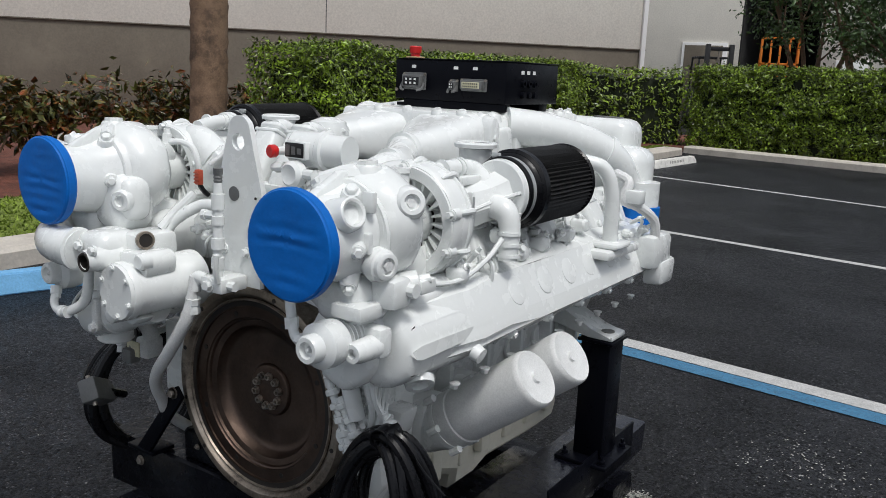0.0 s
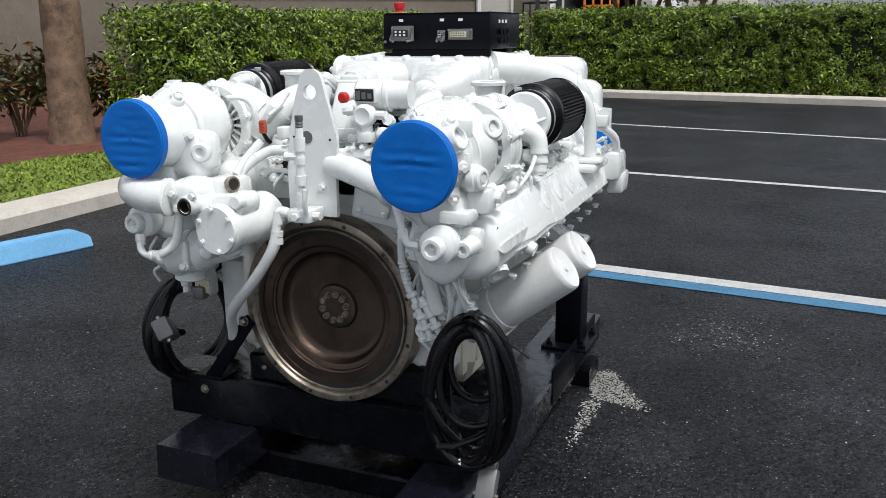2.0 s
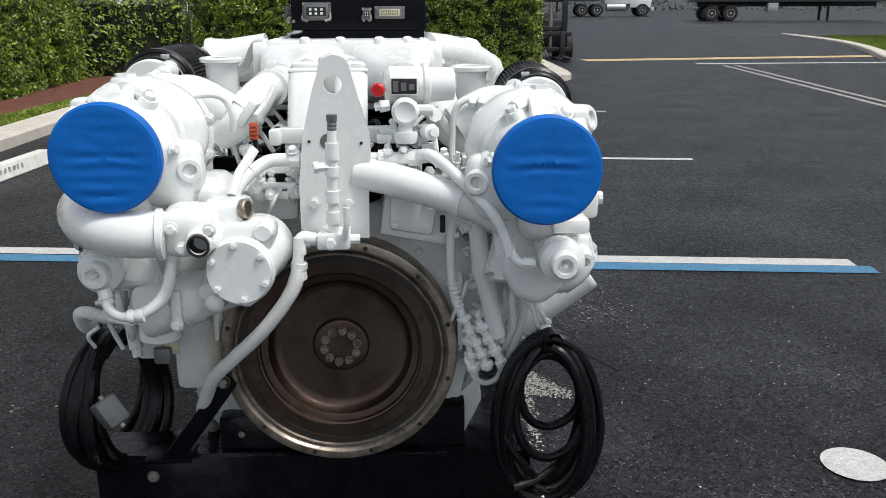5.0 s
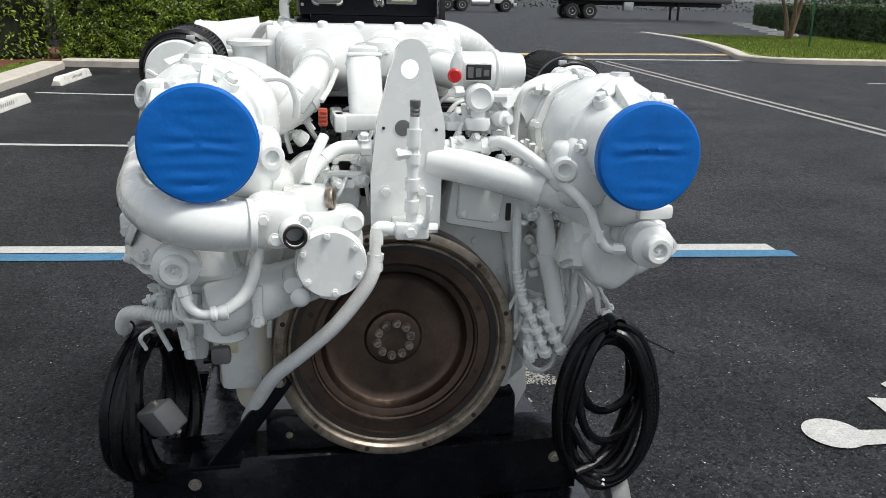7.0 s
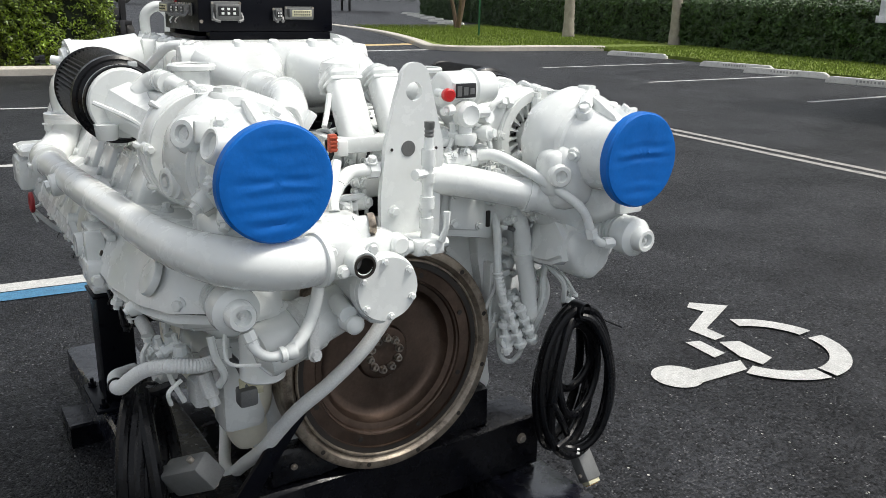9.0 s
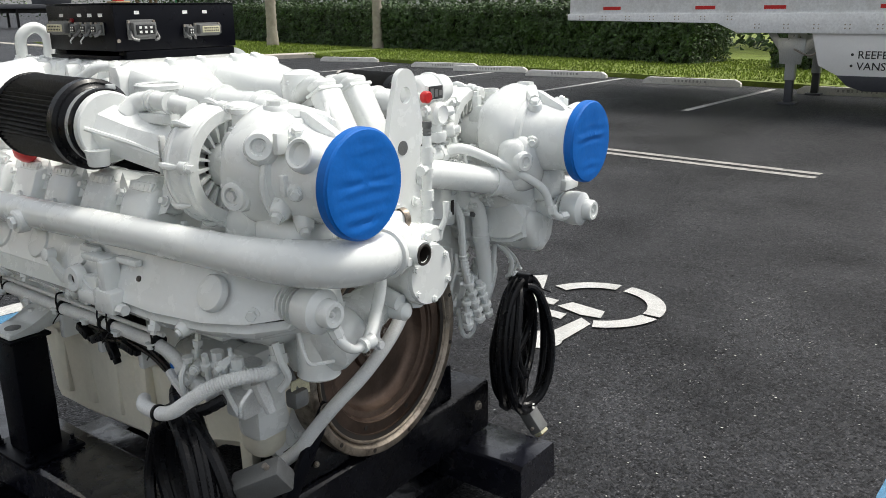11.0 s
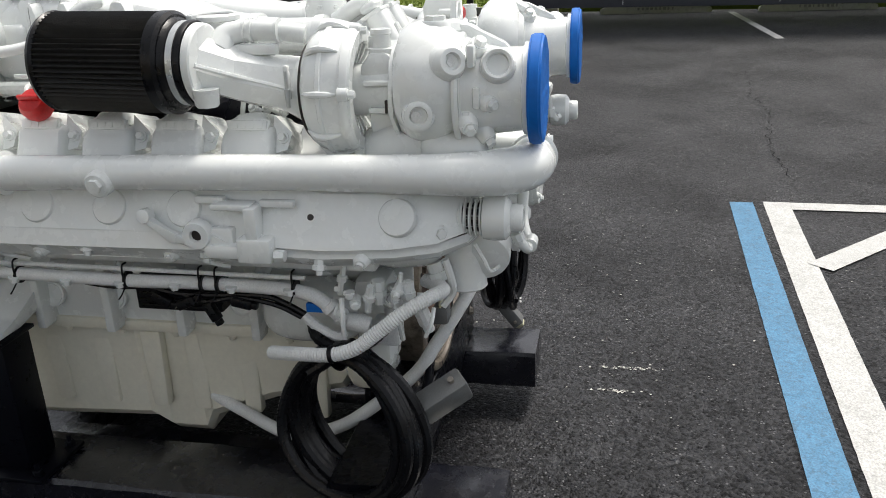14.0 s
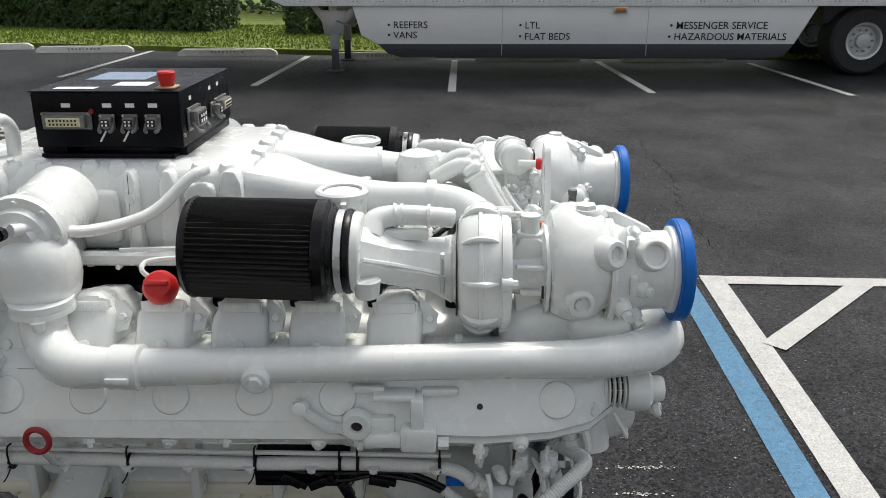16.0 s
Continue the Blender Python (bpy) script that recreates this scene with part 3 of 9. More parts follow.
# ---- hedges, bushes, trees ----
def leaves(name, place, count, seed, size, mat, parent=None, squash=1.0, label="", upright=0.35):
    """Many folded leaves; place(rng, n) gives points and outward directions."""
    rng = np.random.default_rng(seed)
    p, nrm = place(rng, count)
    d = nrm + rng.normal(0, 0.7, (count, 3))
    d[:, 2] += upright
    d /= np.linalg.norm(d, axis=1)[:, None]
    t = np.cross(d, rng.normal(0, 1, (count, 3)))
    t /= np.linalg.norm(t, axis=1)[:, None]
    b = np.cross(d, t)
    s = (size * rng.uniform(0.6, 1.3, count))[:, None]
    v = np.stack([p - t * s, p + b * s * 0.42 * squash - d * s * 0.12, p + t * s, p - b * s * 0.42 * squash - d * s * 0.12], 1)
    f = np.arange(count * 4).reshape(-1, 4)
    f = np.concatenate([f[:, [0, 1, 2]], f[:, [0, 2, 3]]])
    me = bpy.data.meshes.new(name)
    me.from_pydata(v.reshape(-1, 3).tolist(), [], f.tolist())
    me.materials.append(mat)
    ob = new(name, me)
    if parent is not None:
        ob.parent = parent
        ob.matrix_parent_inverse = Matrix.Translation(-parent.location)
    if label:
        ob["label"] = label
    return ob


def hedge(name, a, b, depth, top, count, seed, label, size=0.050, mat=None, side=1, bottom=0.12):
    """A clipped hedge from a to b (its front face); depth reaches to the given side."""
    a, b = Vector((*a, 0)), Vector((*b, 0))
    d = b - a
    L = d.length
    d.normalize()
    s = Vector((-d.y, d.x, 0)) * side
    mid = (a + b) / 2 + s * depth / 2
    r = root(name, mid.x, mid.y, 0, label, "hedge")
    bm = bmesh.new()
    nseg = max(4, int(L / 0.35))
    secs = []
    for i in range(nseg + 1):
        q = a + d * (L * (0.03 + 0.94 * i / nseg))
        k = [noise.noise(Vector((q.x * 1.7, q.y * 1.7, j * 3.1 + seed))) * 0.10 for j in range(4)]
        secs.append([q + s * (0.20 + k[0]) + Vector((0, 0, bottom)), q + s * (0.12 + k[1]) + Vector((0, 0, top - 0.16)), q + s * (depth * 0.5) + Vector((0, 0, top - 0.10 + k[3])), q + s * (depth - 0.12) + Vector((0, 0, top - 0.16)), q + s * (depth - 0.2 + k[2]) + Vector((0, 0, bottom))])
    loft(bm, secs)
    # solid dark core paints the shade seen through gaps in the leaves
    part("shade_core", bm, HEDGECORE, r, "solid near-black core standing in for shade between the leaves")

    def place(rng, n):
        which = rng.uniform(0, 1, n)
        u = rng.uniform(0, 1, n) * L
        z = bottom * 0.6 + (top - bottom * 0.6) * rng.uniform(0, 1, n) ** 0.9
        w = rng.normal(0.02, 0.055, n)
        front = which < 0.60
        topf = (which >= 0.60) & (which < 0.84)
        endf = (which >= 0.84) & (which < 0.94)
        nrm = np.zeros((n, 3))
        off = np.where(front, w, 0.0)
        off = np.where(topf, rng.uniform(0, depth, n), off)
        off = np.where(endf, rng.uniform(0, depth, n), off)
        off = np.where(which >= 0.94, depth - w, off)
        zz = np.where(topf, top + rng.normal(0, 0.045, n), z)
        gap = np.array([noise.noise(Vector((float(q) * 4.5, float(h) * 5.5, seed + 7.0))) for q, h in zip(u, zz)])
        off = np.where(front, off + np.clip(-gap - 0.02, 0, 1) * 0.38, off)
        bul = np.array([noise.noise(Vector((float(q) * 1.3, float(h) * 1.6, seed))) for q, h in zip(u, zz)])
        off = off + np.where(front, bul * 0.16, 0)
        zz = zz + np.where(topf, bul * 0.10, 0)
        near = rng.uniform(0, 1, n) < 0.5
        uu = np.where(endf, np.where(near, 0.0, L) + rng.normal(0, 0.05, n), u)
        pts = np.stack([a.x + d.x * uu + s.x * off, a.y + d.y * uu + s.y * off, zz], 1)
        nrm[front] = np.array((-s.x, -s.y, 0.25))
        nrm[topf] = np.array((0, 0, 1.0))
        nrm[endf] = np.where(near[endf][:, None], np.array((-d.x, -d.y, 0.2)), np.array((d.x, d.y, 0.2)))
        nrm[which >= 0.94] = np.array((s.x, s.y, 0.2))
        return pts, nrm

    leaves("foliage", place, count, seed, size, mat or LEAF, r, label="dense small glossy leaves")
    return r


hedge("hedge", (-5.65, 6.15), (-6.0, 14.6), 1.0, 1.62, 66000, 11, "clipped green hedge with glossy leaves beside a wall", size=0.033, side=1)
hedge("hedge", (-4.3, 16.2), (2.75, 15.35), 1.5, 1.70, 70000, 12, "clipped green hedge in a mulch bed behind the kerb", size=0.035, side=1)
hedge("hedge", (-7.2, 14.2), (-4.4, 16.4), 1.2, 1.62, 4200, 13, "thin corner of a clipped hedge showing brown twigs", side=1)
hedge("far_hedge", (18.0, 6.0), (21.4, 18.6), 1.6, 1.42, 60000, 14, "dark clipped hedge behind the far lawn", size=0.05, mat=LEAFDARK, side=-1)
hedge("far_hedge", (21.4, 18.6), (29.5, 48.0), 1.6, 1.55, 60000, 15, "dark clipped hedge running into the distance", size=0.06, mat=LEAFDARK, side=-1)
hedge("far_hedge", (16.2, -12.0), (17.5, 4.0), 1.6, 1.42, 50000, 16, "dark clipped hedge behind the parked trailer", size=0.05, mat=LEAFDARK, side=-1)


def bush(name, x, y, r, h, count, seed, label, mat, size=0.07):
    """A loose shrub of stems and pointed leaves."""
    ob = root(name, x, y, 0.08, label, "shrub", "shrubs")
    rng = random.Random(seed)
    bm = bmesh.new()
    tips = []
    for i in range(14):
        a, q = rng.uniform(0, 6.28), rng.uniform(0.2, 1.0)
        tip = Vector((x + r * q * math.cos(a), y + r * q * math.sin(a), 0.1 + h * rng.uniform(0.55, 1.0)))
        mid = Vector((x, y, 0.08)).lerp(tip, 0.5) + Vector((rng.uniform(-0.06, 0.06), rng.uniform(-0.06, 0.06), 0.04))
        tube(bm, [(x + rng.uniform(-0.05, 0.05), y + rng.uniform(-0.05, 0.05), 0.05), mid, tip], [0.014, 0.010, 0.005], n=5, k=3)
        tips.append((mid, tip))
    part("stem", bm, TWIG, ob)

    def place(g, n):
        k = g.integers(0, len(tips), n)
        f = g.uniform(0.1, 1.1, n)
        pts = np.array([tuple(tips[i][0].lerp(tips[i][1], float(w))) for i, w in zip(k, f)]) + g.normal(0, 0.075, (n, 3))
        return pts, pts - np.array((x, y, 0.1 + h * 0.3))

    leaves("foliage", place, count, seed, size, mat, ob, label="long pointed leaves in red, yellow and dark green")
    return ob


for i, (x, y, r, h) in enumerate(((-7.7, 3.3, 0.55, 1.0), (-8.0, 4.1, 0.55, 0.95), (-8.0, 5.15, 0.5, 1.1), (-8.15, 6.0, 0.55, 1.05), (-8.4, 2.3, 0.6, 1.1), (-7.4, 6.9, 0.5, 1.0))):
    bush("croton_bush", x, y, r, h, 900, 40 + i, "loose croton shrub with red and dark green leaves in mulch", CROTON)


def frond_crown(ob, x, y, z, seed, count=16, length=2.6):
    rng = random.Random(seed)
    for i in range(count):
        a = 6.283 * i / count + rng.uniform(-0.15, 0.15)
        up = rng.uniform(-0.2, 0.9)
        bm = bmesh.new()
        pts = [Vector((x + math.cos(a) * length * u * 0.9, y + math.sin(a) * length * u * 0.9, z + up * length * u * 0.6 - 1.5 * u * u)) for u in (0, 0.25, 0.5, 0.75, 1.0)]
        tube(bm, pts, [0.03, 0.02, 0.015, 0.01, 0.005], n=5, k=4)
        path = smooth_path(pts, 6)
        for j, p in enumerate(path[4:], 4):
            ln = 0.55 * math.sin(math.pi * min(1, (j + 2) / len(path))) + 0.12
            for sgn in (-1, 1):
                side = Vector((-math.sin(a), math.cos(a), -0.45)) * sgn
                tip = p + side * ln + Vector((math.cos(a), math.sin(a), -0.3)) * ln * 0.5
                w = Vector((math.cos(a), math.sin(a), 0)) * 0.022
                bm.faces.new([bm.verts.new(p - w), bm.verts.new(p + w), bm.verts.new(tip)])
        part("frond", bm, LEAF, ob, smooth=0)


def palm(name, x, y, r0, r1, h, seed, mat, label, crown=True):
    ob = root(name, x, y, 0, label, "palm tree")
    bm = bmesh.new()
    rng = random.Random(seed)
    prof = []
    n = int(h / 0.11)
    for i in range(n + 1):
        u = i / n
        r = r0 + (r1 - r0) * min(1, u * 1.6) + 0.05 * r0 * (1 if i % 2 else -1) * rng.uniform(0.3, 1)
        prof.append((h * u, r * (1.25 - 0.25 * min(1, u * 12))))
    lathe(bm, (x, y, 0), (0.01, 0.015, 1), prof, 22)
    for v in bm.verts:
        v.co += Vector((noise.noise(v.co * 9), noise.noise(v.co * 9 + Vector((7, 1, 3))), 0)) * 0.02
    part("trunk", bm, mat, ob, "rough fibrous bark")
    if crown:
        frond_crown(ob, x, y, h, seed)
    return ob


palm("palm_tree", -7.05, 5.80, 0.235, 0.215, 7.5, 5, BARK, "palm tree with a thick rough brown trunk beside the hedge")
palm("palm_tree", 21.2, 23.6, 0.20, 0.17, 8.0, 6, PALEBARK, "palm tree with a smooth pale grey trunk on the lawn")
palm("palm_tree", 21.2, 18.3, 0.17, 0.14, 8.0, 7, PALEBARK, "slim palm tree with a pale lichened trunk before the hedge")


def tree(name, x, y, z0, h, spread, trunks, count, seed, label, low=0.45, mat=None):
    """A tree with several leaning limbs and a loose crown."""
    ob = root(name, x, y, z0, label, "tree")
    rng = random.Random(seed)
    bm = bmesh.new()
    tips = []
    for i in range(trunks):
        a = 6.283 * i / trunks + rng.uniform(-0.4, 0.4)
        f = Vector((x + 0.06 * math.cos(a), y + 0.06 * math.sin(a), z0))
        m = f + Vector((math.cos(a) * spread * 0.25, math.sin(a) * spread * 0.25, h * low))
        t = m + Vector((math.cos(a) * spread * 0.35, math.sin(a) * spread * 0.35, h * (0.85 - low)))
        tube(bm, [f, f.lerp(m, 0.5) + Vector((rng.uniform(-0.1, 0.1), rng.uniform(-0.1, 0.1), 0)), m, t], [0.10, 0.085, 0.06, 0.02], n=8, k=5)
        for j in range(5):
            q = m.lerp(t, rng.uniform(0, 0.9))
            e = q + Vector((rng.uniform(-1, 1) * spread * 0.5, rng.uniform(-1, 1) * spread * 0.5, rng.uniform(0.0, 0.3) * h))
            tube(bm, [q, q.lerp(e, 0.5) + Vector((0, 0, 0.1)), e], [0.03, 0.02, 0.008], n=5, k=3)
            tips += [e, q.lerp(e, 0.6), t]
    part("branching_trunk", bm, TWIG, ob, "dark leaning limbs")

    def place(g, n):
        k = g.integers(0, len(tips), n)
        base = np.array([tuple(tips[i]) for i in k])
        pts = base + g.normal(0, 1, (n, 3)) * np.array((0.42, 0.42, 0.25)) * spread * 0.35
        return pts, pts - base

    leaves("crown", place, count, seed, 0.07, mat or LEAFDARK, ob, label="loose crown of small dark leaves")
    return ob


tree("tree", -1.6, 21.0, 0, 4.6, 2.2, 5, 9000, 21, "dark multi-stemmed tree behind the hedge", low=0.4)
tree("tree", -3.2, 22.5, 0, 4.8, 2.2, 4, 8000, 22, "dark multi-stemmed tree behind the hedge", low=0.42)
tree("tree", 21.6, 31.8, 0.07, 5.5, 2.4, 3, 8000, 23, "small tree with a forked trunk on the grass island", low=0.4)


def woods(name, a, b, depth, low, top, count, seed, label):
    """A far strip of undergrowth and tree crowns."""
    a, b = np.array(a), np.array(b)

    def place(g, n):
        u = g.uniform(0, 1, n)[:, None]
        p = a + (b - a) * u
        d = (b - a) / np.linalg.norm(b - a)
        s = np.array((d[1], -d[0]))
        off = g.uniform(0, depth, n)
        z = low + (top - low) * g.uniform(0, 1, n)
        clump = np.array([noise.noise(Vector((float(q) * 40, float(h) * 0.8, seed))) for q, h in zip(u[:, 0], z)])
        off = off + clump * 1.2
        pts = np.stack([p[:, 0] + s[0] * off, p[:, 1] + s[1] * off, z], 1)
        return pts, np.tile(np.array((-s[0], -s[1], 0.5)), (n, 1))

    ob = leaves(name, place, count, seed, 0.16, LEAFDARK)
    tagged(ob, label, "woods", kind="stuff")


woods("far_woods", (20.5, -16), (32.5, 50), 5.0, 0.0, 7.0, 60000, 31, "dark mixed woods and undergrowth behind the far hedge")
woods("far_woods", (30, 105), (150, 95), 5.0, 0.5, 10.0, 20000, 32, "dark line of trees on the far side of the lot")
woods("far_woods", (-60, 100), (30, 105), 5.0, 0.5, 10.0, 16000, 33, "dark line of trees on the far side of the lot")

# ---- buildings ----
def building():
    A, B = Vector((-24.0, 2.2, 0)), Vector((-7.2, 20.9, 0))
    d = (B - A).normalized()
    ob = root("warehouse", (A.x + B.x) / 2, (A.y + B.y) / 2, 0, "stucco warehouse wall with a light upper part and a taupe base", "building")
    turn = pose(A.x, A.y, 0, 0, 0, math.degrees(math.atan2(d.y, d.x)))
    L = (B - A).length
    bm = bmesh.new()
    box(bm, 0, L, 0, 8.0, 2.22, 7.5, 0.01, turn)
    part("wall", bm, STUCCO, ob, "light off-white stucco")
    bm = bmesh.new()
    box(bm, 0.02, L - 0.02, 0.03, 7.9, 0.0, 2.20, 0.01, turn)
    part("base_wall", bm, TAUPE, ob, "taupe stucco base")
    bm = bmesh.new()
    box(bm, -0.01, L + 0.01, -0.012, 7.9, 2.195, 2.225, 0.004, turn)
    part("reveal_band", bm, TAUPE, ob)
    for s in (8.6, 17.2):
        bm = bmesh.new()
        box(bm, L - s, L - s + 0.02, -0.004, 0.05, 2.23, 7.4, 0, turn)
        part("joint", bm, DARKBAND, ob, smooth=0)
    bm = bmesh.new()
    box(bm, L - 0.18, L - 0.06, -0.10, 0.0, 0.05, 7.4, 0.01, turn)
    part("downpipe", bm, SKIRT, ob)


building()


def second_building():
    ob = root("loading_building", -4, 32, 0, "light stucco building with a dark open loading bay", "building")
    bm = bmesh.new()
    box(bm, -16.0, -7.25, 30.0, 38, 0, 7.0, 0.01)
    part("wall", bm, STUCCO, ob)
    bm = bmesh.new()
    box(bm, -4.6, -0.8, 30.0, 38, 0, 7.0, 0.01)
    part("wall", bm, STUCCO, ob)
    bm = bmesh.new()
    box(bm, -7.25, -4.6, 30.0, 38, 5.0, 7.0, 0.01)
    part("lintel", bm, STUCCO, ob)
    # bay walls are coloured near black in place of unlit depth
    bm = bmesh.new()
    box(bm, -7.25, -4.6, 35.0, 35.2, 0, 5.0)
    box(bm, -7.25, -7.20, 30.05, 35.0, 0, 5.0)
    box(bm, -4.65, -4.6, 30.05, 35.0, 0, 5.0)
    part("bay_interior", bm, DARKROOM, ob, "black unlit loading bay", smooth=0)
    bm = bmesh.new()
    box(bm, -9.2, -7.8, 29.90, 30.0, 0, 2.75, 0.01)
    part("panel", bm, TAUPE, ob, "taupe door panel")
    bm = bmesh.new()
    box(bm, -9.3, -7.65, 29.92, 29.99, 0, 2.85, 0.01)
    part("door_frame", bm, SKIRT, ob)
    bm = bmesh.new()
    box(bm, -4.0, -3.0, 29.93, 30.0, 0, 2.35, 0.01)
    part("door", bm, SKIRT, ob, "pale grey door")


second_building()


def orange_rack():
    ob = root("orange_rack", -5.7, 29.2, 0, "orange painted steel cage frame standing in the loading bay", "rack")
    bm = bmesh.new()
    for x in (-6.25, -5.95, -5.65, -5.35, -5.05):
        box(bm, x, x + 0.06, 29.0, 29.06, 0, 3.0, 0.004)
    for z in (0.1, 1.2, 2.1, 2.95):
        box(bm, -6.25, -4.99, 29.0, 29.06, z, z + 0.07, 0.004)
    part("front_frame", bm, ORANGE, ob)
    bm = bmesh.new()
    for x in (-6.25, -5.05):
        tube(bm, [(x, 29.06, 3.0), (x - 0.25, 29.8, 0)], 0.03, n=6)
    part("brace", bm, ORANGE, ob)


orange_rack()


def forklift(name, x, y, turn, label, s=1.0):
    """A black counterbalance forklift: mast, carriage, forks, guard, body, wheels."""
    ob = root(name, x, y, 0, label, "forklift")
    m = pose(x, y, 0, 0, 0, turn) @ Matrix.Scale(s, 4)

    def piece(nm, build, mat, parent=None, lb=""):
        bm = bmesh.new()
        build(bm)
        bmesh.ops.transform(bm, matrix=m, verts=bm.verts)
        return part(nm, bm, mat, parent or ob, lb)

    for sx in (-0.42, 0.30):
        piece("mast_rail", lambda bm, sx=sx: box(bm, sx, sx + 0.14, -0.10, 0.06, 0.1, 2.6, 0.01), FORKBLACK)
    for z in (0.75, 1.5, 2.4):
        piece("mast_crossbar", lambda bm, z=z: box(bm, -0.28, 0.30, -0.05, 0.03, z, z + 0.12, 0.01), FORKBLACK)
    for z in (0.22, 0.62):
        piece("carriage_bar", lambda bm, z=z: box(bm, -0.55, 0.55, -0.16, -0.11, z, z + 0.12, 0.01), FORKBLACK)
    for sx in (-0.40, 0.24):
        piece("fork", lambda bm, sx=sx: (box(bm, sx, sx + 0.13, -1.15, -0.16, 0.08, 0.12, 0.006), box(bm, sx, sx + 0.13, -0.20, -0.16, 0.08, 0.75, 0.006)), FORKBLACK)
    piece("lift_cylinder", lambda bm: lathe(bm, (0, 0.0, 0.15), (0, 0, 1), [(0, 0.05), (2.0, 0.05), (2.0, 0.03), (2.4, 0.03)], 12), STEEL)
    piece("body", lambda bm: (box(bm, -0.5, 0.5, 0.35, 2.0, 0.25, 1.05, 0.08), box(bm, -0.5, 0.5, 1.5, 2.2, 0.3, 1.25, 0.15)), FORKBLACK)
    for sx in (-0.48, 0.42):
        piece("guard_post", lambda bm, sx=sx: (tube(bm, [(sx + 0.03, 0.45, 1.0), (sx + 0.03, 0.6, 2.2)], 0.03, n=8), tube(bm, [(sx + 0.03, 1.8, 1.0), (sx + 0.03, 1.6, 2.2)], 0.03, n=8)), FORKBLACK)
    for yy in (0.55, 0.8, 1.05, 1.3, 1.55):
        piece("guard_bar", lambda bm, yy=yy: box(bm, -0.5, 0.5, yy, yy + 0.05, 2.18, 2.24, 0.01), FORKBLACK)
    for sx, yy, r in ((-0.62, 0.22, 0.34), (0.40, 0.22, 0.34), (-0.55, 1.75, 0.27), (0.35, 1.75, 0.27)):
        w = piece("wheel", lambda bm, sx=sx, yy=yy, r=r: lathe(bm, (sx, yy, r), (1, 0, 0), [(0, r * 0.6), (0.0, r * 0.92), (0.03, r), (0.19, r), (0.22, r * 0.92), (0.22, r * 0.6)], 24), TYRE)
        piece("rim", lambda bm, sx=sx, yy=yy, r=r: lathe(bm, (sx - 0.005, yy, r), (1, 0, 0), [(0, 0), (0.02, r * 0.3), (0, r * 0.55), (0.23, r * 0.55), (0.23, 0)], 18), STEEL, w)


forklift("forklift", 3.95, 21.3, 0, "black counterbalance forklift parked at the end of the hedge")
forklift("forklift", -6.6, 25.5, 30, "dark forklift with a roll cage behind the hedge")


# ---- trucks ----
def wheel(ob, x, y, r, w, axis_x, z0=0.0, group=""):
    bm = bmesh.new()
    lathe(bm, (x, y, r + z0), axis_x, [(0, r * 0.55), (0.0, r * 0.9), (0.04, r * 0.985), (0.10, r), (w - 0.1, r), (w - 0.04, r * 0.985), (w, r * 0.9), (w, r * 0.55)], 36, closed=False)
    t = part("tyre", bm, TYRE, ob, "black truck tyre")
    bm = bmesh.new()
    lathe(bm, (x, y, r + z0), axis_x, [(0.02, r * 0.56), (0.0, r * 0.54), (0.01, r * 0.48), (0.10, r * 0.42), (0.10, r * 0.22), (0.03, r * 0.20), (0.02, 0)], 30, closed=False)
    rim = part("rim", bm, ALU, t, "polished aluminium rim")
    for p in ring_points(Vector((x, y, r + z0)) + Vector(axis_x).normalized() * 0.095, axis_x, r * 0.32, 10):
        bm = bmesh.new()
        bolt(bm, p, -Vector(axis_x), 0.018, 0.03, False)
        part("wheel_nut", bm, STEEL, t)


def text(name, body, x, y, z, size, mat, parent, rot):
    cu = bpy.data.curves.new(name, "FONT")
    cu.body, cu.size, cu.extrude, cu.resolution_u = body, size, 0.0015, 3
    cu.offset = size * 0.004
    cu.materials.append(mat)
    ob = new(name, cu)
    ob.parent = parent
    ob.matrix_parent_inverse = Matrix.Translation(-parent.location)
    ob.matrix_basis = Matrix.Translation((x, y, z)) @ rot
    return ob


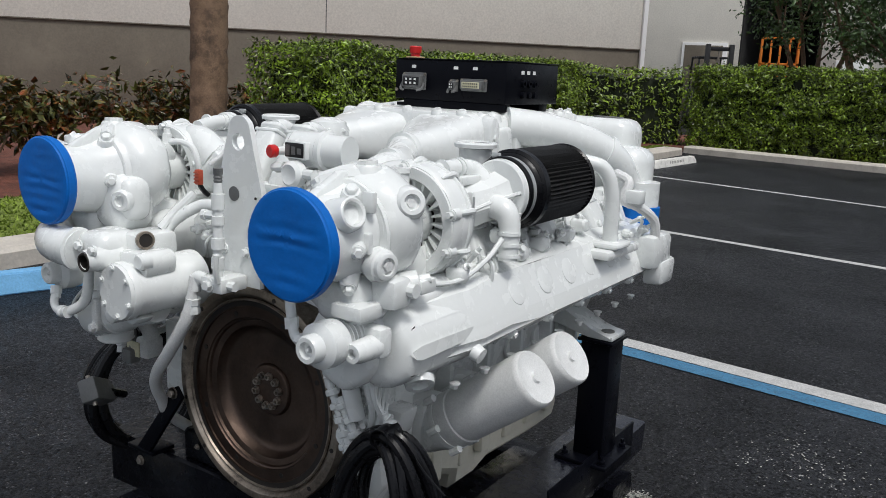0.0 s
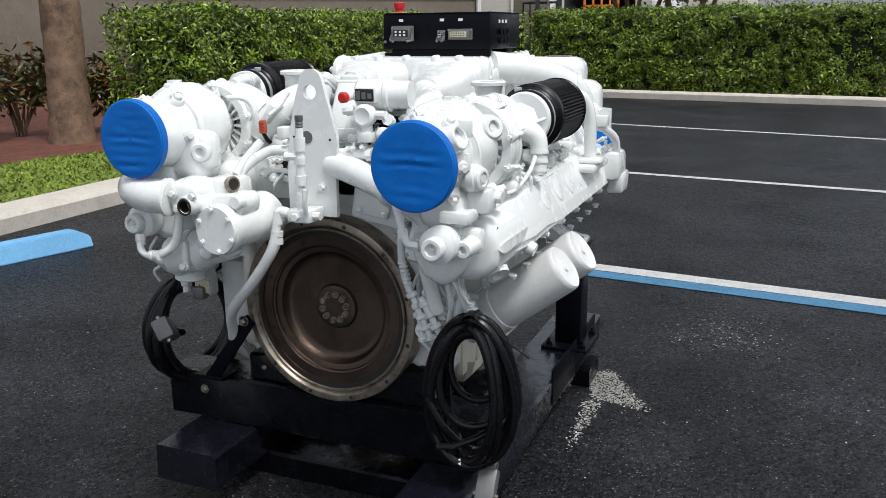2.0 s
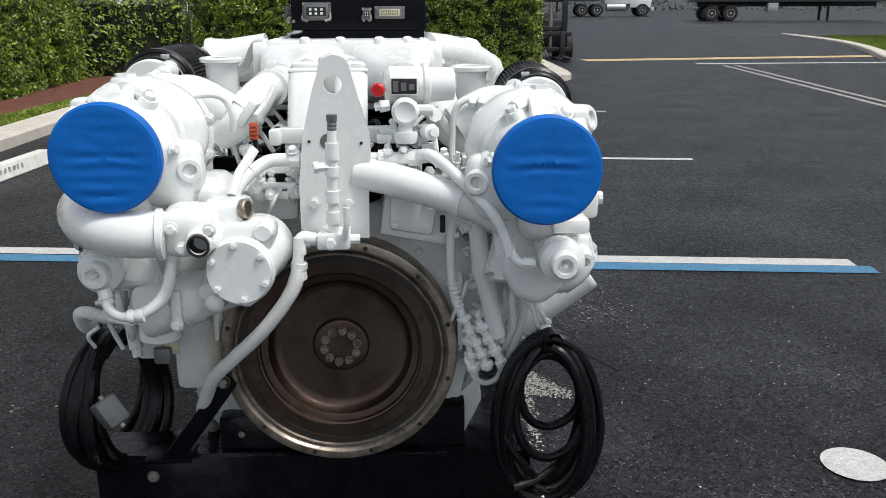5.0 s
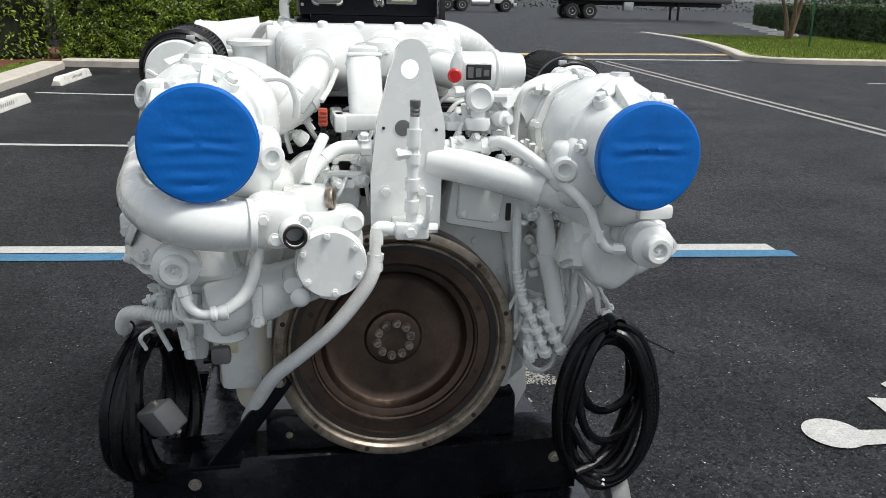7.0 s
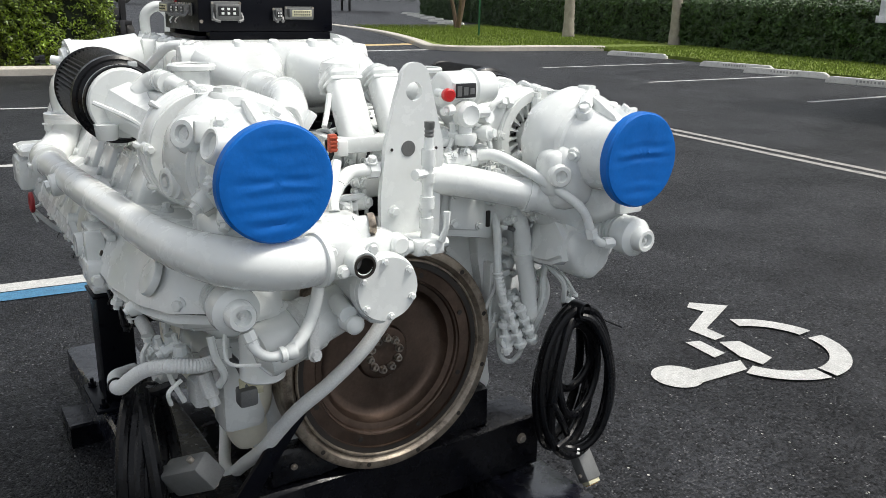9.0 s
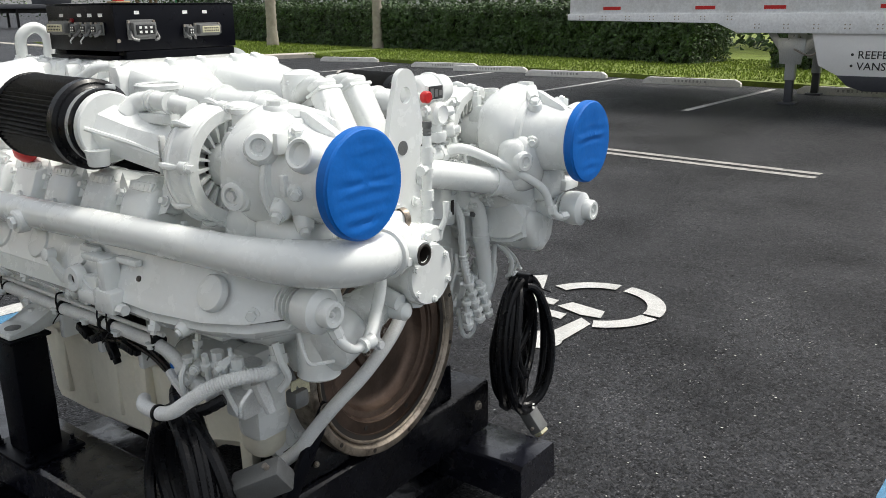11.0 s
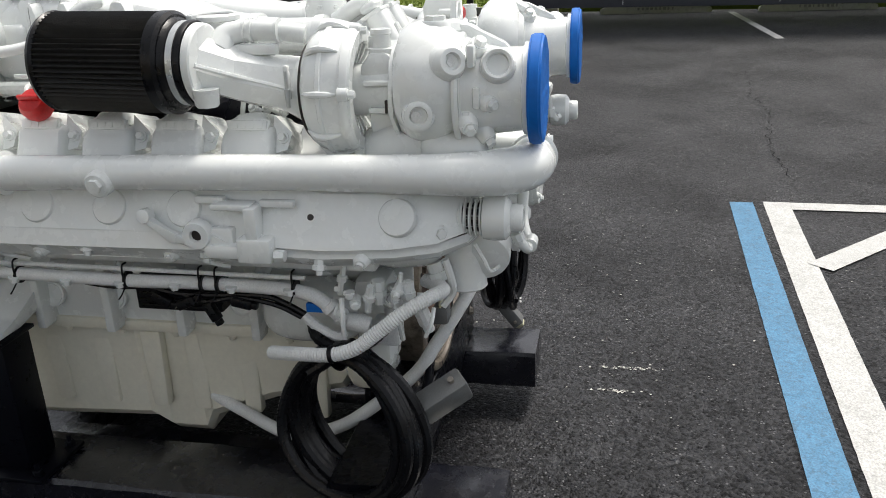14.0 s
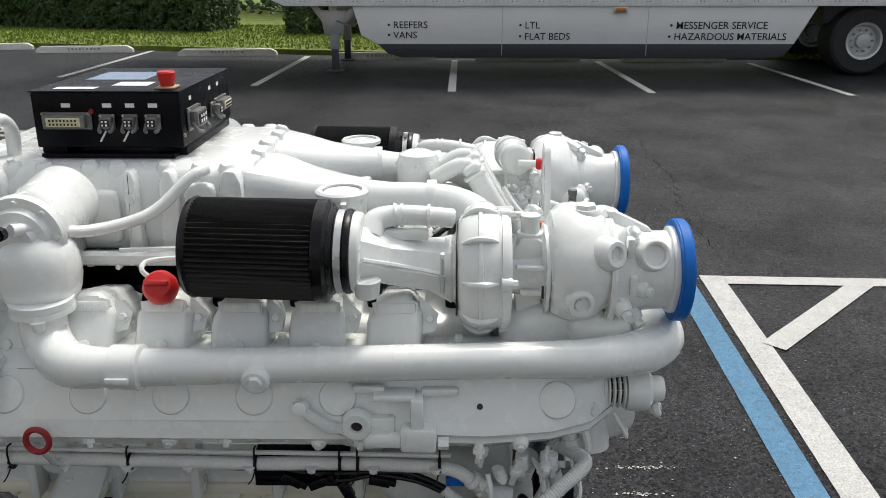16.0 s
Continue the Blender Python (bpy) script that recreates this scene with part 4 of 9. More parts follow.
def box_trailer():
    X = 11.2
    ob = root("box_trailer", X + 1.3, -3, 0, "white box semi-trailer with lettered grey side skirt on landing legs", "trailer")
    bm = bmesh.new()
    box(bm, X, X + 2.6, -10.2, 5.5, 1.20, 4.1, 0.02)
    part("body", bm, TRAILERWHITE, ob)
    bm = bmesh.new()
    prism(bm, [(5.52, 1.20), (5.52, 1.30), (-10.2, 1.30), (-10.2, 1.03), (2.75, 1.03), (3.05, 1.17)], "x", X - 0.025, X + 0.03, 0.004)
    rail = part("side_rail", bm, TRAILERWHITE, ob, "riveted white bottom rail")
    bm = bmesh.new()
    y = 5.3
    while y > -8:
        for dy in (0, 0.06):
            for z in (1.10, 1.15) if y < 2.6 else (1.22, 1.26):
                lathe(bm, (X - 0.026, y - dy, z), (-1, 0, 0), [(0, 0.011), (0.004, 0.008), (0.006, 0)], 6)
        y -= 0.40
    part("rivets", bm, STEEL, rail)
    for k in range(11):
        bm = bmesh.new()
        y0 = 4.9 - 1.25 * k - (0.25 if k % 2 else 0)
        box(bm, X - 0.004, X, y0 - 0.30, y0, 1.36, 1.41)
        part("reflective_tape", bm, RED, ob, "red reflective tape", smooth=0)
    bm = bmesh.new()
    prism(bm, [(1.72, 1.03), (1.60, 0.60), (1.35, 0.47), (-4.98, 0.47), (-5.28, 1.03)], "x", X + 0.02, X + 0.05, 0.003)
    skirt = part("side_skirt", bm, SKIRT, ob, "pale grey side skirt panel")
    bm = bmesh.new()
    prism(bm, [(1.35, 0.47), (1.20, 0.33), (1.0, 0.27), (-4.6, 0.25), (-4.85, 0.30), (-4.98, 0.47)], "x", X + 0.018, X + 0.052, 0.003)
    part("skirt_band", bm, DARKBAND, ob, "dark grey lower edge of the skirt")
    for yj in (-0.55, -2.75):
        bm = bmesh.new()
        box(bm, X + 0.0165, X + 0.02, yj - 0.005, yj + 0.005, 0.3, 1.03)
        part("skirt_joint", bm, ALU, skirt, smooth=0)
    bm = bmesh.new()
    box(bm, X - 0.04, X - 0.01, -2.42, -2.22, 0.93, 1.02, 0.006)
    lamp = part("marker_lamp_base", bm, ALU, ob)
    bm = bmesh.new()
    box(bm, X - 0.06, X - 0.035, -2.39, -2.25, 0.95, 1.005, 0.006)
    part("marker_lens", bm, AMBER, lamp, "amber marker lens")
    face = Matrix(((0, 0, -1, 0), (-1, 0, 0, 0), (0, 1, 0, 0), (0, 0, 0, 1)))
    for body, yy, zz, sz in (("\u2022 REEFERS", 1.20, 0.705, 0.145), ("\u2022 VANS", 1.20, 0.555, 0.145), ("\u2022 LTL", -0.80, 0.700, 0.145), ("\u2022 FLAT BEDS", -0.80, 0.535, 0.145),
                             ("\u2022 MESSENGER SERVICE", -3.08, 0.695, 0.150), ("\u2022 HAZARDOUS MATERIALS", -3.06, 0.530, 0.150)):
        text("lettering", body, X + 0.015, yy, zz, sz, INK, skirt, face)["label"] = "black painted lettering on the skirt"
    for x in (X + 0.45, X + 2.0):
        bm = bmesh.new()
        box(bm, x - 0.06, x + 0.06, 2.0, 2.14, 0.35, 1.25, 0.01)
        leg = part("landing_leg", bm, ALU, ob)
        bm = bmesh.new()
        box(bm, x - 0.045, x + 0.045, 2.015, 2.125, 0.03, 0.40, 0.006)
        box(bm, x - 0.12, x + 0.12, 1.95, 2.19, 0.0, 0.03, 0.006)
        part("leg_foot", bm, DARKBAND, leg)
        bm = bmesh.new()
        prism(bm, [(2.55, 1.18), (2.45, 1.18), (1.98, 0.62), (2.10, 0.56)], "x", x - 0.05, x - 0.03, 0.003)
        prism(bm, [(1.45, 1.18), (1.60, 1.18), (2.16, 0.62), (2.04, 0.56)], "x", x - 0.05, x - 0.03, 0.003)
        prism(bm, [(2.28, 0.95), (1.88, 0.95), (1.92, 0.58), (2.22, 0.58)], "x", x - 0.065, x - 0.052, 0.003)
        part("leg_brace", bm, ALU, leg, "grey gusset braces")
    bm = bmesh.new()
    tube(bm, [(X + 0.25, 2.0, 0.8), (X + 0.18, 1.75, 0.72), (X + 0.18, 1.6, 0.86)], 0.014, n=6)
    part("crank_handle", bm, STEEL, ob)
    bm = bmesh.new()
    box(bm, X + 0.35, X + 2.25, -8.5, -5.5, 0.75, 1.15, 0.02)
    part("bogie", bm, DARKBAND, ob)
    for yy in (-6.05, -7.30):
        wheel(ob, X + 0.05, yy, 0.51, 0.55, (1, 0, 0))
        wheel(ob, X + 2.0, yy, 0.51, 0.55, (1, 0, 0))


box_trailer()


def flatbed(name, x, y, turn, label):
    z0 = ground_z(y)
    ob = root(name, x, y, z0, label, "trailer")
    m = pose(x, y, z0, 0, 0, turn)

    def piece(nm, build, mat, lb=""):
        bm = bmesh.new()
        build(bm)
        bmesh.ops.transform(bm, matrix=m, verts=bm.verts)
        return part(nm, bm, mat, ob, lb)

    piece("deck", lambda bm: box(bm, -6.5, 6.5, -1.25, 1.25, 1.25, 1.55, 0.02), DARKBAND)
    piece("frame_beam", lambda bm: [box(bm, -6.0, 6.0, yy, yy + 0.15, 0.95, 1.25, 0.01) for yy in (-0.6, 0.45)], FORKBLACK)
    for xx in (-5.4, -4.1):
        for yy in (-1.2, 0.65):
            piece("tyre", lambda bm, xx=xx, yy=yy: lathe(bm, (xx, yy, 0.52), (0, 1, 0), [(0, 0.28), (0, 0.48), (0.05, 0.52), (0.5, 0.52), (0.55, 0.48), (0.55, 0.28)], 24), TYRE)
            piece("rim", lambda bm, xx=xx, yy=yy: lathe(bm, (xx, yy - 0.01, 0.52), (0, 1, 0), [(0, 0), (0.03, 0.2), (0, 0.28), (0.55, 0.28), (0.56, 0)], 18), ALU)
    for yy in (-0.8, 0.7):
        piece("landing_leg", lambda bm, yy=yy: box(bm, 2.6, 2.75, yy, yy + 0.12, 0.0, 1.25, 0.01), FORKBLACK)
    piece("toolbox", lambda bm: box(bm, -1.6, -0.9, -1.2, -0.7, 0.6, 1.2, 0.03), ALU)
    piece("load", lambda bm: box(bm, 4.6, 6.4, -1.15, 1.15, 1.55, 2.6, 0.05), DARKBAND)


def semi_truck(name, x, y, turn, label):
    z0 = ground_z(y)
    ob = root(name, x, y, z0, label, "truck")
    m = pose(x, y, z0, 0, 0, turn)

    def piece(nm, build, mat, lb=""):
        bm = bmesh.new()
        build(bm)
        bmesh.ops.transform(bm, matrix=m, verts=bm.verts)
        return part(nm, bm, mat, ob, lb)

    piece("cab", lambda bm: (box(bm, 0.0, 2.2, -1.2, 1.2, 1.0, 3.4, 0.12), prism(bm, [(2.2, 0.7), (4.0, 0.7), (4.1, 1.7), (2.2, 2.1)], "y", -1.0, 1.0, 0.08)), TRAILERWHITE)
    piece("grille", lambda bm: [box(bm, 4.08, 4.12, -0.6, 0.6, 0.8 + 0.1 * i, 0.85 + 0.1 * i) for i in range(9)], ALU)
    piece("bumper", lambda bm: box(bm, 3.95, 4.25, -1.2, 1.2, 0.4, 0.75, 0.04), ALU)
    piece("fuel_tank", lambda bm: lathe(bm, (0.2, -1.0, 0.75), (1, 0, 0), [(0, 0.0), (0.0, 0.3), (1.6, 0.3), (1.6, 0)], 18), ALU)
    piece("windscreen", lambda bm: box(bm, 2.18, 2.22, -1.0, 1.0, 2.2, 3.0, 0.01), PLATE)
    piece("trailer_box", lambda bm: box(bm, -12.5, -0.5, -1.25, 1.25, 1.25, 1.6, 0.03), DARKBAND)
    for xx in (-11.5, -10.2, -1.9, -0.6, 3.3):
        for yy in (-1.2, 0.7):
            piece("tyre", lambda bm, xx=xx, yy=yy: lathe(bm, (xx, yy, 0.52), (0, 1, 0), [(0, 0.28), (0, 0.48), (0.05, 0.52), (0.5, 0.52), (0.5, 0.28)], 22), TYRE)
        piece("rim", lambda bm, xx=xx: lathe(bm, (xx, -1.21, 0.52), (0, 1, 0), [(0, 0), (0.03, 0.2), (0, 0.28), (0.5, 0.28), (0.5, 0)], 16), ALU)


flatbed("flatbed_trailer", 26.5, 58.5, -4, "dark flatbed trailer parked far across the lot")
semi_truck("semi_truck", 17.0, 74.0, -3, "white semi truck parked far across the lot")


def sign_post():
    ob = root("sign_post", 18.0, 25.0, 0.08, "thin green metal post standing in the grass", "post")
    bm = bmesh.new()
    box(bm, 17.97, 18.03, 24.98, 25.02, 0.05, 2.6, 0.006)
    part("post", bm, GREENPOST, ob)
    bm = bmesh.new()
    box(bm, 17.8, 18.2, 24.96, 24.98, 2.1, 2.6, 0.003)
    part("sign", bm, SKIRT, ob)


sign_post()

# ---- the engine ----
ENG = root("marine_diesel_engine", 0.01, 0.5, 0.17, "white painted twin-turbo marine diesel engine on a black stand", "engine")
V = Vector


def P(name, build, mat, parent=None, label="", smooth=0.6):
    bm = bmesh.new()
    build(bm)
    return part(name, bm, mat, parent or ENG, label, smooth)


def lumpy(bm, amount, scale, seed=0.0):
    """Makes a casting uneven."""
    off = V((seed, seed * 1.7, seed * 0.3))
    bm.normal_update()
    for v in bm.verts:
        v.co += v.normal * noise.noise(v.co * scale + off) * amount


def oval(cx, cy, cz, ax, ay, az, bm, seg=20, power=0.75, tilt=None):
    """A rounded block: an ellipsoid pushed towards a box."""
    r = bmesh.ops.create_uvsphere(bm, u_segments=seg, v_segments=seg // 2 + 2, radius=1.0)
    for v in r["verts"]:
        c = v.co
        q = V([math.copysign(abs(k) ** power, k) for k in c])
        q = V((q.x * ax, q.y * ay, q.z * az))
        if tilt is not None:
            q = tilt @ q
        v.co = V((cx, cy, cz)) + q


# crankcase and flywheel housing
def block(bm):
    prism(bm, [(-0.27, 0.50), (0.27, 0.50), (0.29, 0.66), (0.36, 0.74), (0.43, 0.84), (0.36, 0.98), (0.24, 1.02), (0.0, 0.90), (-0.24, 1.02), (-0.36, 0.98), (-0.43, 0.84), (-0.36, 0.74), (-0.29, 0.66)], "y", 0.03, 1.24, 0.018)
    for k in range(6):
        for s in (-1, 1):
            y = 0.14 + k * 0.19
            box(bm, s * 0.30 - 0.03, s * 0.30 + 0.03, y - 0.012, y + 0.012, 0.52, 0.72, 0.006)


crankcase = P("crankcase", block, WHITE)


def bell(bm):
    n = 56
    outer, inner = [], []
    for i in range(n):
        a = 2 * math.pi * i / n
        outer.append((0.305 * math.cos(a), 0.607 + 0.305 * math.sin(a)))
    prism(bm, outer, "y", 0.012, 0.15, 0.008)
    prism(bm, [(-0.31, 0.60), (-0.30, 0.86), (-0.22, 0.955), (-0.08, 0.965), (-0.08, 0.93), (0.10, 0.93), (0.10, 0.965), (0.22, 0.955), (0.31, 0.86), (0.32, 0.60), (0.29, 0.44), (0.24, 0.40), (0.2, 0.5), (-0.2, 0.5), (-0.24, 0.40), (-0.29, 0.44)], "y", 0.014, 0.13, 0.01)
    # lower lobe beside the wheel
    prism(bm, [(0.16, 0.42), (0.24, 0.40), (0.335, 0.52), (0.345, 0.44), (0.30, 0.345), (0.25, 0.335), (0.19, 0.37)], "y", 0.02, 0.11, 0.008)
    prism(bm, [(-0.16, 0.42), (-0.24, 0.40), (-0.335, 0.58), (-0.35, 0.47), (-0.30, 0.40), (-0.22, 0.37)], "y", 0.02, 0.11, 0.008)


housing = P("flywheel_housing", bell, WHITE)
for k in range(13):
    a = math.radians(-30 + k * 20)
    P("housing_bolt", lambda bm: bolt(bm, (0.297 * math.cos(a), 0.012, 0.607 + 0.297 * math.sin(a)), (0, -1, 0), 0.009, 0.009), WHITE, housing)


def pan(bm):
    secs = []
    for y, zb, w in ((0.10, 0.43, 0.22), (0.16, 0.34, 0.235), (0.35, 0.30, 0.24), (0.52, 0.235, 0.24), (0.56, 0.165, 0.21), (0.66, 0.165, 0.21), (0.70, 0.215, 0.235), (1.00, 0.20, 0.235), (1.16, 0.195, 0.225), (1.19, 0.22, 0.22)):
        secs.append([V((-w - 0.02, y, 0.52)), V((-w, y, zb + 0.03)), V((-w + 0.03, y, zb)), V((w - 0.03, y, zb)), V((w, y, zb + 0.03)), V((w + 0.02, y, 0.52))])
    loft(bm, secs)


oilpan = P("oil_pan", pan, PANWHITE, label="ribbed sheet oil pan in white tinted cream for shade", smooth=0.5)
for s in (-1, 1):
    for y in (0.22, 0.40, 0.54, 0.66, 0.80, 0.94, 1.08):
        P("pan_rib", lambda bm: prism(bm, [(y - 0.022, 0.27), (y + 0.022, 0.27), (y + 0.03, 0.49), (y - 0.03, 0.49)], "x", s * 0.235 - 0.016, s * 0.235 + 0.016, 0.008), PANWHITE, oilpan)
P("pan_flange", lambda bm: box(bm, -0.285, 0.285, 0.08, 1.22, 0.505, 0.535, 0.006), PANWHITE, oilpan)
for k in range(8):
    for s in (-1, 1):
        P("pan_bolt", lambda bm: bolt(bm, (s * 0.272, 0.12 + k * 0.15, 0.504), (0, 0, -1), 0.009, 0.012), PANWHITE, oilpan)


# exhaust manifold covers along both banks
def manifold(s):
    y_end = 1.16
    base = [(0.36, 0.825), (0.46, 0.806), (0.556, 0.818), (0.594, 0.852), (0.585, 0.885), (0.545, 0.972), (0.50, 0.992), (0.40, 0.985)]

    def build(bm):
        secs = []
        for y, k, dx, dz in ((-0.235, 0.40, -0.085, -0.01), (-0.21, 0.66, -0.07, -0.01), (-0.16, 0.88, -0.045, -0.008), (-0.08, 0.98, -0.02, -0.006), (0.05, 1.02, -0.004, -0.004), (0.16, 1.0, 0.0, 0.0), (0.30, 1.0, 0, 0), (0.60, 1.0, 0, 0), (0.95, 1.0, 0, 0), (1.10, 1.0, 0, 0), (y_end, 0.85, 0, 0)):
            cx, cz = 0.46, 0.88
            secs.append([V((s * (cx + (x - cx) * k + dx), y, cz + (z - cz) * k + dz)) for x, z in base])
        loft(bm, secs)
        bmesh.ops.bevel(bm, geom=[e for e in bm.edges if abs((e.verts[0].co - e.verts[1].co).normalized().y) > 0.5], offset=0.012, segments=3, affect="EDGES")
        lumpy(bm, 0.004, 18, s)

    man = P("exhaust_manifold", build, WHITE, label="white cast manifold cover with round blanking discs")
    n = V((s * 0.90, 0, 0.43)).normalized()
    ys = (-0.09, 0.33, 0.49, 0.65, 0.81, 0.97) if s < 0 else (0.22, 0.36, 0.49, 0.61, 0.74, 0.87)
    for i, y in enumerate(ys):
        c = V((s * 0.566, y, 0.928)) if i or s > 0 else V((s * 0.548, y, 0.915))
        P("blanking_disc", lambda bm: lathe(bm, c - n * (0.010 if s < 0 else 0.014), n, [(0, 0.0375), (0.010, 0.0365), (0.0135, 0.034), (0.0145, 0.030), (0.0135, 0)], 28, closed=False), WHITE, man)
    for y in (-0.02, 0.371, 0.662, 1.0) if s < 0 else (0.20, 0.38, 0.56, 0.74, 0.90, 1.04):
        P("stud", lambda bm: lathe(bm, (s * 0.555, y, 0.836), (s * 0.8, 0, -0.3), [(0, 0.020), (0.020, 0.015), (0.024, 0.012), (0.024, 0.008), (0.030, 0.007)], 10), WHITE, man)
    P("flange_strip", lambda bm: box(bm, s * 0.425 - 0.05, s * 0.425 + 0.05, -0.02, 1.12, 0.770, 0.812, 0.008), WHITE, man)
    return man


manL, manR = manifold(-1), manifold(1)
# solid dark disc in place of a shaded hole
P("plug_hole", lambda bm: lathe(bm, (-0.598, 0.06, 0.928), (-0.9, 0, 0.4), [(0, 0.006), (0.003, 0.006), (0.003, 0)], 12), DARKHOLE, manL)
# lifting lug bracket on the cover
P("lug_bracket", lambda bm: (prism(bm, [(0.405, 0.915), (0.392, 0.924), (0.345, 0.888), (0.318, 0.886), (0.318, 0.868), (0.350, 0.868)], "x", -0.604, -0.590, 0.004), lathe(bm, (-0.588, 0.291, 0.887), (-1, 0, 0), [(0, 0.030), (0.018, 0.028), (0.022, 0.026), (0.022, 0.012), (0.012, 0.011), (0.012, 0)], 24, closed=False), prism(bm, [(0.335, 0.868), (0.30, 0.858), (0.21, 0.842), (0.16, 0.842), (0.16, 0.856), (0.22, 0.862), (0.275, 0.90), (0.31, 0.90)], "x", -0.602, -0.586, 0.005), lathe(bm, (-0.585, 0.398, 0.918), (-1, 0, 0.2), [(0, 0.016), (0.020, 0.014), (0.022, 0.008)], 12)), WHITE, manL)
# dark disc paints the depth of the lug's eye
P("lug_hole", lambda bm: lathe(bm, (-0.6005, 0.291, 0.887), (-1, 0, 0), [(0, 0.0108), (0.002, 0.0108), (0.002, 0)], 16), DARKHOLE, manL)
P("sensor_block", lambda bm: (box(bm, -0.615, -0.55, 0.14, 0.21, 0.835, 0.885, 0.008), box(bm, -0.61, -0.57, 0.165, 0.19, 0.87, 0.945, 0.005), box(bm, -0.60, -0.56, 0.18, 0.26, 0.935, 0.948, 0.004), box(bm, -0.61, -0.56, 0.20, 0.28, 0.84, 0.87, 0.01), lathe(bm, (-0.60, 0.138, 0.85), (0, -1, 0), [(0, 0.012), (0.02, 0.012)], 6)), WHITE, manL)
# big casting at the front of the other cover
def elbowR(bm):
    prism(bm, [(0.40, 0.93), (0.47, 0.965), (0.535, 0.95), (0.575, 0.90), (0.578, 0.855), (0.545, 0.80), (0.47, 0.785), (0.41, 0.82)], "y", -0.20, 0.10, 0.034, None, 4)
    prism(bm, [(-0.16, 0.95), (-0.05, 0.985), (0.07, 0.99), (0.14, 0.95), (0.12, 0.90), (-0.14, 0.90)], "x", 0.42, 0.525, 0.03, None, 4)
    lumpy(bm, 0.008, 14, 3)


er = P("exhaust_elbow", elbowR, WHITE)
P("elbow_boss", lambda bm: lathe(bm, (0.575, 0.03, 0.83), (0.8, 0, -0.3), [(0, 0.02), (0.02, 0.018), (0.02, 0)], 14), WHITE, er)
P("elbow_boss", lambda bm: (lathe(bm, (0.535, -0.115, 0.80), (0.5, -0.4, -0.6), [(0, 0.032), (0.016, 0.03), (0.016, 0.018), (0.0, 0.017), (0, 0)], 20, closed=False)), WHITE, er)


# cylinder heads
def head(s, y, i):
    """One cylinder head: a rounded casting with a stepped shoulder, leaning outwards with its bank."""
    m = Matrix.Translation((s * 0.412, y, 1.028)) @ Matrix.Rotation(radians(-s * 24), 4, "Y")

    def build(bm):
        prism(bm, [(-0.060, -0.085), (0.064, -0.085), (0.064, 0.000), (0.058, 0.026), (0.042, 0.040), (0.036, 0.066), (-0.030, 0.066), (-0.040, 0.040), (-0.060, 0.024)], "x", -0.066, 0.10, 0.014, None, 4)
        for v in bm.verts:
            k = max(0.0, -v.co.x - 0.01) / 0.056
            v.co.y *= 1 - 0.14 * k
            v.co.z = (v.co.z + 0.085) * (1 - 0.16 * k) - 0.085
            v.co.x = v.co.x * -s + 0.012 * k * max(0.0, v.co.z) / 0.05 * s * -1
        lumpy(bm, 0.005, 26, i)
        bmesh.ops.transform(bm, matrix=m, verts=bm.verts)


    h = P("cylinder_head", build, WHITE)
    P("head_pad", lambda bm: box(bm, s * 0.062 - 0.004, s * 0.062 + 0.004, -0.040, 0.036, 0.006, 0.026, 0.002, m), WHITE, h)
    for k in range(4):
        P("cast_letter", lambda bm: box(bm, s * 0.066 - 0.0015, s * 0.066 + 0.0015, -0.032 + 0.017 * k, -0.022 + 0.017 * k, 0.010, 0.021, 0.0, m), WHITE, h)
    P("head_lug", lambda bm: (prism(bm, [(-0.080, 0.004), (-0.052, 0.030), (-0.052, -0.030), (-0.074, -0.024)], "x", s * 0.022 - 0.022, s * 0.022 + 0.022, 0.005, m), lumpy(bm, 0.005, 50, y)), WHITE, h)
    P("head_bolt", lambda bm: bolt(bm, m @ V((s * 0.046, -0.068, -0.004)), (s * 0.91, 0, 0.4), 0.009, 0.012), WHITE, h)
    P("head_plug", lambda bm: lathe(bm, m @ V((s * 0.050, 0.0, -0.060)), (s * 0.91, 0, 0.4), [(0, 0.013), (0.022, 0.011), (0.024, 0.007)], 10), WHITE, h)
    return h


for i in range(6):
    head(-1, 0.225 + 0.153 * i, i)
    head(1, 0.205 + 0.153 * i, i + 9)
# valley floor pieces, coloured black to keep the gaps above them dark
vc = P("valley_cover", lambda bm: box(bm, -0.28, 0.28, 0.05, 1.2, 0.93, 0.99, 0.02), BLACKMETAL, label="black cover down in the valley")
for k in range(6):
    P("valley_rib", lambda bm: box(bm, -0.30, 0.30, 0.10 + 0.17 * k, 0.13 + 0.17 * k, 0.985, 1.05, 0.01), BLACKMETAL, vc)
for s in (-1, 1):
    for k in range(6):
        P("injector_line", lambda bm: tube(bm, [(s * 0.16, 0.16 + 0.153 * k, 1.05), (s * 0.22, 0.18 + 0.153 * k, 1.12), (s * 0.33, 0.21 + 0.153 * k, 1.10)], 0.006, n=6), WHITE)
    P("fuel_rail", lambda bm: tube(bm, [(s * 0.31, 0.12, 1.115), (s * 0.31, 1.1, 1.115)], 0.016, n=10), WHITE)
# red oil filler cap on one head
cap = P("oil_filler_cap", lambda bm: (lathe(bm, (-0.448, 0.685, 1.098), (-0.75, 0, 0.6), [(0, 0.030), (0.012, 0.034), (0.028, 0.033), (0.038, 0.026), (0.042, 0.012), (0.042, 0)], 28), box(bm, -0.004, 0.004, -0.024, 0.024, 0, 0.012, 0.003, Matrix.Translation((-0.480, 0.685, 1.123)) @ Matrix.Rotation(radians(-35), 4, "Y"))), RED, label="bright red plastic filler cap")


